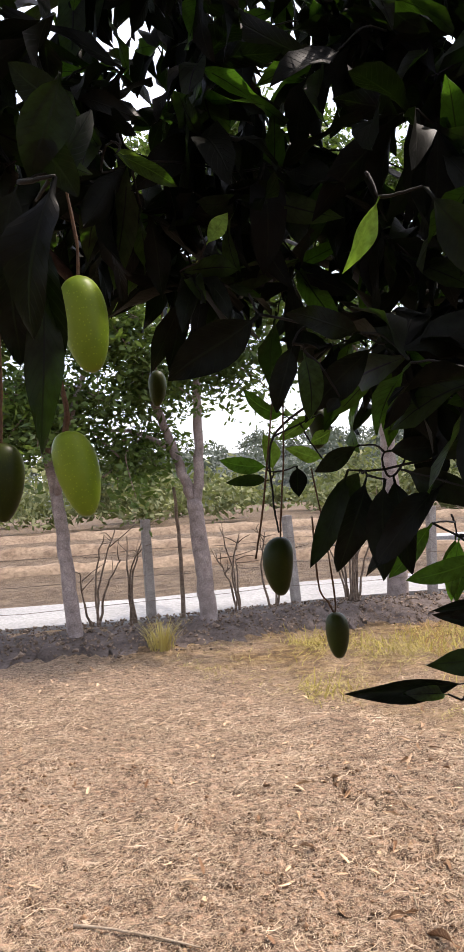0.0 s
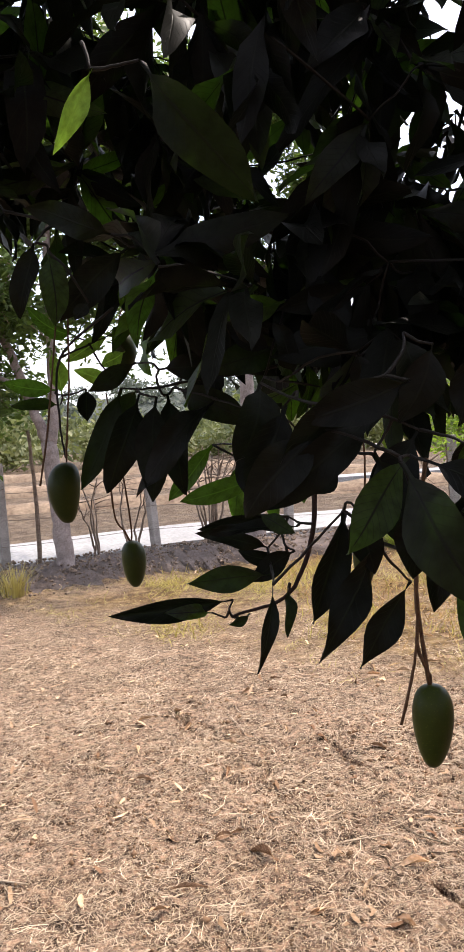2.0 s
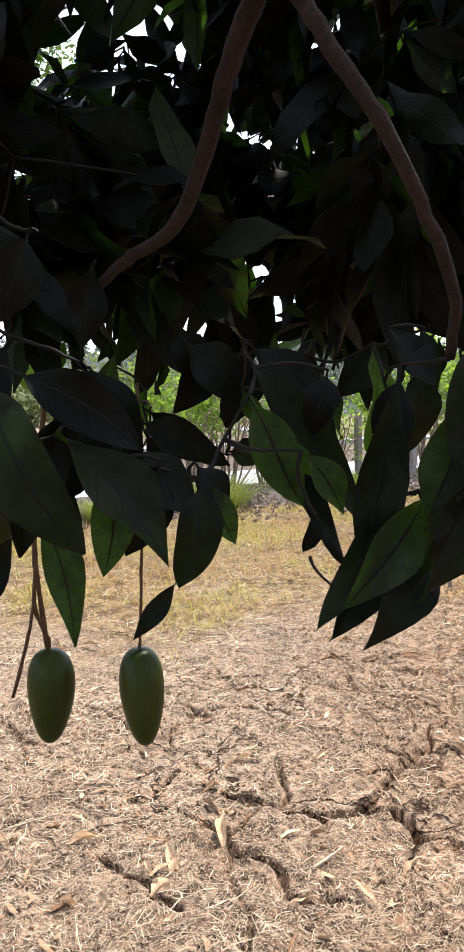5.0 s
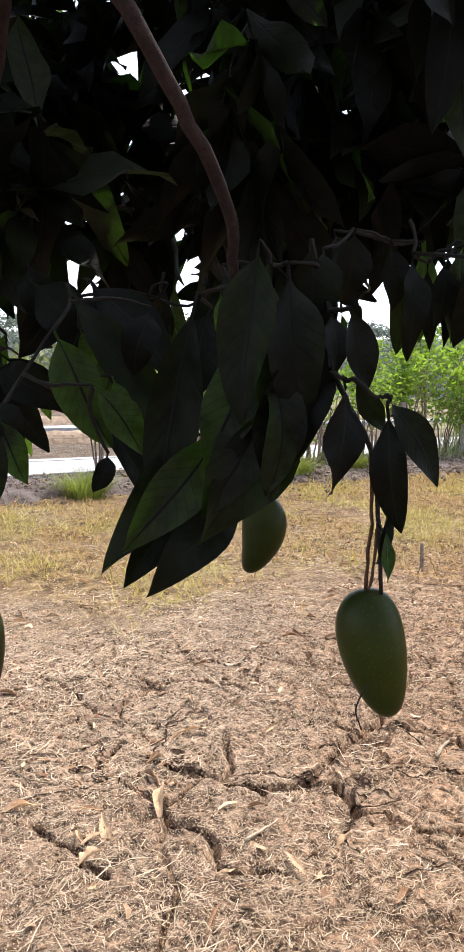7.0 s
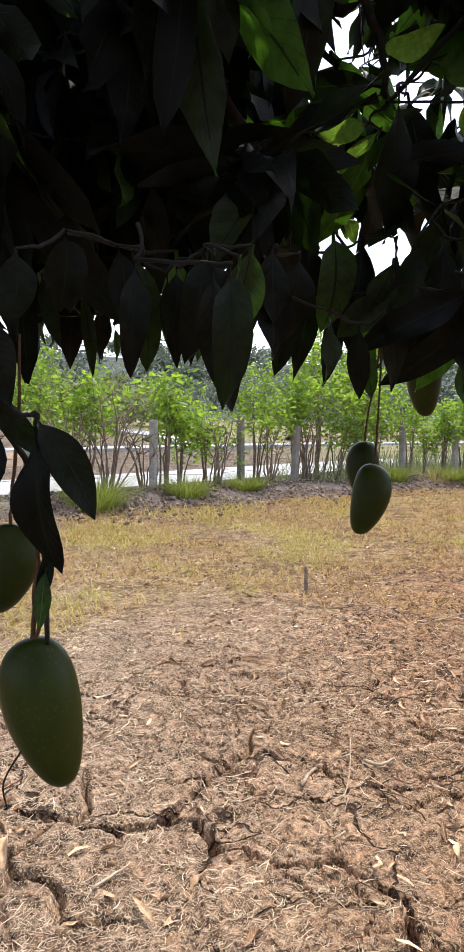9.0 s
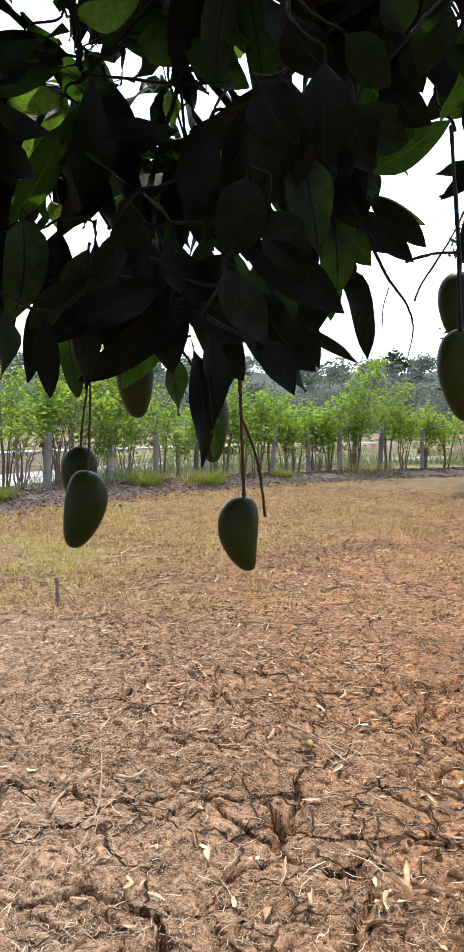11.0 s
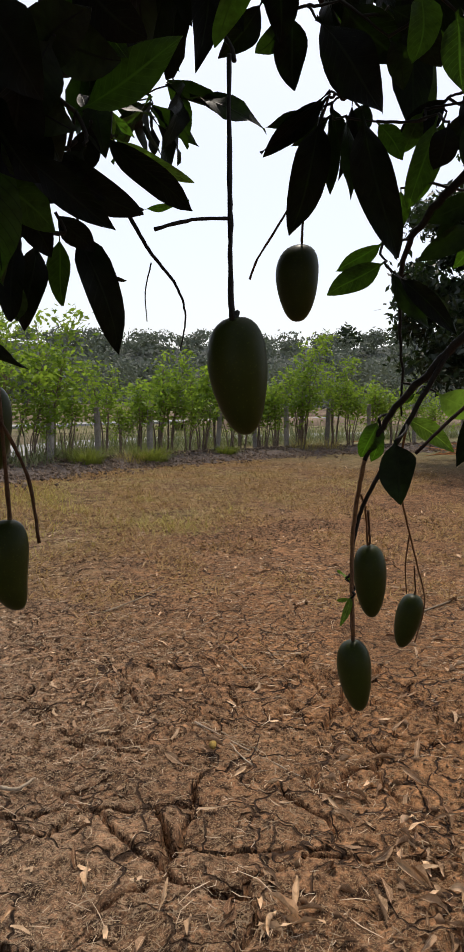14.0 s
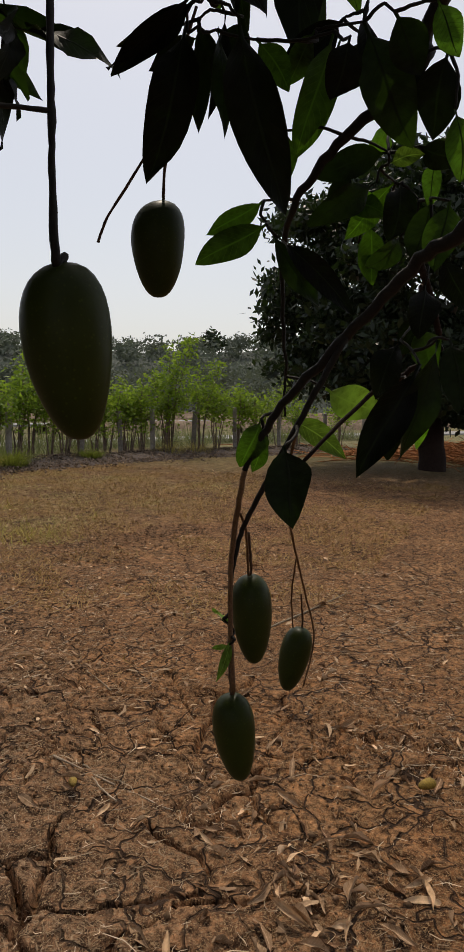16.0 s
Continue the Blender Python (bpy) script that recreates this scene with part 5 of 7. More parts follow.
leaf_at((-0.219, 0.640, 1.764), (-0.168, 0.636, 1.836), 0.045, 1)
leaf_at((-0.211, 0.560, 1.746), (-0.241, 0.571, 1.674), 0.040, 2)
# the low sprig that reaches out to the side
leaf_at((0.248, 1.108, 1.220), (0.070, 1.136, 1.201), 0.040, 3)
leaf_at((0.216, 1.107, 1.204), (0.147, 1.090, 1.212), 0.030, 4)
leaf_at((0.335, 1.105, 1.332), (0.205, 1.132, 1.318), 0.038, 5)
leaf_at((0.302, 1.105, 1.290), (0.198, 1.101, 1.316), 0.038, 6)
leaf_at((0.300, 1.079, 1.255), (0.181, 1.091, 1.258), 0.052, 7)
leaf_at((0.274, 0.941, 1.270), (0.248, 0.927, 1.166), 0.026, 0)
leaf_at((0.321, 1.072, 1.238), (0.312, 1.048, 1.173), 0.025, 1)
leaf_at((0.338, 1.088, 1.285), (0.268, 1.092, 1.252), 0.047, 2)
leaf_at((0.269, 1.091, 1.201), (0.239, 1.101, 1.184), 0.022, 3)
leaf_at((0.329, 1.118, 1.268), (0.260, 1.121, 1.287), 0.035, 4)
# the whorl over the pair of fruit
leaf_at((0.350, 0.883, 1.360), (0.308, 0.883, 1.232), 0.059, 5)
leaf_at((0.374, 0.854, 1.328), (0.294, 0.821, 1.200), 0.054, 6)
leaf_at((0.438, 0.911, 1.265), (0.364, 0.917, 1.168), 0.055, 7)
leaf_at((0.405, 0.729, 1.317), (0.431, 0.709, 1.200), 0.045, 0)
leaf_at((0.358, 0.720, 1.420), (0.429, 0.677, 1.280), 0.081, 1)
leaf_at((0.373, 0.737, 1.425), (0.296, 0.728, 1.342), 0.067, 2)
leaf_at((0.422, 0.731, 1.367), (0.500, 0.679, 1.264), 0.079, 3)
leaf_at((0.541, 0.708, 1.329), (0.524, 0.717, 1.233), 0.057, 4)
leaf_at((0.548, 0.715, 1.325), (0.571, 0.697, 1.271), 0.037, 5)
leaf_at((0.541, 0.755, 1.232), (0.500, 0.763, 1.176), 0.027, 6)
leaf_at((0.393, 0.751, 1.384), (0.375, 0.765, 1.302), 0.063, 7)
leaf_at((0.466, 0.722, 1.341), (0.454, 0.699, 1.255), 0.052, 0)
leaf_at((0.297, 0.772, 1.456), (0.222, 0.796, 1.368), 0.069, 1)
leaf_at((0.342, 0.761, 1.499), (0.246, 0.774, 1.429), 0.069, 2)
leaf_at((0.375, 0.733, 1.496), (0.280, 0.771, 1.456), 0.061, 3)
leaf_at((0.356, 0.781, 1.466), (0.229, 0.809, 1.372), 0.059, 4)
leaf_at((0.432, 0.740, 1.394), (0.401, 0.752, 1.266), 0.057, 5)
leaf_at((0.282, 1.052, 1.344), (0.329, 1.033, 1.319), 0.035, 6)
leaf_at((0.337, 1.064, 1.323), (0.214, 1.063, 1.324), 0.033, 7)
leaf_at((0.389, 0.733, 1.419), (0.486, 0.695, 1.360), 0.061, 0)
leaf_at((0.604, 0.994, 1.373), (0.697, 0.936, 1.327), 0.062, 1)
leaf_at((0.611, 0.990, 1.361), (0.667, 0.974, 1.267), 0.049, 2)
leaf_at((0.596, 0.976, 1.378), (0.556, 1.004, 1.379), 0.048, 3)
leaf_at((0.701, 0.942, 1.330), (0.748, 0.908, 1.330), 0.044, 4)
leaf_at((0.601, 0.727, 1.399), (0.650, 0.704, 1.300), 0.062, 5)
leaf_at((0.406, 0.979, 1.550), (0.423, 0.996, 1.499), 0.045, 6)
leaf_at((0.577, 0.985, 1.458), (0.549, 1.012, 1.355), 0.048, 7, "thin")
leaf_at((0.673, 1.106, 1.388), (0.716, 1.097, 1.303), 0.033, 0, "young")
leaf_at((0.677, 1.155, 1.320), (0.697, 1.134, 1.249), 0.025, 1, "young")
leaf_at((0.359, 1.197, 1.471), (0.371, 1.201, 1.344), 0.040, 2, "thin")
leaf_at((0.349, 1.250, 1.418), (0.349, 1.238, 1.296), 0.042, 3, "thin")
leaf_at((0.410, 1.233, 1.564), (0.391, 1.257, 1.473), 0.038, 4, "thin")
leaf_at((0.437, 1.226, 1.573), (0.475, 1.239, 1.499), 0.038, 5, "young")
leaf_at((0.388, 1.244, 1.454), (0.463, 1.243, 1.423), 0.029, 6, "young")
leaf_at((0.522, 1.162, 1.484), (0.555, 1.152, 1.420), 0.037, 7, "thin")
# crossed leaves below the second limb
leaf_at((0.636, 0.797, 1.447), (0.735, 0.716, 1.273), 0.059, 0)
leaf_at((0.641, 0.768, 1.342), (0.689, 0.694, 1.238), 0.041, 1)
leaf_at((0.682, 0.614, 1.425), (0.640, 0.633, 1.241), 0.061, 2)
leaf_at((0.695, 0.595, 1.322), (0.621, 0.610, 1.222), 0.061, 3)
leaf_at((0.713, 0.959, 1.333), (0.756, 0.908, 1.323), 0.039, 4)
leaf_at((0.628, 1.027, 1.387), (0.731, 0.981, 1.316), 0.057, 5)
leaf_at((0.631, 1.024, 1.353), (0.682, 1.002, 1.273), 0.048, 6)
leaf_at((0.781, 0.880, 1.448), (0.805, 0.859, 1.347), 0.045, 7, "thin")
leaf_at((0.729, 0.855, 1.453), (0.729, 0.879, 1.403), 0.050, 0)
leaf_at((0.805, 0.797, 1.459), (0.800, 0.798, 1.338), 0.050, 1, "thin")
leaf_at((0.791, 0.743, 1.365), (0.781, 0.750, 1.325), 0.041, 2, "thin")
leaf_at((0.734, 0.972, 1.395), (0.705, 0.968, 1.372), 0.040, 3, "thin")
leaf_at((0.689, 0.636, 1.314), (0.608, 0.631, 1.205), 0.044, 4)
leaf_at((0.714, 0.624, 1.305), (0.636, 0.648, 1.185), 0.053, 5)
leaf_at((0.723, 0.597, 1.284), (0.639, 0.610, 1.184), 0.056, 6)
leaf_at((0.753, 0.549, 1.362), (0.653, 0.574, 1.241), 0.075, 7)
leaf_at((0.728, 0.563, 1.378), (0.667, 0.565, 1.254), 0.066, 0)
leaf_at((0.663, 0.750, 1.361), (0.688, 0.748, 1.307), 0.034, 1, "thin")
leaf_at((0.667, 0.849, 1.410), (0.694, 0.857, 1.363), 0.032, 2, "thin")
leaf_at((0.611, 0.660, 1.353), (0.656, 0.656, 1.298), 0.043, 3)
leaf_at((0.623, 0.655, 1.298), (0.609, 0.653, 1.267), 0.024, 4)
leaf_at((0.762, 0.805, 1.185), (0.752, 0.799, 1.154), 0.026, 5, "thin")
# leaves at the stalk of the large fruit
leaf_at((0.736, 0.501, 1.361), (0.729, 0.500, 1.278), 0.044, 6)
leaf_at((0.743, 0.497, 1.361), (0.770, 0.496, 1.322), 0.024, 7)
leaf_at((0.762, 0.485, 1.349), (0.794, 0.460, 1.288), 0.034, 0)
leaf_at((0.763, 0.484, 1.342), (0.782, 0.483, 1.250), 0.037, 1)
leaf_at((0.774, 0.491, 1.254), (0.759, 0.475, 1.218), 0.015, 2, "thin")
leaf_at((0.737, 0.520, 1.409), (0.738, 0.511, 1.361), 0.029, 3)
leaf_at((0.733, 0.556, 1.416), (0.771, 0.558, 1.381), 0.035, 4)
leaf_at((0.777, 0.494, 1.281), (0.769, 0.496, 1.226), 0.014, 5)
# the hanging skirt before the fence
leaf_at((0.953, 0.915, 1.509), (0.978, 0.908, 1.424), 0.032, 6)
leaf_at((1.040, 0.928, 1.498), (1.042, 0.947, 1.410), 0.034, 7)
leaf_at((1.032, 0.881, 1.454), (1.033, 0.875, 1.408), 0.013, 0)
leaf_at((0.909, 0.621, 1.479), (0.906, 0.618, 1.379), 0.037, 1)
leaf_at((0.964, 0.657, 1.480), (0.987, 0.677, 1.394), 0.027, 2)
leaf_at((0.991, 0.659, 1.496), (1.000, 0.662, 1.396), 0.032, 3)
leaf_at((0.903, 0.479, 1.456), (0.899, 0.478, 1.354), 0.040, 4)
leaf_at((1.235, 0.785, 1.498), (1.239, 0.820, 1.399), 0.042, 5)
leaf_at((1.130, 0.614, 1.458), (1.125, 0.612, 1.380), 0.034, 6)
leaf_at((1.190, 0.625, 1.451), (1.202, 0.638, 1.370), 0.036, 7)
leaf_at((1.205, 0.604, 1.465), (1.231, 0.610, 1.380), 0.043, 0)
leaf_at((0.979, 0.604, 1.498), (0.986, 0.615, 1.397), 0.036, 1)
leaf_at((1.051, 0.608, 1.509), (1.047, 0.611, 1.437), 0.045, 2)
leaf_at((0.909, 0.653, 1.495), (0.926, 0.661, 1.429), 0.042, 3)
leaf_at((0.891, 0.717, 1.513), (0.893, 0.711, 1.439), 0.038, 4)
leaf_at((0.736, 0.496, 1.409), (0.752, 0.489, 1.354), 0.033, 5)
leaf_at((0.744, 0.535, 1.421), (0.719, 0.546, 1.279), 0.054, 6)
leaf_at((0.712, 0.530, 1.385), (0.695, 0.540, 1.272), 0.052, 7)
leaf_at((0.730, 0.534, 1.460), (0.747, 0.559, 1.362), 0.058, 0)
leaf_at((0.716, 0.543, 1.443), (0.727, 0.531, 1.315), 0.058, 1)
leaf_at((0.698, 0.539, 1.440), (0.709, 0.543, 1.301), 0.057, 2)
leaf_at((0.736, 0.542, 1.387), (0.726, 0.550, 1.283), 0.049, 3)
leaf_at((0.704, 0.544, 1.368), (0.692, 0.528, 1.276), 0.048, 4)
leaf_at((0.689, 0.539, 1.455), (0.682, 0.538, 1.326), 0.057, 5)
leaf_at((0.719, 0.576, 1.404), (0.675, 0.576, 1.283), 0.067, 6)
leaf_at((0.755, 0.568, 1.406), (0.733, 0.597, 1.297), 0.068, 7)
leaf_at((1.002, 0.911, 1.500), (1.027, 0.920, 1.391), 0.024, 0)
leaf_at((1.051, 0.884, 1.464), (1.064, 0.874, 1.442), 0.021, 1)
# the thick whorl past the skirt
leaf_at((1.327, 0.836, 1.568), (1.309, 0.875, 1.397), 0.050, 2)
leaf_at((1.275, 0.539, 1.489), (1.205, 0.641, 1.416), 0.057, 3)
leaf_at((1.331, 0.548, 1.491), (1.271, 0.668, 1.387), 0.054, 4)
leaf_at((1.293, 0.672, 1.506), (1.258, 0.725, 1.444), 0.057, 5)
leaf_at((1.475, 0.780, 1.466), (1.490, 0.768, 1.378), 0.044, 6, "thin")
leaf_at((1.433, 0.673, 1.456), (1.449, 0.677, 1.355), 0.040, 7)
leaf_at((1.409, 0.622, 1.450), (1.414, 0.602, 1.295), 0.050, 0)
leaf_at((1.343, 0.540, 1.453), (1.354, 0.508, 1.393), 0.047, 1)
leaf_at((1.264, 0.474, 1.463), (1.306, 0.415, 1.373), 0.054, 2)
leaf_at((1.280, 0.541, 1.459), (1.326, 0.470, 1.434), 0.051, 3)
leaf_at((1.258, 0.557, 1.506), (1.320, 0.509, 1.448), 0.057, 4)
leaf_at((1.328, 0.460, 1.487), (1.367, 0.425, 1.405), 0.051, 5)
leaf_at((1.548, 0.694, 1.381), (1.537, 0.677, 1.288), 0.035, 6, "thin")
leaf_at((1.348, 0.765, 1.485), (1.372, 0.775, 1.377), 0.048, 7)
leaf_at((1.387, 0.863, 1.514), (1.380, 0.866, 1.395), 0.044, 0)
# leaves against the sky; light from behind is in their brighter leaf colours
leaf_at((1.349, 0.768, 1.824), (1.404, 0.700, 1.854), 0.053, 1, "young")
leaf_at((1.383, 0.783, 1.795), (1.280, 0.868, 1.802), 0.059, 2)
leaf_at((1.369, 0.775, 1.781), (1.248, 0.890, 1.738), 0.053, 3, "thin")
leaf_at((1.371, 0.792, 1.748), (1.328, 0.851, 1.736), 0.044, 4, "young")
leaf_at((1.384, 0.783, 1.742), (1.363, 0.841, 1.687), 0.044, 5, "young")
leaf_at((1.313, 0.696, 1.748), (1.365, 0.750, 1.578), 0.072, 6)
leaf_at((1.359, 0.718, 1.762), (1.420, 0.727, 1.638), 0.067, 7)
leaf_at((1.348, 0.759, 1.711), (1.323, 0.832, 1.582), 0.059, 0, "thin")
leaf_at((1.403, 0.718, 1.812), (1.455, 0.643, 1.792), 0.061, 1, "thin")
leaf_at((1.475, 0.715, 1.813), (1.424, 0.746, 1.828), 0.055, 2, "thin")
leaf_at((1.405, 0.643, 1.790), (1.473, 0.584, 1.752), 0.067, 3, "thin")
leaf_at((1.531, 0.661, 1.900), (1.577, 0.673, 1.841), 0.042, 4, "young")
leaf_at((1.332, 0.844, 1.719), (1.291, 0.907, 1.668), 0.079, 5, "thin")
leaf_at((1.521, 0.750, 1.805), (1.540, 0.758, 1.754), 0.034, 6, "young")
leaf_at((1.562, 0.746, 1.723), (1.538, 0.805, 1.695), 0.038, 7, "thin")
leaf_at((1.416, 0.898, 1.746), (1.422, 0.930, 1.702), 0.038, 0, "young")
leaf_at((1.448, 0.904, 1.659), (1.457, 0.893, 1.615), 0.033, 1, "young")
leaf_at((1.378, 0.570, 1.686), (1.370, 0.611, 1.571), 0.068, 2)
leaf_at((1.361, 0.500, 1.681), (1.361, 0.541, 1.591), 0.065, 3)
leaf_at((1.379, 0.602, 1.627), (1.408, 0.603, 1.549), 0.068, 4)
leaf_at((1.380, 0.516, 1.609), (1.392, 0.527, 1.523), 0.065, 5)
leaf_at((1.350, 0.650, 1.609), (1.357, 0.691, 1.509), 0.068, 6)
# the left of the open sky
leaf_at((1.451, 0.428, 1.613), (1.480, 0.342, 1.658), 0.048, 7, "thin")
leaf_at((1.511, 0.454, 1.617), (1.579, 0.399, 1.564), 0.043, 0)
leaf_at((1.532, 0.459, 1.622), (1.593, 0.409, 1.591), 0.022, 1, "young")
leaf_at((1.578, 0.459, 1.568), (1.613, 0.430, 1.581), 0.012, 2, "thin")
leaf_at((1.513, 0.482, 1.541), (1.559, 0.461, 1.499), 0.041, 3)
leaf_at((1.509, 0.485, 1.542), (1.538, 0.454, 1.427), 0.046, 4)
leaf_at((1.474, 0.468, 1.527), (1.494, 0.480, 1.469), 0.030, 5, "thin")
leaf_at((1.448, 0.468, 1.517), (1.449, 0.480, 1.442), 0.040, 6)
leaf_at((1.423, 0.464, 1.515), (1.412, 0.467, 1.447), 0.037, 7)
leaf_at((1.475, 0.433, 1.614), (1.485, 0.463, 1.572), 0.045, 0)
leaf_at((1.437, 0.457, 1.583), (1.492, 0.390, 1.540), 0.049, 1)
leaf_at((1.424, 0.444, 1.573), (1.465, 0.412, 1.542), 0.042, 2)
leaf_at((1.555, 0.478, 1.659), (1.576, 0.495, 1.635), 0.014, 3, "young")
leaf_at((1.390, 0.422, 1.628), (1.400, 0.367, 1.657), 0.056, 4)
leaf_at((1.392, 0.411, 1.643), (1.437, 0.370, 1.639), 0.061, 5)
leaf_at((1.374, 0.423, 1.598), (1.410, 0.387, 1.583), 0.064, 6)
leaf_at((1.379, 0.435, 1.560), (1.434, 0.416, 1.540), 0.059, 7)
leaf_at((1.403, 0.449, 1.537), (1.433, 0.434, 1.500), 0.046, 0)
leaf_at((1.403, 0.395, 1.694), (1.442, 0.349, 1.649), 0.057, 1)
leaf_at((1.407, 0.418, 1.711), (1.441, 0.372, 1.634), 0.052, 2, "thin")
leaf_at((1.336, 0.410, 1.585), (1.355, 0.367, 1.531), 0.052, 3)
leaf_at((1.339, 0.421, 1.544), (1.381, 0.382, 1.503), 0.046, 4, "thin")
leaf_at((1.352, 0.397, 1.555), (1.405, 0.347, 1.507), 0.034, 5)
leaf_at((1.255, 0.449, 1.472), (1.291, 0.386, 1.399), 0.058, 6)
leaf_at((1.227, 0.448, 1.488), (1.241, 0.419, 1.411), 0.051, 7)
leaf_at((1.246, 0.452, 1.510), (1.312, 0.372, 1.453), 0.058, 0)
leaf_at((1.260, 0.427, 1.540), (1.289, 0.393, 1.473), 0.058, 1)
leaf_at((1.313, 0.436, 1.498), (1.302, 0.448, 1.428), 0.050, 2)
leaf_at((1.202, 0.451, 1.439), (1.206, 0.441, 1.340), 0.030, 3)
leaf_at((1.323, 0.431, 1.445), (1.350, 0.377, 1.407), 0.015, 4)
leaf_at((1.408, 0.366, 1.719), (1.375, 0.379, 1.772), 0.057, 5)
leaf_at((1.451, 0.342, 1.777), (1.487, 0.375, 1.715), 0.061, 6)
leaf_at((1.508, 0.348, 1.778), (1.526, 0.306, 1.729), 0.065, 7)
leaf_at((1.512, 0.303, 1.807), (1.505, 0.346, 1.746), 0.065, 0)
leaf_at((1.542, 0.287, 1.805), (1.579, 0.270, 1.735), 0.066, 1)
# the whorl to the right of the open sky
leaf_at((1.880, 0.402, 1.768), (1.859, 0.493, 1.706), 0.037, 2)
leaf_at((1.889, 0.410, 1.766), (1.879, 0.493, 1.698), 0.044, 3)
leaf_at((1.900, 0.423, 1.753), (1.924, 0.477, 1.608), 0.067, 4)
leaf_at((1.897, 0.409, 1.746), (1.935, 0.422, 1.658), 0.031, 5)
leaf_at((1.914, 0.397, 1.748), (1.929, 0.390, 1.644), 0.033, 6)
leaf_at((1.884, 0.363, 1.742), (1.929, 0.333, 1.567), 0.076, 7)
leaf_at((1.931, 0.361, 1.741), (1.950, 0.328, 1.697), 0.060, 0, "thin")
leaf_at((1.927, 0.281, 1.736), (1.949, 0.321, 1.632), 0.052, 1, "thin")
leaf_at((1.965, 0.310, 1.758), (1.966, 0.344, 1.711), 0.049, 2, "thin")
leaf_at((1.760, 0.435, 1.831), (1.756, 0.487, 1.774), 0.049, 3)
leaf_at((1.795, 0.424, 1.823), (1.790, 0.460, 1.790), 0.041, 4)
leaf_at((1.796, 0.417, 1.829), (1.822, 0.419, 1.752), 0.057, 5)
leaf_at((1.795, 0.385, 1.814), (1.847, 0.315, 1.721), 0.088, 6)
leaf_at((1.799, 0.358, 1.829), (1.866, 0.316, 1.775), 0.088, 7)
leaf_at((1.834, 0.313, 1.795), (1.878, 0.305, 1.753), 0.048, 0)
leaf_at((1.817, 0.274, 1.811), (1.851, 0.255, 1.758), 0.070, 1)
leaf_at((1.823, 0.310, 1.822), (1.870, 0.269, 1.800), 0.072, 2)
leaf_at((1.982, 0.344, 1.669), (1.984, 0.342, 1.607), 0.030, 3, "thin")
leaf_at((1.888, 0.256, 1.711), (1.903, 0.276, 1.663), 0.048, 4)
leaf_at((2.027, 0.381, 1.611), (2.009, 0.444, 1.570), 0.040, 5, "thin")
leaf_at((2.014, 0.371, 1.582), (2.008, 0.454, 1.534), 0.052, 6, "thin")
leaf_at((1.998, 0.362, 1.571), (2.027, 0.316, 1.486), 0.044, 7)
leaf_at((2.002, 0.354, 1.563), (2.020, 0.268, 1.482), 0.040, 0)
# leaves on the drooping branch at the end of the walk
leaf_at((1.961, 0.260, 1.757), (2.021, 0.214, 1.652), 0.076, 1)
leaf_at((1.975, 0.263, 1.773), (1.986, 0.263, 1.719), 0.065, 2)
leaf_at((1.990, 0.288, 1.777), (1.981, 0.351, 1.722), 0.051, 3)
leaf_at((1.997, 0.291, 1.762), (2.038, 0.352, 1.653), 0.046, 4, "thin")
leaf_at((1.937, 0.226, 1.750), (1.974, 0.201, 1.707), 0.068, 5)
leaf_at((1.895, 0.182, 1.734), (1.921, 0.160, 1.696), 0.064, 6)
leaf_at((2.075, 0.251, 1.667), (2.053, 0.332, 1.644), 0.050, 7)
leaf_at((2.079, 0.251, 1.655), (2.068, 0.210, 1.662), 0.038, 0, "young")
leaf_at((2.081, 0.264, 1.637), (2.056, 0.338, 1.585), 0.050, 1)
leaf_at((2.133, 0.252, 1.650), (2.141, 0.319, 1.591), 0.048, 2, "thin")
leaf_at((2.187, 0.290, 1.614), (2.195, 0.281, 1.538), 0.050, 3, "thin")
leaf_at((2.134, 0.245, 1.650), (2.130, 0.256, 1.578), 0.056, 4)
leaf_at((2.143, 0.224, 1.629), (2.170, 0.202, 1.562), 0.064, 5)
leaf_at((2.097, 0.204, 1.616), (2.102, 0.215, 1.543), 0.061, 6)
leaf_at((2.079, 0.218, 1.672), (2.073, 0.168, 1.647), 0.053, 7)
leaf_at((2.125, 0.317, 1.631), (2.133, 0.258, 1.615), 0.048, 0, "thin")
leaf_at((2.066, 0.202, 1.517), (2.054, 0.204, 1.456), 0.057, 1)
leaf_at((2.062, 0.184, 1.548), (2.083, 0.160, 1.485), 0.057, 2)
leaf_at((2.120, 0.214, 1.475), (2.107, 0.188, 1.418), 0.053, 3, "thin")
leaf_at((2.069, 0.227, 1.457), (2.067, 0.251, 1.388), 0.057, 4)
leaf_at((2.025, 0.199, 1.427), (2.005, 0.255, 1.301), 0.061, 5)
leaf_at((2.025, 0.182, 1.453), (2.040, 0.216, 1.321), 0.054, 6)
leaf_at((2.172, 0.338, 1.403), (2.182, 0.266, 1.365), 0.068, 7, "young")
leaf_at((2.158, 0.388, 1.365), (2.195, 0.310, 1.313), 0.046, 0, "young")
leaf_at((1.978, 0.360, 1.364), (1.967, 0.379, 1.310), 0.060, 1, "thin")
leaf_at((1.989, 0.356, 1.344), (1.989, 0.377, 1.305), 0.043, 2, "thin")
leaf_at((1.909, 0.312, 1.339), (1.888, 0.288, 1.262), 0.068, 3)
leaf_at((2.126, 0.355, 1.401), (2.136, 0.382, 1.389), 0.019, 4, "thin")
leaf_at((2.125, 0.192, 1.447), (2.122, 0.203, 1.404), 0.020, 5, "young")
leaf_at((2.102, 0.370, 1.578), (2.151, 0.303, 1.496), 0.028, 6)
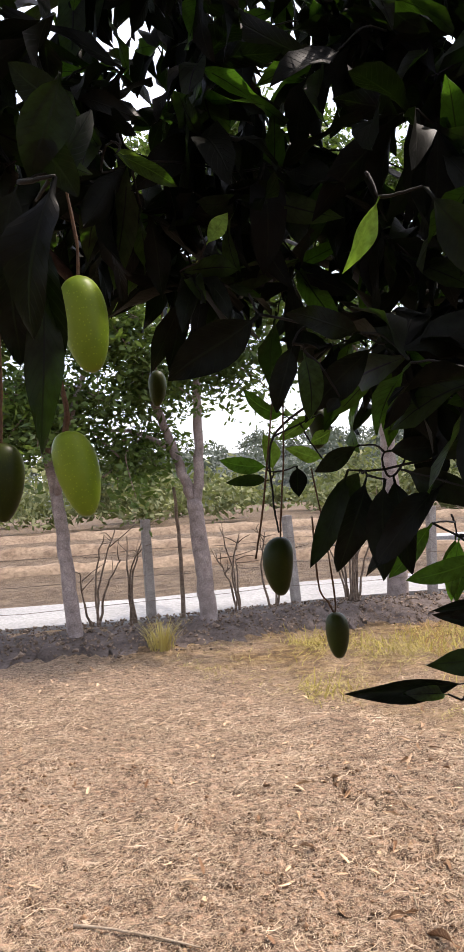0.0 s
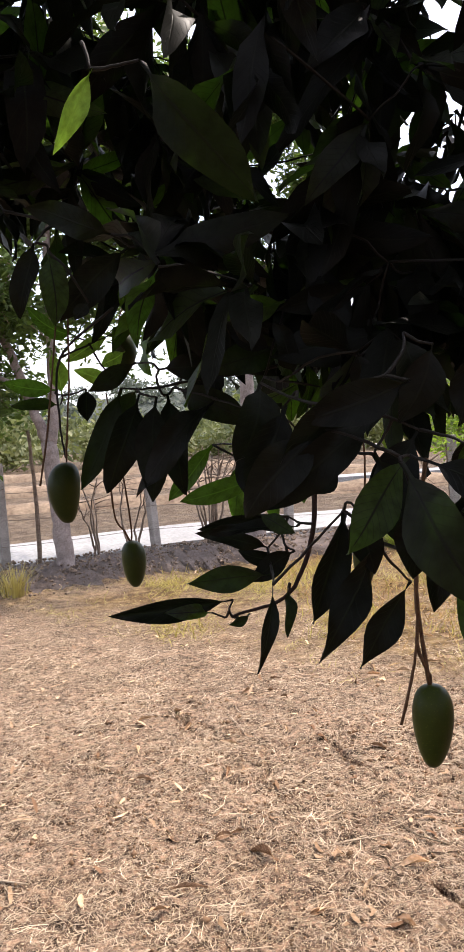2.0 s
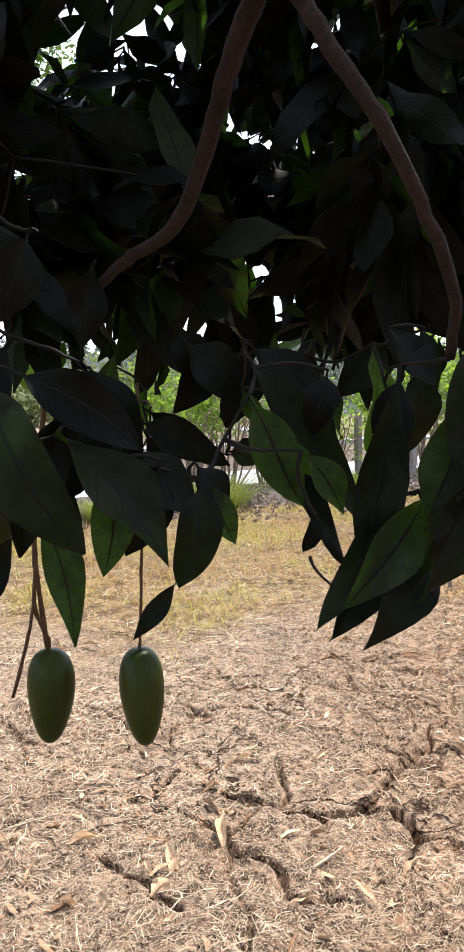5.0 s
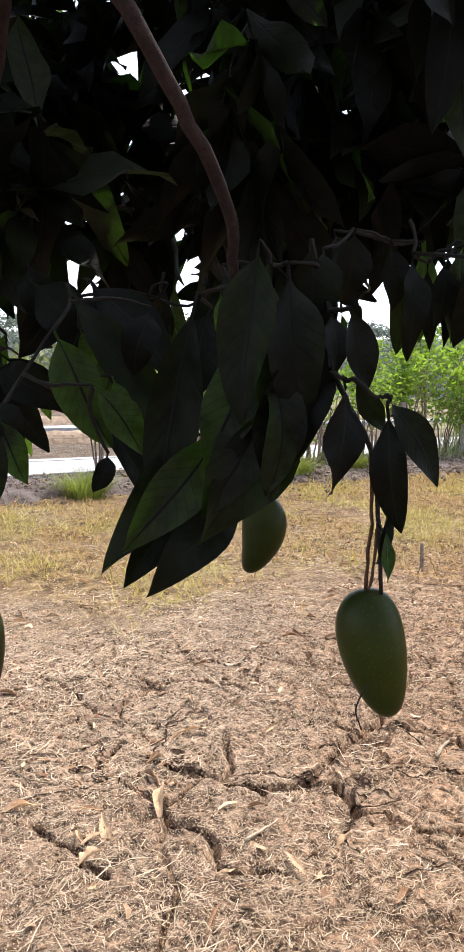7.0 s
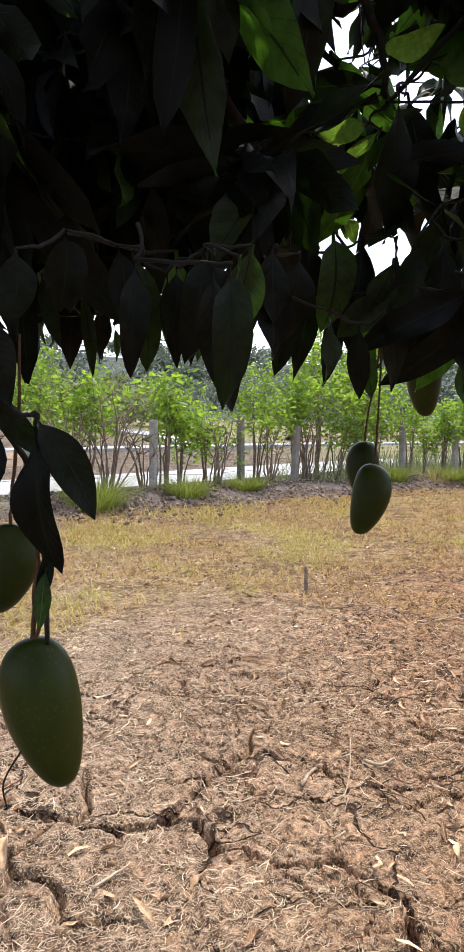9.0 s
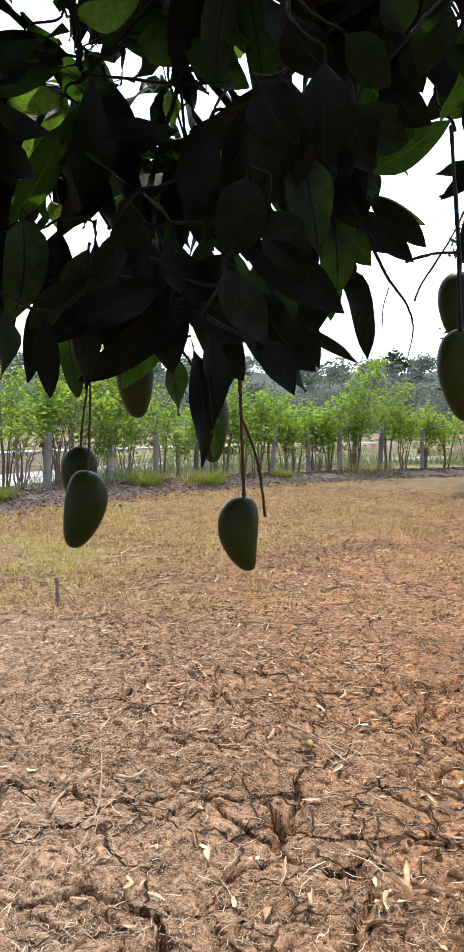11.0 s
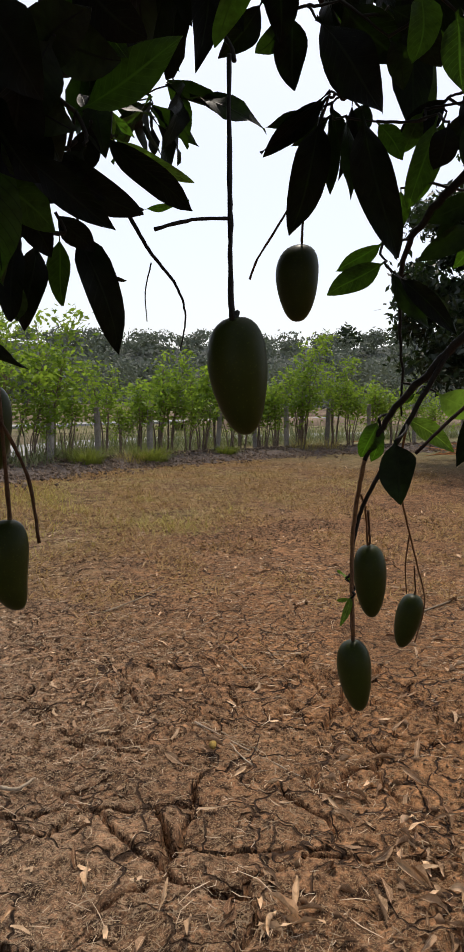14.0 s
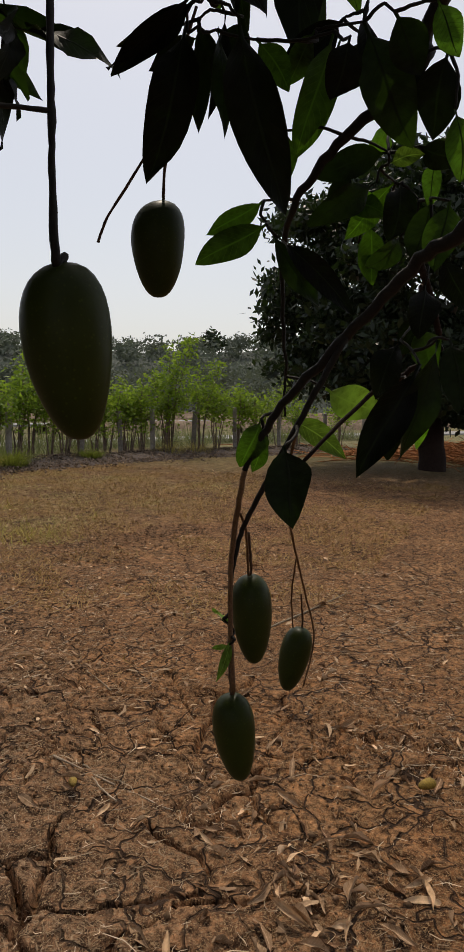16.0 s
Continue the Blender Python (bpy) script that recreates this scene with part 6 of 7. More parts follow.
leaf_at((1.945, 0.377, 1.138), (1.957, 0.404, 1.150), 0.009, 7, "young")
leaf_at((1.942, 0.375, 1.126), (1.922, 0.382, 1.081), 0.015, 0, "young")
leaf_at((1.939, 0.376, 1.118), (1.937, 0.396, 1.112), 0.009, 1, "young")
# more leaves packed into the dark whorls
leaf_at((0.406, 0.790, 1.448), (0.343, 0.799, 1.348), 0.073, 2)
leaf_at((0.458, 0.774, 1.428), (0.501, 0.731, 1.326), 0.073, 3)
leaf_at((0.471, 0.758, 1.415), (0.419, 0.748, 1.301), 0.072, 4)
leaf_at((0.357, 0.792, 1.426), (0.394, 0.765, 1.324), 0.072, 5)
leaf_at((0.480, 0.740, 1.356), (0.540, 0.706, 1.297), 0.065, 6)
leaf_at((0.378, 0.765, 1.372), (0.441, 0.742, 1.282), 0.064, 7)
leaf_at((0.507, 0.716, 1.345), (0.486, 0.730, 1.262), 0.058, 0)
leaf_at((0.542, 0.721, 1.342), (0.570, 0.713, 1.293), 0.048, 1)
leaf_at((0.352, 0.842, 1.369), (0.361, 0.840, 1.291), 0.057, 2)
leaf_at((0.336, 0.847, 1.420), (0.292, 0.855, 1.384), 0.064, 3)
leaf_at((0.256, 0.853, 1.508), (0.222, 0.847, 1.425), 0.070, 4)
leaf_at((0.276, 0.833, 1.482), (0.235, 0.827, 1.377), 0.068, 5)
leaf_at((0.244, 0.907, 1.462), (0.250, 0.890, 1.359), 0.061, 6)
leaf_at((0.388, 0.776, 1.546), (0.406, 0.783, 1.477), 0.066, 7)
leaf_at((0.416, 0.769, 1.534), (0.385, 0.779, 1.454), 0.066, 0)
leaf_at((0.695, 0.869, 1.450), (0.661, 0.871, 1.364), 0.068, 1)
leaf_at((0.702, 0.805, 1.406), (0.674, 0.825, 1.337), 0.065, 2)
leaf_at((0.675, 0.939, 1.454), (0.635, 0.948, 1.377), 0.064, 3)
leaf_at((0.641, 0.955, 1.486), (0.672, 0.951, 1.407), 0.064, 4)
leaf_at((0.354, 1.127, 1.642), (0.257, 1.160, 1.622), 0.061, 5, "thin")
leaf_at((0.360, 1.136, 1.586), (0.228, 1.133, 1.537), 0.070, 6)
leaf_at((0.519, 0.893, 1.539), (0.496, 0.899, 1.449), 0.057, 7)
leaf_at((0.675, 0.861, 1.462), (0.758, 0.793, 1.356), 0.075, 0)
leaf_at((0.639, 0.937, 1.466), (0.714, 0.898, 1.396), 0.079, 1)
leaf_at((0.771, 0.857, 1.465), (0.747, 0.871, 1.381), 0.065, 2)
leaf_at((0.835, 0.805, 1.464), (0.792, 0.837, 1.395), 0.065, 3)
leaf_at((0.792, 0.711, 1.432), (0.782, 0.741, 1.332), 0.070, 4)
leaf_at((0.768, 0.729, 1.468), (0.793, 0.685, 1.407), 0.064, 5)
leaf_at((0.642, 1.050, 1.412), (0.611, 1.061, 1.333), 0.056, 6, "thin")
leaf_at((0.599, 1.066, 1.443), (0.578, 1.082, 1.365), 0.056, 7)
leaf_at((0.794, 0.705, 1.468), (0.785, 0.703, 1.425), 0.051, 0)
leaf_at((0.540, 1.190, 1.463), (0.529, 1.216, 1.414), 0.044, 1, "young")
leaf_at((0.579, 1.177, 1.481), (0.543, 1.174, 1.430), 0.044, 2, "thin")
leaf_at((0.855, 0.642, 1.498), (0.865, 0.661, 1.434), 0.050, 3)
leaf_at((0.951, 0.698, 1.504), (0.979, 0.714, 1.390), 0.045, 4)
leaf_at((1.010, 0.713, 1.514), (1.012, 0.713, 1.402), 0.047, 5, "thin")
leaf_at((1.005, 0.652, 1.504), (1.004, 0.655, 1.399), 0.051, 6)
leaf_at((0.906, 0.505, 1.459), (0.927, 0.512, 1.353), 0.045, 7)
leaf_at((0.805, 0.620, 1.473), (0.803, 0.617, 1.414), 0.047, 0)
leaf_at((0.696, 0.735, 1.425), (0.681, 0.737, 1.361), 0.050, 1)
leaf_at((0.710, 0.644, 1.418), (0.683, 0.650, 1.341), 0.059, 2)
leaf_at((0.701, 0.841, 1.400), (0.705, 0.852, 1.339), 0.038, 3, "thin")
leaf_at((0.956, 0.586, 1.492), (0.952, 0.606, 1.393), 0.045, 4)
leaf_at((1.001, 0.579, 1.499), (0.998, 0.600, 1.415), 0.056, 5)
leaf_at((0.969, 0.556, 1.481), (0.980, 0.586, 1.353), 0.043, 6)
leaf_at((1.057, 0.613, 1.504), (1.052, 0.615, 1.404), 0.050, 7)
leaf_at((0.954, 0.626, 1.479), (0.951, 0.628, 1.412), 0.041, 0)
leaf_at((1.108, 0.634, 1.516), (1.119, 0.664, 1.429), 0.054, 1)
leaf_at((1.279, 0.614, 1.497), (1.274, 0.635, 1.413), 0.068, 2)
leaf_at((1.300, 0.590, 1.491), (1.331, 0.578, 1.401), 0.068, 3)
leaf_at((1.273, 0.448, 1.500), (1.287, 0.422, 1.428), 0.066, 4)
leaf_at((1.304, 0.488, 1.516), (1.310, 0.533, 1.462), 0.070, 5)
leaf_at((1.288, 0.668, 1.539), (1.280, 0.698, 1.472), 0.072, 6)
leaf_at((1.281, 0.741, 1.562), (1.264, 0.753, 1.475), 0.068, 7)
leaf_at((1.240, 0.426, 1.424), (1.259, 0.391, 1.376), 0.039, 0)
leaf_at((1.229, 0.423, 1.634), (1.252, 0.390, 1.577), 0.063, 1)
leaf_at((1.250, 0.400, 1.628), (1.247, 0.440, 1.557), 0.063, 2)
leaf_at((1.324, 0.398, 1.642), (1.367, 0.374, 1.588), 0.063, 3)
leaf_at((1.229, 0.425, 1.561), (1.243, 0.457, 1.490), 0.061, 4)
leaf_at((1.294, 0.390, 1.602), (1.294, 0.409, 1.540), 0.060, 5)
leaf_at((1.333, 0.397, 1.706), (1.389, 0.368, 1.674), 0.066, 6)
leaf_at((1.261, 0.413, 1.694), (1.298, 0.392, 1.643), 0.067, 7)
leaf_at((1.443, 0.339, 1.795), (1.444, 0.365, 1.750), 0.075, 0)
leaf_at((1.523, 0.319, 1.773), (1.545, 0.348, 1.736), 0.065, 1)
leaf_at((1.546, 0.249, 1.774), (1.578, 0.243, 1.718), 0.072, 2)
leaf_at((1.550, 0.201, 1.790), (1.589, 0.214, 1.729), 0.079, 3)
leaf_at((1.672, 0.226, 1.754), (1.687, 0.235, 1.697), 0.048, 4, "thin")
leaf_at((1.685, 0.196, 1.733), (1.691, 0.185, 1.664), 0.048, 5, "thin")
leaf_at((1.377, 0.413, 1.613), (1.426, 0.414, 1.569), 0.064, 6)
leaf_at((1.387, 0.389, 1.637), (1.371, 0.413, 1.579), 0.064, 7)
leaf_at((1.390, 0.410, 1.593), (1.389, 0.422, 1.531), 0.059, 0)
leaf_at((1.447, 0.415, 1.584), (1.449, 0.449, 1.547), 0.053, 1)
leaf_at((1.469, 0.468, 1.544), (1.506, 0.461, 1.514), 0.034, 2)
leaf_at((1.484, 0.442, 1.638), (1.493, 0.429, 1.589), 0.034, 3)
leaf_at((1.423, 0.471, 1.492), (1.439, 0.482, 1.450), 0.032, 4)
leaf_at((2.030, 0.268, 1.774), (2.036, 0.300, 1.718), 0.061, 5)
leaf_at((1.995, 0.211, 1.751), (2.019, 0.242, 1.680), 0.065, 6)
leaf_at((1.986, 0.180, 1.731), (2.008, 0.202, 1.655), 0.063, 7)
leaf_at((1.978, 0.171, 1.671), (2.005, 0.161, 1.609), 0.061, 0)
leaf_at((2.111, 0.259, 1.713), (2.119, 0.287, 1.670), 0.048, 1, "thin")
leaf_at((2.085, 0.198, 1.659), (2.097, 0.210, 1.610), 0.053, 2)
leaf_at((2.121, 0.302, 1.657), (2.121, 0.331, 1.624), 0.040, 3)
leaf_at((2.149, 0.245, 1.589), (2.134, 0.285, 1.551), 0.048, 4)
leaf_at((2.051, 0.179, 1.603), (2.056, 0.189, 1.528), 0.057, 5)
leaf_at((2.189, 0.306, 1.592), (2.210, 0.269, 1.564), 0.050, 6, "thin")
leaf_at((2.120, 0.207, 1.490), (2.109, 0.239, 1.446), 0.061, 7)
leaf_at((2.056, 0.172, 1.456), (2.042, 0.151, 1.377), 0.056, 0)
leaf_at((2.122, 0.232, 1.403), (2.117, 0.242, 1.315), 0.053, 1)
leaf_at((2.176, 0.209, 1.397), (2.179, 0.222, 1.327), 0.032, 2, "thin")
leaf_at((1.958, 0.407, 1.786), (1.989, 0.435, 1.690), 0.030, 3)
leaf_at((1.967, 0.439, 1.789), (2.008, 0.455, 1.718), 0.038, 4)
leaf_at((1.984, 0.396, 1.791), (1.989, 0.414, 1.733), 0.045, 5)
leaf_at((1.970, 0.461, 1.787), (1.958, 0.536, 1.767), 0.031, 6)
leaf_at((1.974, 0.441, 1.774), (1.952, 0.495, 1.740), 0.038, 7)
leaf_at((-0.203, 0.574, 1.719), (-0.201, 0.605, 1.599), 0.054, 0)
leaf_at((-0.181, 0.547, 1.743), (-0.204, 0.559, 1.628), 0.053, 1)
leaf_at((-0.208, 0.577, 1.809), (-0.180, 0.598, 1.745), 0.058, 2)
leaf_at((-0.178, 0.571, 1.831), (-0.206, 0.591, 1.758), 0.058, 3)
leaf_at((1.249, 0.729, 1.574), (1.244, 0.741, 1.452), 0.068, 4)
leaf_at((1.310, 0.738, 1.578), (1.310, 0.749, 1.428), 0.064, 5)
leaf_at((1.336, 0.711, 1.578), (1.358, 0.746, 1.414), 0.072, 6)
leaf_at((1.319, 0.657, 1.567), (1.317, 0.668, 1.425), 0.068, 7)
leaf_at((1.337, 0.635, 1.567), (1.348, 0.646, 1.419), 0.068, 0)
leaf_at((1.320, 0.578, 1.555), (1.333, 0.590, 1.423), 0.065, 1)
leaf_at((1.339, 0.552, 1.554), (1.349, 0.560, 1.409), 0.065, 2)
leaf_at((1.341, 0.518, 1.537), (1.358, 0.527, 1.409), 0.063, 3)
leaf_at((1.261, 0.786, 1.577), (1.268, 0.826, 1.460), 0.064, 4)
leaf_at((1.366, 0.619, 1.498), (1.349, 0.675, 1.382), 0.061, 5, "thin")
leaf_at((1.410, 0.562, 1.469), (1.418, 0.596, 1.361), 0.045, 6)
leaf_at((1.154, 0.748, 1.554), (1.177, 0.763, 1.448), 0.057, 7)
leaf_at((1.140, 0.762, 1.540), (1.142, 0.773, 1.418), 0.050, 0)
leaf_at((1.276, 0.383, 1.664), (1.310, 0.396, 1.563), 0.059, 1)
leaf_at((1.316, 0.383, 1.642), (1.329, 0.418, 1.528), 0.061, 2)
leaf_at((1.285, 0.414, 1.594), (1.306, 0.392, 1.500), 0.059, 3)
leaf_at((1.347, 0.414, 1.574), (1.355, 0.406, 1.464), 0.053, 4)
leaf_at((1.353, 0.388, 1.610), (1.378, 0.419, 1.537), 0.053, 5)
leaf_at((1.246, 0.400, 1.639), (1.286, 0.415, 1.560), 0.057, 6)
leaf_at((1.304, 0.414, 1.541), (1.301, 0.430, 1.460), 0.054, 7)
leaf_at((1.525, 0.373, 1.777), (1.557, 0.342, 1.733), 0.061, 0)
leaf_at((1.589, 0.357, 1.789), (1.615, 0.403, 1.718), 0.040, 1, "thin")
leaf_at((1.643, 0.346, 1.810), (1.669, 0.370, 1.737), 0.053, 2)
leaf_at((1.485, 0.390, 1.764), (1.500, 0.378, 1.707), 0.059, 3)
leaf_at((1.575, 0.365, 1.808), (1.619, 0.321, 1.746), 0.065, 4)


def low_edge(x, y):
    """The least height of twig ends above the ground, along the tree's hanging skirt."""
    z = float(np.interp(x, (-1.0, -0.2, 0.0, 0.2, 0.4, 0.8, 0.95, 1.3, 1.7, 2.4), (1.95, 1.85, 1.72, 1.57, 1.51, 1.50, 1.54, 1.60, 1.72, 1.95)))
    return z + 0.10 * max(0.0, y - 0.7)


SUNWARD = np.array((0.45, 0.215, 0.866))


def in_shaft(p):
    """Openings through which the sun reaches some of the fruit."""
    for c, r in (((-0.22, 0.80, 1.61), 0.28), ((0.56, 0.94, 1.06), 0.12), ((1.36, 0.66, 1.78), 0.17)):
        d = np.asarray(p) - c
        if 0 < d @ SUNWARD and np.linalg.norm(d - (d @ SUNWARD) * SUNWARD) < r:
            return True
    return False


spots = []
while len(spots) < 860:
    x, y = R.uniform(-1.1, 2.5), R.uniform(0.45, 2.3)
    z = low_edge(x, y) + R.random() ** 1.2 * 1.5
    if y > 1.25 + 0.25 * z:
        continue
    if x > 0.9 + 1.45 * y or x > 1.15 + 1.2 * y:
        if z < 1.85:
            continue
    if x > 1.7 and (y < 0.75 and z < 2.05):
        continue
    if x < -0.55 - 0.45 * R.random() ** 2 + 0.25 * math.sin(5 * z) or y > 1.0 + 1.3 * R.random() ** 0.5:
        continue
    if x < 0.15 and R.random() < 0.25:
        continue
    if 0.3 < x < 1.0 and z > 1.75 and R.random() < 0.2:
        continue
    if x - 0.65 > 0.75 * (y - 0.04) and R.random() < 0.8:
        continue
    if 0.12 < x < 0.95 and y < 0.95 and z > 1.46:
        continue
    if y < 0.72 or in_shaft((x, y, z)):
        continue
    if y < 0.6 and z < 1.75 and x < 0.4:
        continue
    spots.append((x, y, z))


def grown(spots):
    """The twig ends in the order in which they grow, out from the limbs."""
    nodes = np.array(NODES)
    return sorted(spots, key=lambda p: float(np.min(np.linalg.norm(nodes - p, axis=1))))


for spot in grown(spots):
    sprig(spot, (R.normal(0, 0.8), R.normal(0, 0.8), -0.4 + R.normal(0, 0.6)), int(R.integers(6, 12)), R.uniform(0.65, 1.1), 0.95, 0.28)
# thicker parts of the skirt
for count, lo, hi in [(11, (1.32, 0.56, 1.62), (1.60, 0.8, 2.05)), (14, (1.85, 0.15, 1.92), (2.3, 0.55, 2.35)), (9, (-0.45, 0.62, 1.85), (-0.12, 1.0, 2.15)), (7, (0.15, 1.0, 1.7), (0.55, 1.4, 2.3)), (18, (0.85, 0.85, 1.53), (1.15, 1.2, 1.75)), (18, (0.75, 0.98, 1.53), (1.1, 1.6, 1.75)), (10, (0.45, 0.95, 1.5), (0.8, 1.3, 1.8)), (6, (1.2, 0.5, 1.95), (1.75, 0.9, 2.3)),
                      (20, (0.75, 0.95, 1.55), (1.25, 1.5, 2.2)), (10, (0.82, 0.62, 1.58), (1.15, 0.9, 1.95))]:
    for i in range(count):
        spot = [R.uniform(a, b) for a, b in zip(lo, hi)]
        if in_shaft(spot):
            continue
        sprig(spot, (R.normal(0, 0.7), R.normal(0, 0.7), -0.6 + R.normal(0, 0.4)), int(R.integers(7, 11)), R.uniform(0.8, 1.05), 0.9, 0.35)
# leaves over the last stretch of the walk
Q = np.random.default_rng(77)
for i in range(22):
    sprig((Q.uniform(1.42, 1.98), Q.uniform(0.42, 0.8), Q.uniform(1.97, 2.22)), (Q.normal(0, 0.8), Q.normal(0, 0.8), -0.5 + Q.normal(0, 0.5)), int(Q.integers(7, 11)), Q.uniform(0.8, 1.05), 0.95, 0.3, rng=Q)
for count, lo, hi in [(5, (1.30, 0.48, 1.80), (1.5, 0.75, 1.98)), (22, (-0.12, 1.0, 1.88), (0.3, 1.6, 2.35)), (9, (1.5, 0.42, 1.87), (1.78, 0.62, 1.98)), (16, (1.22, 0.9, 1.62), (1.62, 1.2, 1.92))]:
    for i in range(count):
        sprig([Q.uniform(a, b) for a, b in zip(lo, hi)], (Q.normal(0, 0.8), Q.normal(0, 0.8), -0.5 + Q.normal(0, 0.5)), int(Q.integers(7, 11)), Q.uniform(0.75, 1.0), 0.95, 0.3, rng=Q)
# the rest of the crown, over and behind the walk, unseen and added for its shade
spots = []
while len(spots) < 900:
    x, y, z = R.uniform(-4.0, 2.6), R.uniform(-5.2, 0.6), R.uniform(1.5, 4.6)
    r = math.hypot(x + 0.7, (y + 2.1) * 0.95)
    if r > 3.4 or (y > -0.7 and z < 2.25) or (r < 1.2 and z < 2.6) or z > 4.8 - 0.35 * r:
        continue
    if x > 1.2 and y > -0.6 and z < 2.6:
        continue
    if in_shaft((x, y, z)) or min(1.0, 0.25 + max(0.0, r - 1.4) * 0.5) < R.random() and z < 3.0:
        continue
    spots.append((x, y, z))
for spot in grown(spots):
    sprig(spot, (R.normal(0, 0.7), R.normal(0, 0.7), -0.2 + R.normal(0, 0.5)), 10, 1.25, 0.95, 0.3)
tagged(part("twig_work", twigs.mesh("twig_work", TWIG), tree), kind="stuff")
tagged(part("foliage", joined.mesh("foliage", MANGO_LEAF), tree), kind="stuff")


# ---------------------------------------------------------------- mangoes
def mango_shape(length, width, bend_by, beak, taper=0.38, rings=18, sides=20):
    """A plump fruit hanging from the origin downwards, fuller on one side, with a small nose."""
    v, f = [(0, 0, 0)], []
    for i in range(1, rings):
        u = i / rings
        z = -length * (0.5 - 0.5 * math.cos(math.pi * u))
        w = -z / length
        r = width * 0.5 * (math.sin(math.pi * u) ** 0.82) * (0.94 + taper * (0.5 - w))
        off = bend_by * width * math.sin(math.pi * w) - beak * width * max(0.0, w - 0.6) ** 1.4 * 2.2
        for j in range(sides):
            a = j * 2 * math.pi / sides
            v.append((off + r * math.cos(a), 0.88 * r * math.sin(a), z + 0.04 * length * math.cos(a) * math.sin(math.pi * w)))
    v.append((-beak * width * 0.6, 0, -length))
    for j in range(sides):
        q = (j + 1) % sides
        f.append((0, 1 + q, 1 + j))
        for i in range(rings - 2):
            f.append((1 + i * sides + j, 1 + i * sides + q, 1 + (i + 1) * sides + q, 1 + (i + 1) * sides + j))
        f.append((len(v) - 1, 1 + (rings - 2) * sides + j, 1 + (rings - 2) * sides + q))
    return v, f


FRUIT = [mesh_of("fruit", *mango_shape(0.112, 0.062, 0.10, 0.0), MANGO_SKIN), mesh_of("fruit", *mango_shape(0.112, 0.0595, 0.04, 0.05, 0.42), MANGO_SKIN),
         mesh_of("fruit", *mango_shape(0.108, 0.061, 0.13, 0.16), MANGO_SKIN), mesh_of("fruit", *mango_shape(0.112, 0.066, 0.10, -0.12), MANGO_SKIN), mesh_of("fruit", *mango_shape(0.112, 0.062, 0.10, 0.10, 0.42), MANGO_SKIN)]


SUNLIT_FRUIT = mesh_of("fruit", *mango_shape(0.112, 0.066, 0.10, -0.05), SUNLIT_SKIN)


def mango(centre, kind, size, turn, lean, stalk, label="unripe green mango hanging from a brown stalk", wood=None):
    """centre: the middle of the fruit; stalk: points from above down to the fruit, as offsets from its top."""
    c = np.asarray(centre, dtype=float)
    length = 0.112 * size
    tip = Vector((lean[0], lean[1], -1.0)).normalized()
    m = Vector((0, 0, -1)).rotation_difference(tip).to_matrix().to_4x4() @ pose(0, 0, 0, 0, 0, turn)
    top = c - np.array(m.to_3x3() @ Vector((0, 0, -length / 2)))
    t = thing("mango", top, label, "mango", "mangoes hanging from the tree")
    part("fruit", FRUIT[kind] if kind >= 0 else SUNLIT_FRUIT, t, m=m @ Matrix.Diagonal((size, size, size, 1)))
    for pts, r, *free in stalk:
        v, f = rod([*pts] if free else [*pts, (0, 0, -0.004)], r, r * 1.15, 6, 6, 0.0003, R, 0.35)
        part("stalk", Shape_of(v, f, "stalk", wood or STALK), t)
    return t


def hang(up, dx=0.0, dy=0.0, r=0.0016):
    return [([(dx, dy, up), (dx * 0.5 + 0.004, dy * 0.5, up * 0.55), (0.002, 0, 0.03)], r)]


mango((0.118, 1.593, 1.203), 3, 0.86, 60, (0.03, 0.0), hang(0.30, -0.03, 0.0) + [([(-0.035, 0.0, 0.2), (-0.03, 0, 0.06), (-0.012, 0, 0.02)], 0.0018)])
mango((0.005, 1.465, 1.365), 0, 1.0, 200, (-0.05, 0), hang(0.26, 0.02, 0.0) + [([(0.0, 0, 0.26), (-0.03, 0.0, 0.06), (-0.05, 0, -0.04)], 0.0016, 1)])
mango((0.129, 1.823, 1.651), 2, 0.92, 10, (0.1, 0.0), hang(0.15, 0.03, 0.05))
mango((-0.261, 1.944, 1.788), 1, 0.82, 30, (0, 0), hang(0.2, 0.03, 0.0))
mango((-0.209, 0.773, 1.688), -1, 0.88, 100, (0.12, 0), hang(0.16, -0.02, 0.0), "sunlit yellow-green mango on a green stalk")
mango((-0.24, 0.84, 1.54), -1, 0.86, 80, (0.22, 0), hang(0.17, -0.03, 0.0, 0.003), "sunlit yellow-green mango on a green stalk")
mango((-0.330, 0.866, 1.536), 1, 0.8, 20, (0, 0), hang(0.2, 0.0, 0.0))
mango((0.487, 0.984, 1.054), 1, 1.0, 20, (0.02, 0), [([(-0.012, 0, 0.10), (-0.014, 0, 0.05), (0.0, 0, 0.012)], 0.0022), ([(-0.012, 0, 0.10), (-0.02, 0, 0.03), (-0.042, 0.0, -0.05)], 0.0018, 1), ([(0.0, -0.02, 0.3), (-0.01, 0, 0.18), (-0.012, 0, 0.10)], 0.0025)])
mango((0.577, 0.923, 1.056), 1, 1.03, 70, (0.05, -0.02), hang(0.3, -0.02, -0.05))
mango((0.78, 0.504, 1.154), 1, 0.90, 144, (0.15, -0.14), hang(0.1, 0.0, 0.0, 0.0013) + [([(0.006, 0, 0.1), (0.006, -0.004, 0.06), (0.004, -0.003, 0.01)], 0.0011)])
mango((0.878, 0.828, 1.178), 2, 0.9, -36, (-0.05, 0.05), hang(0.2, 0.01, 0.0))
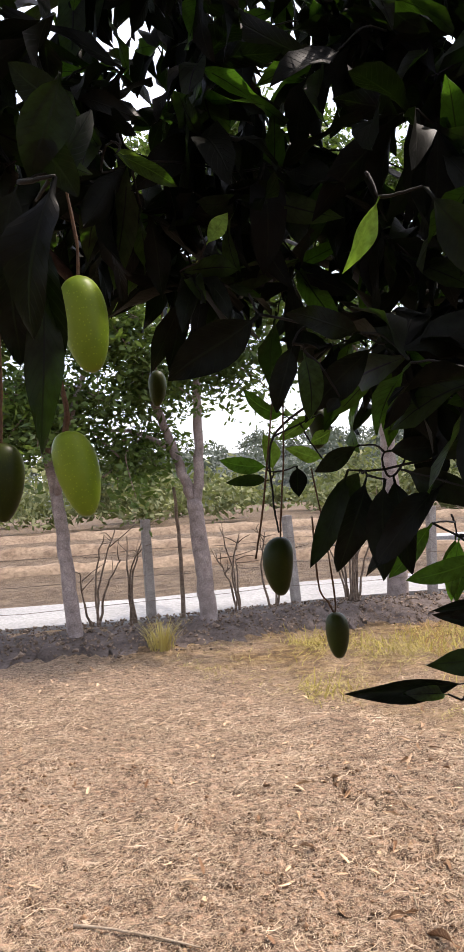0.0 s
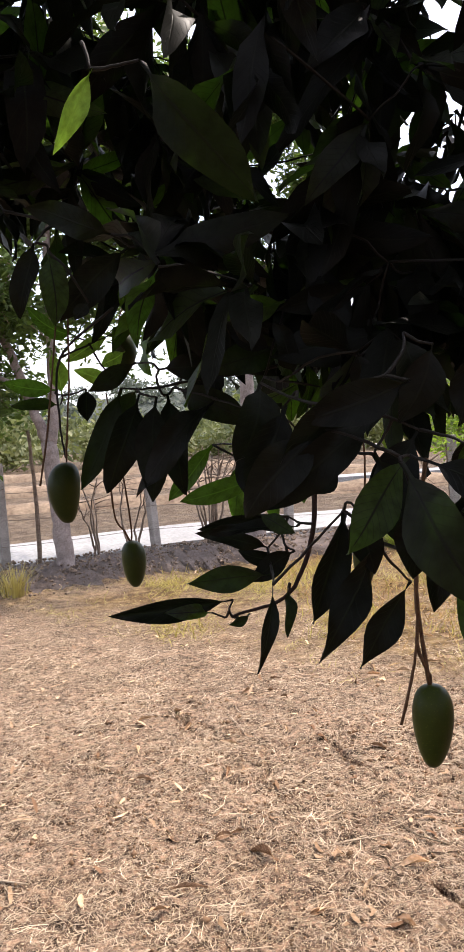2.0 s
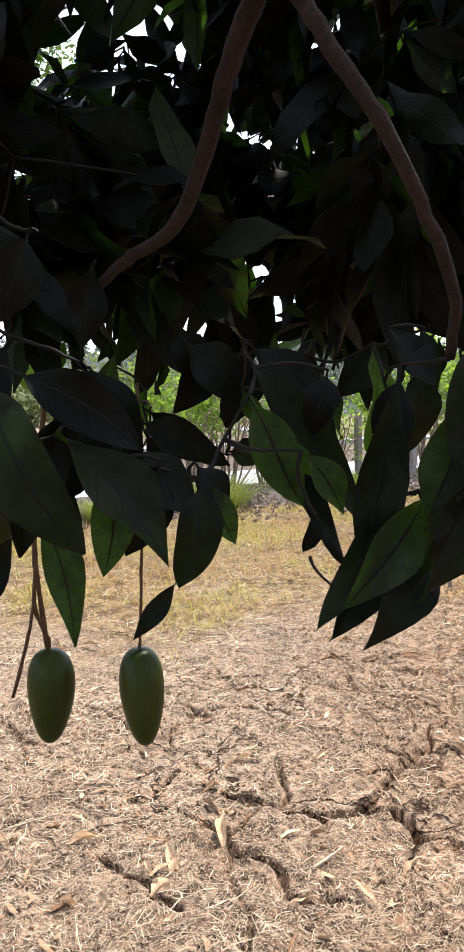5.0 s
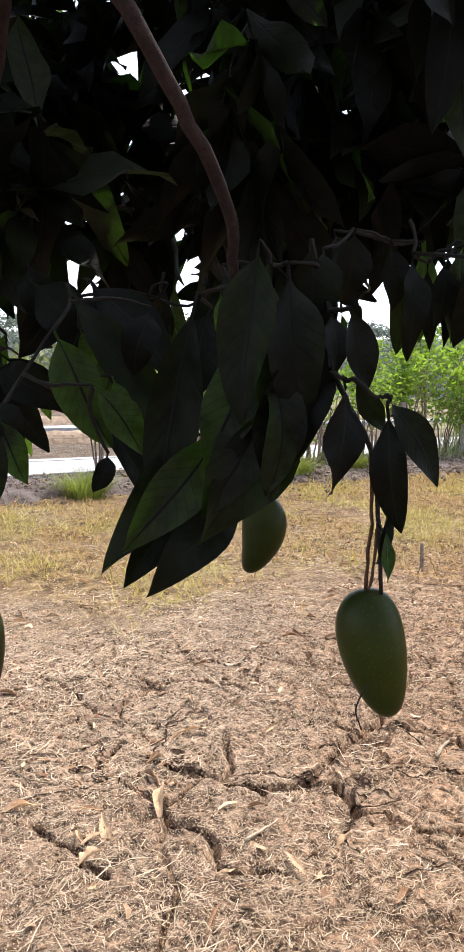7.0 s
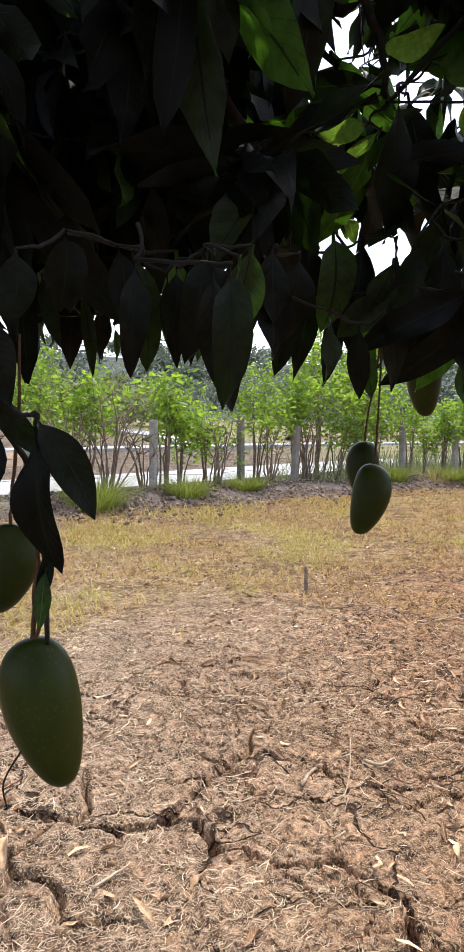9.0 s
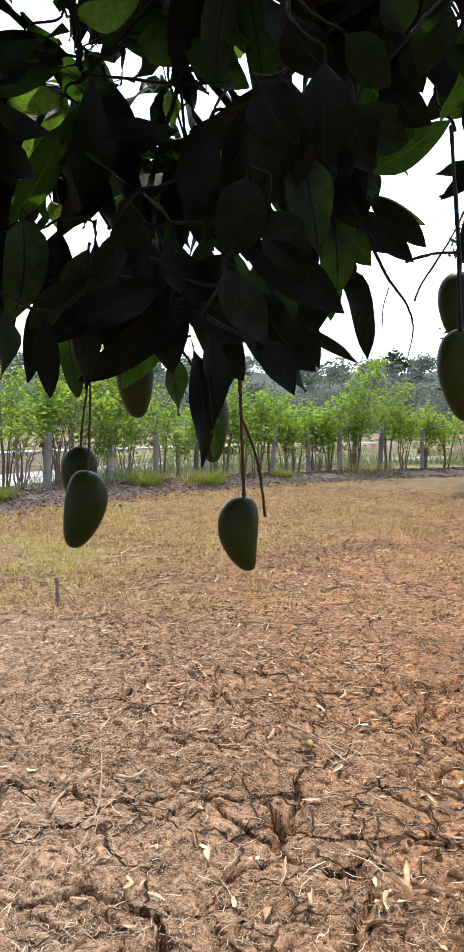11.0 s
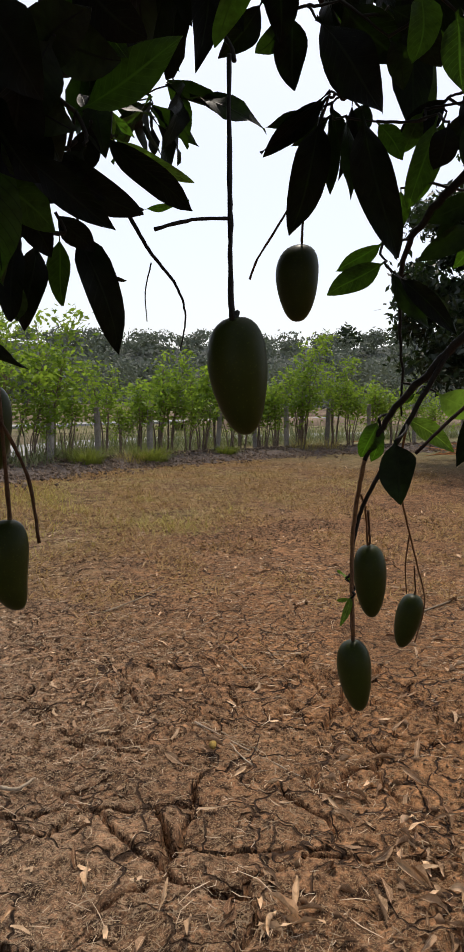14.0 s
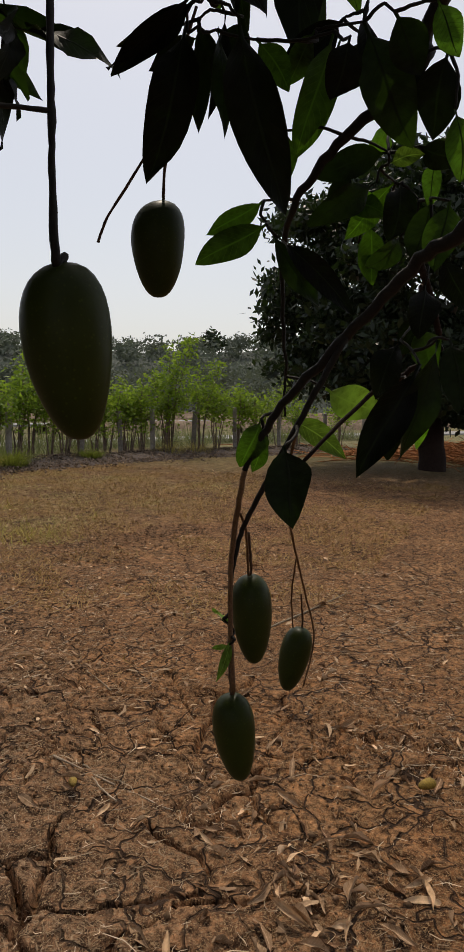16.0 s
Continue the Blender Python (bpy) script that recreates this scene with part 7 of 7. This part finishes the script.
mango((0.525, 1.35, 1.211), 1, 0.8, 40, (0, 0), hang(0.2, 0.01, 0.0))
mango((1.432, 0.826, 1.226), 0, 0.97, -48, (-0.13, 0.12), hang(0.22, -0.02, -0.02))
mango((1.51, 0.90, 1.258), 0, 0.92, 120, (0.05, -0.05), hang(0.22, 0.0, -0.03))
mango((1.433, 0.725, 1.40), 0, 0.85, 90, (0, 0), hang(0.12, 0.0, 0.0))
mango((1.597, 0.666, 1.187), 2, 1.0, 132, (0.02, -0.03), [([(-0.02, 0.0, 0.25), (-0.012, 0, 0.16), (0.002, 0, 0.012)], 0.0024), ([(-0.012, 0, 0.12), (0.022, -0.01, 0.05), (0.03, -0.02, -0.03)], 0.002, 1)])
mango((1.675, 0.781, 1.342), 1, 1.04, 70, (0, 0), hang(0.2, 0.0, 0.0))
mango((1.596, 0.357, 1.41), 1, 0.98, 125, (0.05, -0.06), [([(0.031, 0.033, 0.249), (0.001, 0.012, 0.136), (-0.009, 0.004, 0.087), (-0.011, 0.002, 0.046), (-0.013, -0.002, -0.001), (0.0, 0.0, 0.004)], 0.0022, 1), ([(-0.009, 0.004, 0.087), (-0.039, 0.025, 0.082), (-0.068, 0.045, 0.070)], 0.0014, 1)], "large dark green mango on a long thin stalk", TWIG)
mango((2.014, 0.502, 1.559), 3, 1.0, 130, (0, 0), [([(-0.05, -0.06, 0.185), (-0.015, -0.02, 0.13), (-0.002, -0.004, 0.06), (0.0, 0, 0.012)], 0.0016), ([(-0.05, -0.06, 0.185), (-0.02, -0.01, 0.10), (-0.01, 0.02, 0.05), (-0.025, 0.06, -0.02), (-0.03, 0.07, -0.05)], 0.0014, 1)])
mango((1.984, 0.382, 0.994), 1, 0.93, 60, (0.05, -0.10), [([(0.02, 0.012, 0.07), (0.004, 0.004, 0.03), (0.0, 0, 0.004)], 0.0026)])
mango((2.013, 0.376, 1.128), 1, 0.95, 30, (0.03, -0.06), [([(0.0, 0.004, 0.05), (0.0, 0.0, 0.012)], 0.0015)])
mango((2.179, 0.37, 1.028), 0, 0.82, 20, (-0.08, 0.2), [([(-0.01, 0.0, 0.05), (0.0, 0, 0.012)], 0.0012)])


# ---------------------------------------------------------------- litter on the ground
R = np.random.default_rng(33)


def scatter(count, x0, x1, y0, y1, keep):
    """Random places on the ground with their heights, where keep(x, y) holds."""
    x, y = R.uniform(x0, x1, count), R.uniform(y0, y1, count)
    ok = keep(x, y) > R.random(count)
    x, y = x[ok], y[ok]
    return x, y, ground_height(x, y)


def blades(x, y, z, length, width, lift, bow):
    """Thin curved strips lying on the ground or standing up from it: three cross lines, two quads each."""
    n = len(x)
    a = R.random(n) * 6.283
    ln = length * R.uniform(0.4, 1.5, n)
    d = np.stack([np.cos(a), np.sin(a)], axis=1)
    s = np.stack([-np.sin(a), np.cos(a)], axis=1)
    bowed = bow * ln * R.normal(size=n)
    up = lift * ln * np.abs(R.normal(size=n))
    v = np.zeros((n, 6, 3))
    for k, u in enumerate((0.0, 0.5, 1.0)):
        c = np.stack([x, y], axis=1) + d * ((u - 0.5) * ln)[:, None] + s * (bowed * (1 - (2 * u - 1) ** 2))[:, None]
        w = width * (1.0 if k == 1 else 0.55)
        h = z + 0.004 + up * (u if lift > 0.2 else (0.25 + u * 0.6))
        v[:, 2 * k, :2], v[:, 2 * k + 1, :2] = c - s * w, c + s * w
        v[:, 2 * k, 2] = h
        v[:, 2 * k + 1, 2] = h + 0.001
    base = (np.arange(n) * 6)[:, None]
    f = np.concatenate([base + np.array((0, 1, 3, 2)), base + np.array((2, 3, 5, 4))])
    return v.reshape(-1, 3), f


def dense(x, y):
    return (0.25 + 0.75 * smooth((value_noise(x, y, 0.5, 61) - 0.35) / 0.4)) * (1 - 0.6 * smooth((x - 0.75 * y + 0.2) / 3.4))


x, y, z = scatter(120000, -2.2, 7.5, -0.3, 6.0, dense)
v, f = blades(x, y, z, 0.034, 0.0010, 0.12, 0.2)
tagged(new("straw_litter", cards_mesh("straw_litter", v, f, STRAW)), "fine pale broken straw scattered over dry clay", "straw", kind="stuff")
x, y, z = scatter(30000, -2.2, 6.5, 0.2, 6.0, lambda a, b: (0.12 + 0.88 * smooth((value_noise(a, b, 0.35, 65) - 0.5) / 0.2)) * (1 - 0.8 * smooth((a - 0.75 * b + 0.8) / 2.0)))
v, f = blades(x, y, z, 0.085, 0.0014, 0.16, 0.25)
tagged(new("long_straw", cards_mesh("long_straw", v, f, STRAW)), "longer curled straw and rootlets lying in tangles", "straw", kind="stuff")


def turf_at(x, y):
    edge = smooth((y + np.minimum(x, 2.0) - 5.9 + 1.5 * (value_noise(x, y, 1.3, 71) - 0.5)) / 0.6) * smooth((y_on(FENCE, x) - 1.1 - y) / 0.8)
    return edge * (0.15 + 0.85 * smooth((value_noise(x, y, 0.6, 72) - 0.42) / 0.25))


x, y, z = scatter(60000, -2.5, 13.0, 3.2, 9.5, turf_at)
v, f = blades(x, y, z, 0.055, 0.0022, 0.45, 0.1)
tagged(new("dry_turf", cards_mesh("dry_turf", v, f, DRY_GRASS)), "short yellowed turf growing in patches", "grass", kind="stuff")
x, y, z = scatter(42000, 0.3, 9.0, 3.4, 8.5, lambda a, b: turf_at(a, b) * smooth((value_noise(a, b, 0.9, 75) - 0.4) / 0.2))
v, f = blades(x, y, z, 0.07, 0.0030, 0.75, 0.1)
tagged(new("green_turf", cards_mesh("green_turf", v, f, TURF)), "short green grass blades among the yellow turf", "grass", kind="stuff")

x, y, z = scatter(90000, 1.5, 15.0, 1.2, 9.0, lambda a, b: smooth((a + 1.2 * b - 6.6) / 2.0) * smooth((y_on(FENCE, a) - 1.0 - b) / 0.6) * smooth((value_noise(a, b, 0.5, 76) - 0.38) / 0.2))
v, f = blades(x, y, z, 0.06, 0.0034, 0.5, 0.15)
tagged(new("brown_turf", cards_mesh("brown_turf", v, f, BROWN_GRASS)), "withered golden-brown grass stubble on the plot", "grass", kind="stuff")
x, y, z = scatter(30000, 2.0, 15.0, 2.0, 9.0, lambda a, b: (0.15 + 0.85 * smooth((value_noise(a, b, 0.7, 79) - 0.5) / 0.2)) * smooth((a + b - 8.0) / 2.0) * smooth((y_on(FENCE, a) - 0.9 - b) / 0.5))
n = len(x)
corner = np.array([(1, 0, 0), (-1, 0, 0), (0, 1, 0), (0, -1, 0), (0, 0, 1), (0, 0, -0.6)])
v = corner * R.uniform(0.005, 0.016, (n, 1, 1)) * R.uniform(0.6, 1.3, (n, 6, 3)) + np.stack([x, y, z + 0.003], axis=1)[:, None, :]
f = (np.arange(n) * 6)[:, None, None] + np.array(((0, 2, 4), (2, 1, 4), (1, 3, 4), (3, 0, 4), (2, 0, 5), (1, 2, 5), (3, 1, 5), (0, 3, 5)))
tagged(new("turf_clods", cards_mesh("turf_clods", v.reshape(-1, 3), f.reshape(-1, 3), CRUMB)), "brown small clods of earth among the withered turf", "clods", kind="stuff")

# grass on the verge between fence and road
x = R.uniform(10.0, 32.0, 14000)
y = y_on(ROADLINE, x) - 1.3 - R.random(14000) ** 1.5 * 1.6
ok = value_noise(x, y, 0.9, 78) > 0.25 + 0.25 * smooth((14 - x) / 4)
x, y = x[ok], y[ok]
v, f = blades(x, y, ground_height(x, y, False), 0.26, 0.007, 1.0, 0.1)
tagged(new("verge_grass", cards_mesh("verge_grass", v, f, BUSH_LEAF)), "olive and straw-coloured grass along the road verge", "grass", kind="stuff")

# crumbs of clay between the straw
x, y, z = scatter(24000, -1.8, 6.5, -0.2, 4.5, lambda a, b: 0.3 + 0.7 * smooth((value_noise(a, b, 0.4, 63) - 0.4) / 0.3))
n = len(x)
corner = np.array([(1, 0, 0), (-1, 0, 0), (0, 1, 0), (0, -1, 0), (0, 0, 1), (0, 0, -0.6)])
size = R.uniform(0.002, 0.009, (n, 1, 1)) * np.where(R.random((n, 1, 1)) < 0.06, 2.0, 1.0)
v = corner * size * R.uniform(0.6, 1.3, (n, 6, 3)) + np.stack([x, y, z + 0.002], axis=1)[:, None, :]
f = (np.arange(n) * 6)[:, None, None] + np.array(((0, 2, 4), (2, 1, 4), (1, 3, 4), (3, 0, 4), (2, 0, 5), (1, 2, 5), (3, 1, 5), (0, 3, 5)))
tagged(new("clay_crumbs", cards_mesh("clay_crumbs", v.reshape(-1, 3), f.reshape(-1, 3), CRUMB)), "small brown crumbs of dry clay", "clay crumbs", kind="stuff")

FALLEN = []
for k in range(7):
    v, f, uv = leaf_shape(0.10 + 0.015 * k, 0.030 + 0.009 * (k % 3), 0.05 + 0.13 * k, 0.22 + 0.2 * (k % 3), 0.12 + 0.05 * (k % 2), 300 + k, 9, 0.1 + 0.05 * (k % 4), 0.1 + 0.25 * (k % 4))
    FALLEN.append(mesh_of("dead_leaf", v, f, DEAD_LEAF, True, uv))


def dead_leaf(x, y, turn, size, k, tip=0.0, roll=0.0):
    ob = new("dead_leaf", FALLEN[k])
    ob.matrix_world = pose(x, y, gz_at(x, y) + 0.014 * size, tip, roll, turn) @ Matrix.Diagonal((size, size, size, 1))
    return tagged(ob, "curled dry brown mango leaf fallen on the clay", "dead leaf", "dead leaves on the ground")


# broken leaf bits over the whole plot
x, y, z = scatter(5200, -2.0, 17.0, -1.5, 8.5, lambda a, b: 0.2 + 0.8 * smooth((value_noise(a, b, 1.1, 91) - 0.4) / 0.3) * (b < y_on(FENCE, a) - 0.8))
v, f = blades(x, y, z, 0.045, 0.008, 0.3, 0.2)
tagged(new("leaf_bits", cards_mesh("leaf_bits", v, f, DEAD_LEAF)), "broken bits of dry leaves scattered over the plot", "leaf litter", kind="stuff")

spots = [(3.69, 1.19), (3.25, 0.94), (3.09, 0.51), (3.07, 0.62), (3.36, 0.31), (3.49, 0.56), (2.58, 1.42), (3.14, 0.53), (1.97, 1.99), (1.61, 1.64), (1.46, 1.8), (1.72, 1.44), (1.44, 2.26), (1.09, 2.62), (0.63, 1.99), (0.54, 2.48), (1.2, 2.2), (0.39, 2.69), (1.61, 2.59), (1.8, 3.04), (2.63, 2.04), (2.64, 1.53), (3.44, 1.59), (3.71, 1.44), (3.38, 1.48), (3.4, 3.95), (2.76, 2.1), (3.3, 1.0), (3.97, 0.86), (1.05, 2.35), (1.7, 2.0), (1.22, 2.22), (1.54, 2.44), (2.02, 2.03), (3.70, 1.18), (3.69, 1.42), (2.55, 1.41), (0.546, 2.48), (-0.10, 2.37)]
for x, y in spots:
    dead_leaf(x, y, R.uniform(0, 360), R.uniform(0.6, 1.1), int(R.integers(0, 7)), R.uniform(-12, 12), R.uniform(-35, 35))
n = 0
while n < 262:
    x, y = R.uniform(0.2, 7.5), R.uniform(-0.1, 5.0)
    thick = math.exp(-((y - 0.55) / 0.6) ** 2) * float(smooth(np.array((x - 2.0) / 1.0))) + 0.13
    if R.random() > thick:
        continue
    dead_leaf(x, y, R.uniform(0, 360), R.uniform(0.3, 0.95), int(R.integers(0, 7)), R.uniform(-22, 22), R.uniform(-60, 60))
    n += 1


# smaller leaves, too many to tell apart, in drifts under the trees
heap = Shape()
for i in range(500):
    x, y = (R.normal(2.9, 0.55), R.normal(0.5, 0.26)) if i < 170 else (R.uniform(0.0, 8.0), R.uniform(0.0, 5.0))
    v, f, uv = leaf_shape(R.uniform(0.05, 0.14), R.uniform(0.018, 0.042), R.uniform(0, 1), R.uniform(0.2, 0.7), 0.18, int(R.integers(0, 9999)), 5, 0.1, R.uniform(0, 0.8))
    m = np.array(pose(0, 0, 0, R.uniform(-25, 25), R.uniform(-60, 60), R.uniform(0, 360)).to_3x3())
    heap.add(np.asarray(v) @ m.T + (x, y, gz_at(x, y) + 0.012), f, uv)
tagged(new("leaf_litter", heap.mesh("leaf_litter", DEAD_LEAF)), "drifts of small curled dry leaves on the clay", "leaf litter", kind="stuff")


def stick(a, b, r, label="thin dry stick lying on the ground", up=0.0):
    a, b = np.array((*a, gz_at(*a) + r + 0.006)), np.array((*b, gz_at(*b) + r + 0.006 + up))
    mid = (a + b) / 2 + R.normal(0, 0.02, 3) * (1, 1, 0.2)
    v, f = rod([a - a, mid - a, b - a], r, r * 0.5, 6, 6, 0.001, R, 0.2)
    ob = new("dry_stick", Shape_of(v, f, "dry_stick", STICK))
    ob.location = a
    return tagged(ob, label, "stick", "dry sticks on the ground")


stick((-0.75, 2.75), (-0.28, 2.55), 0.006)
stick((1.53, 1.88), (1.68, 1.92), 0.005, "short pale broken stick on the clay")
stick((2.35, 1.75), (2.85, 2.15), 0.004)
stick((2.44, 2.0), (2.73, 2.04), 0.007, "pale split stick lying across a crack")
stick((3.58, 1.71), (3.44, 1.15), 0.005)
stick((3.60, 1.59), (3.50, 1.36), 0.004)
stick((2.75, 1.98), (2.87, 1.93), 0.008, "short thick brown stick on the cracked clay")
stick((4.6, 3.1), (5.4, 3.2), 0.006)
stick((5.6, 1.5), (6.6, 1.2), 0.008)
for k in range(40):
    x, y, a = R.uniform(0.4, 5.0), R.uniform(0.8, 4.6), R.uniform(0, 6.28)
    l = R.uniform(0.08, 0.3)
    stick((x, y), (x + l * math.cos(a), y + l * math.sin(a)), R.uniform(0.0015, 0.004))
stub = new("cut_stub", Shape_of(*rod([(0, 0, -0.06), (0.002, 0, 0.1), (0.0, 0.004, 0.215)], 0.016, 0.013, 8, 4, 0.001, R, 0.1), "cut_stub", BROWN_BARK))
stub.location = (4.47, 4.16, gz_at(4.47, 4.16))
tagged(stub, "short brown cut stump sticking out of the turf", "stump")
fallen = thing("fallen_mango", (3.9, 0.31, gz_at(3.9, 0.31) + 0.03), "small rotting mango with a yellow top on the ground", "mango")
ROT = rough_material("rotting_skin", (0.06, 0.035, 0.015), (0.36, 0.23, 0.04), 16.0, 0.7, 0.4, 0.002)
part("fruit", mesh_of("rotting_fruit", *mango_shape(0.112, 0.062, 0.10, 0.0), ROT), fallen, m=pose(0, 0, 0.018, 80, 10, 30) @ Matrix.Diagonal((0.75, 0.75, 0.6, 1)))
second = thing("fallen_mango", (3.41, 1.51, gz_at(3.41, 1.51) + 0.02), "small shrivelled yellow mango lying beside a crack", "mango")
part("fruit", mesh_of("shrivelled_fruit", *mango_shape(0.085, 0.045, 0.10, 0.0), ROT), second, m=pose(0, 0, 0.012, 85, 5, 120) @ Matrix.Diagonal((0.7, 0.7, 0.55, 1)))
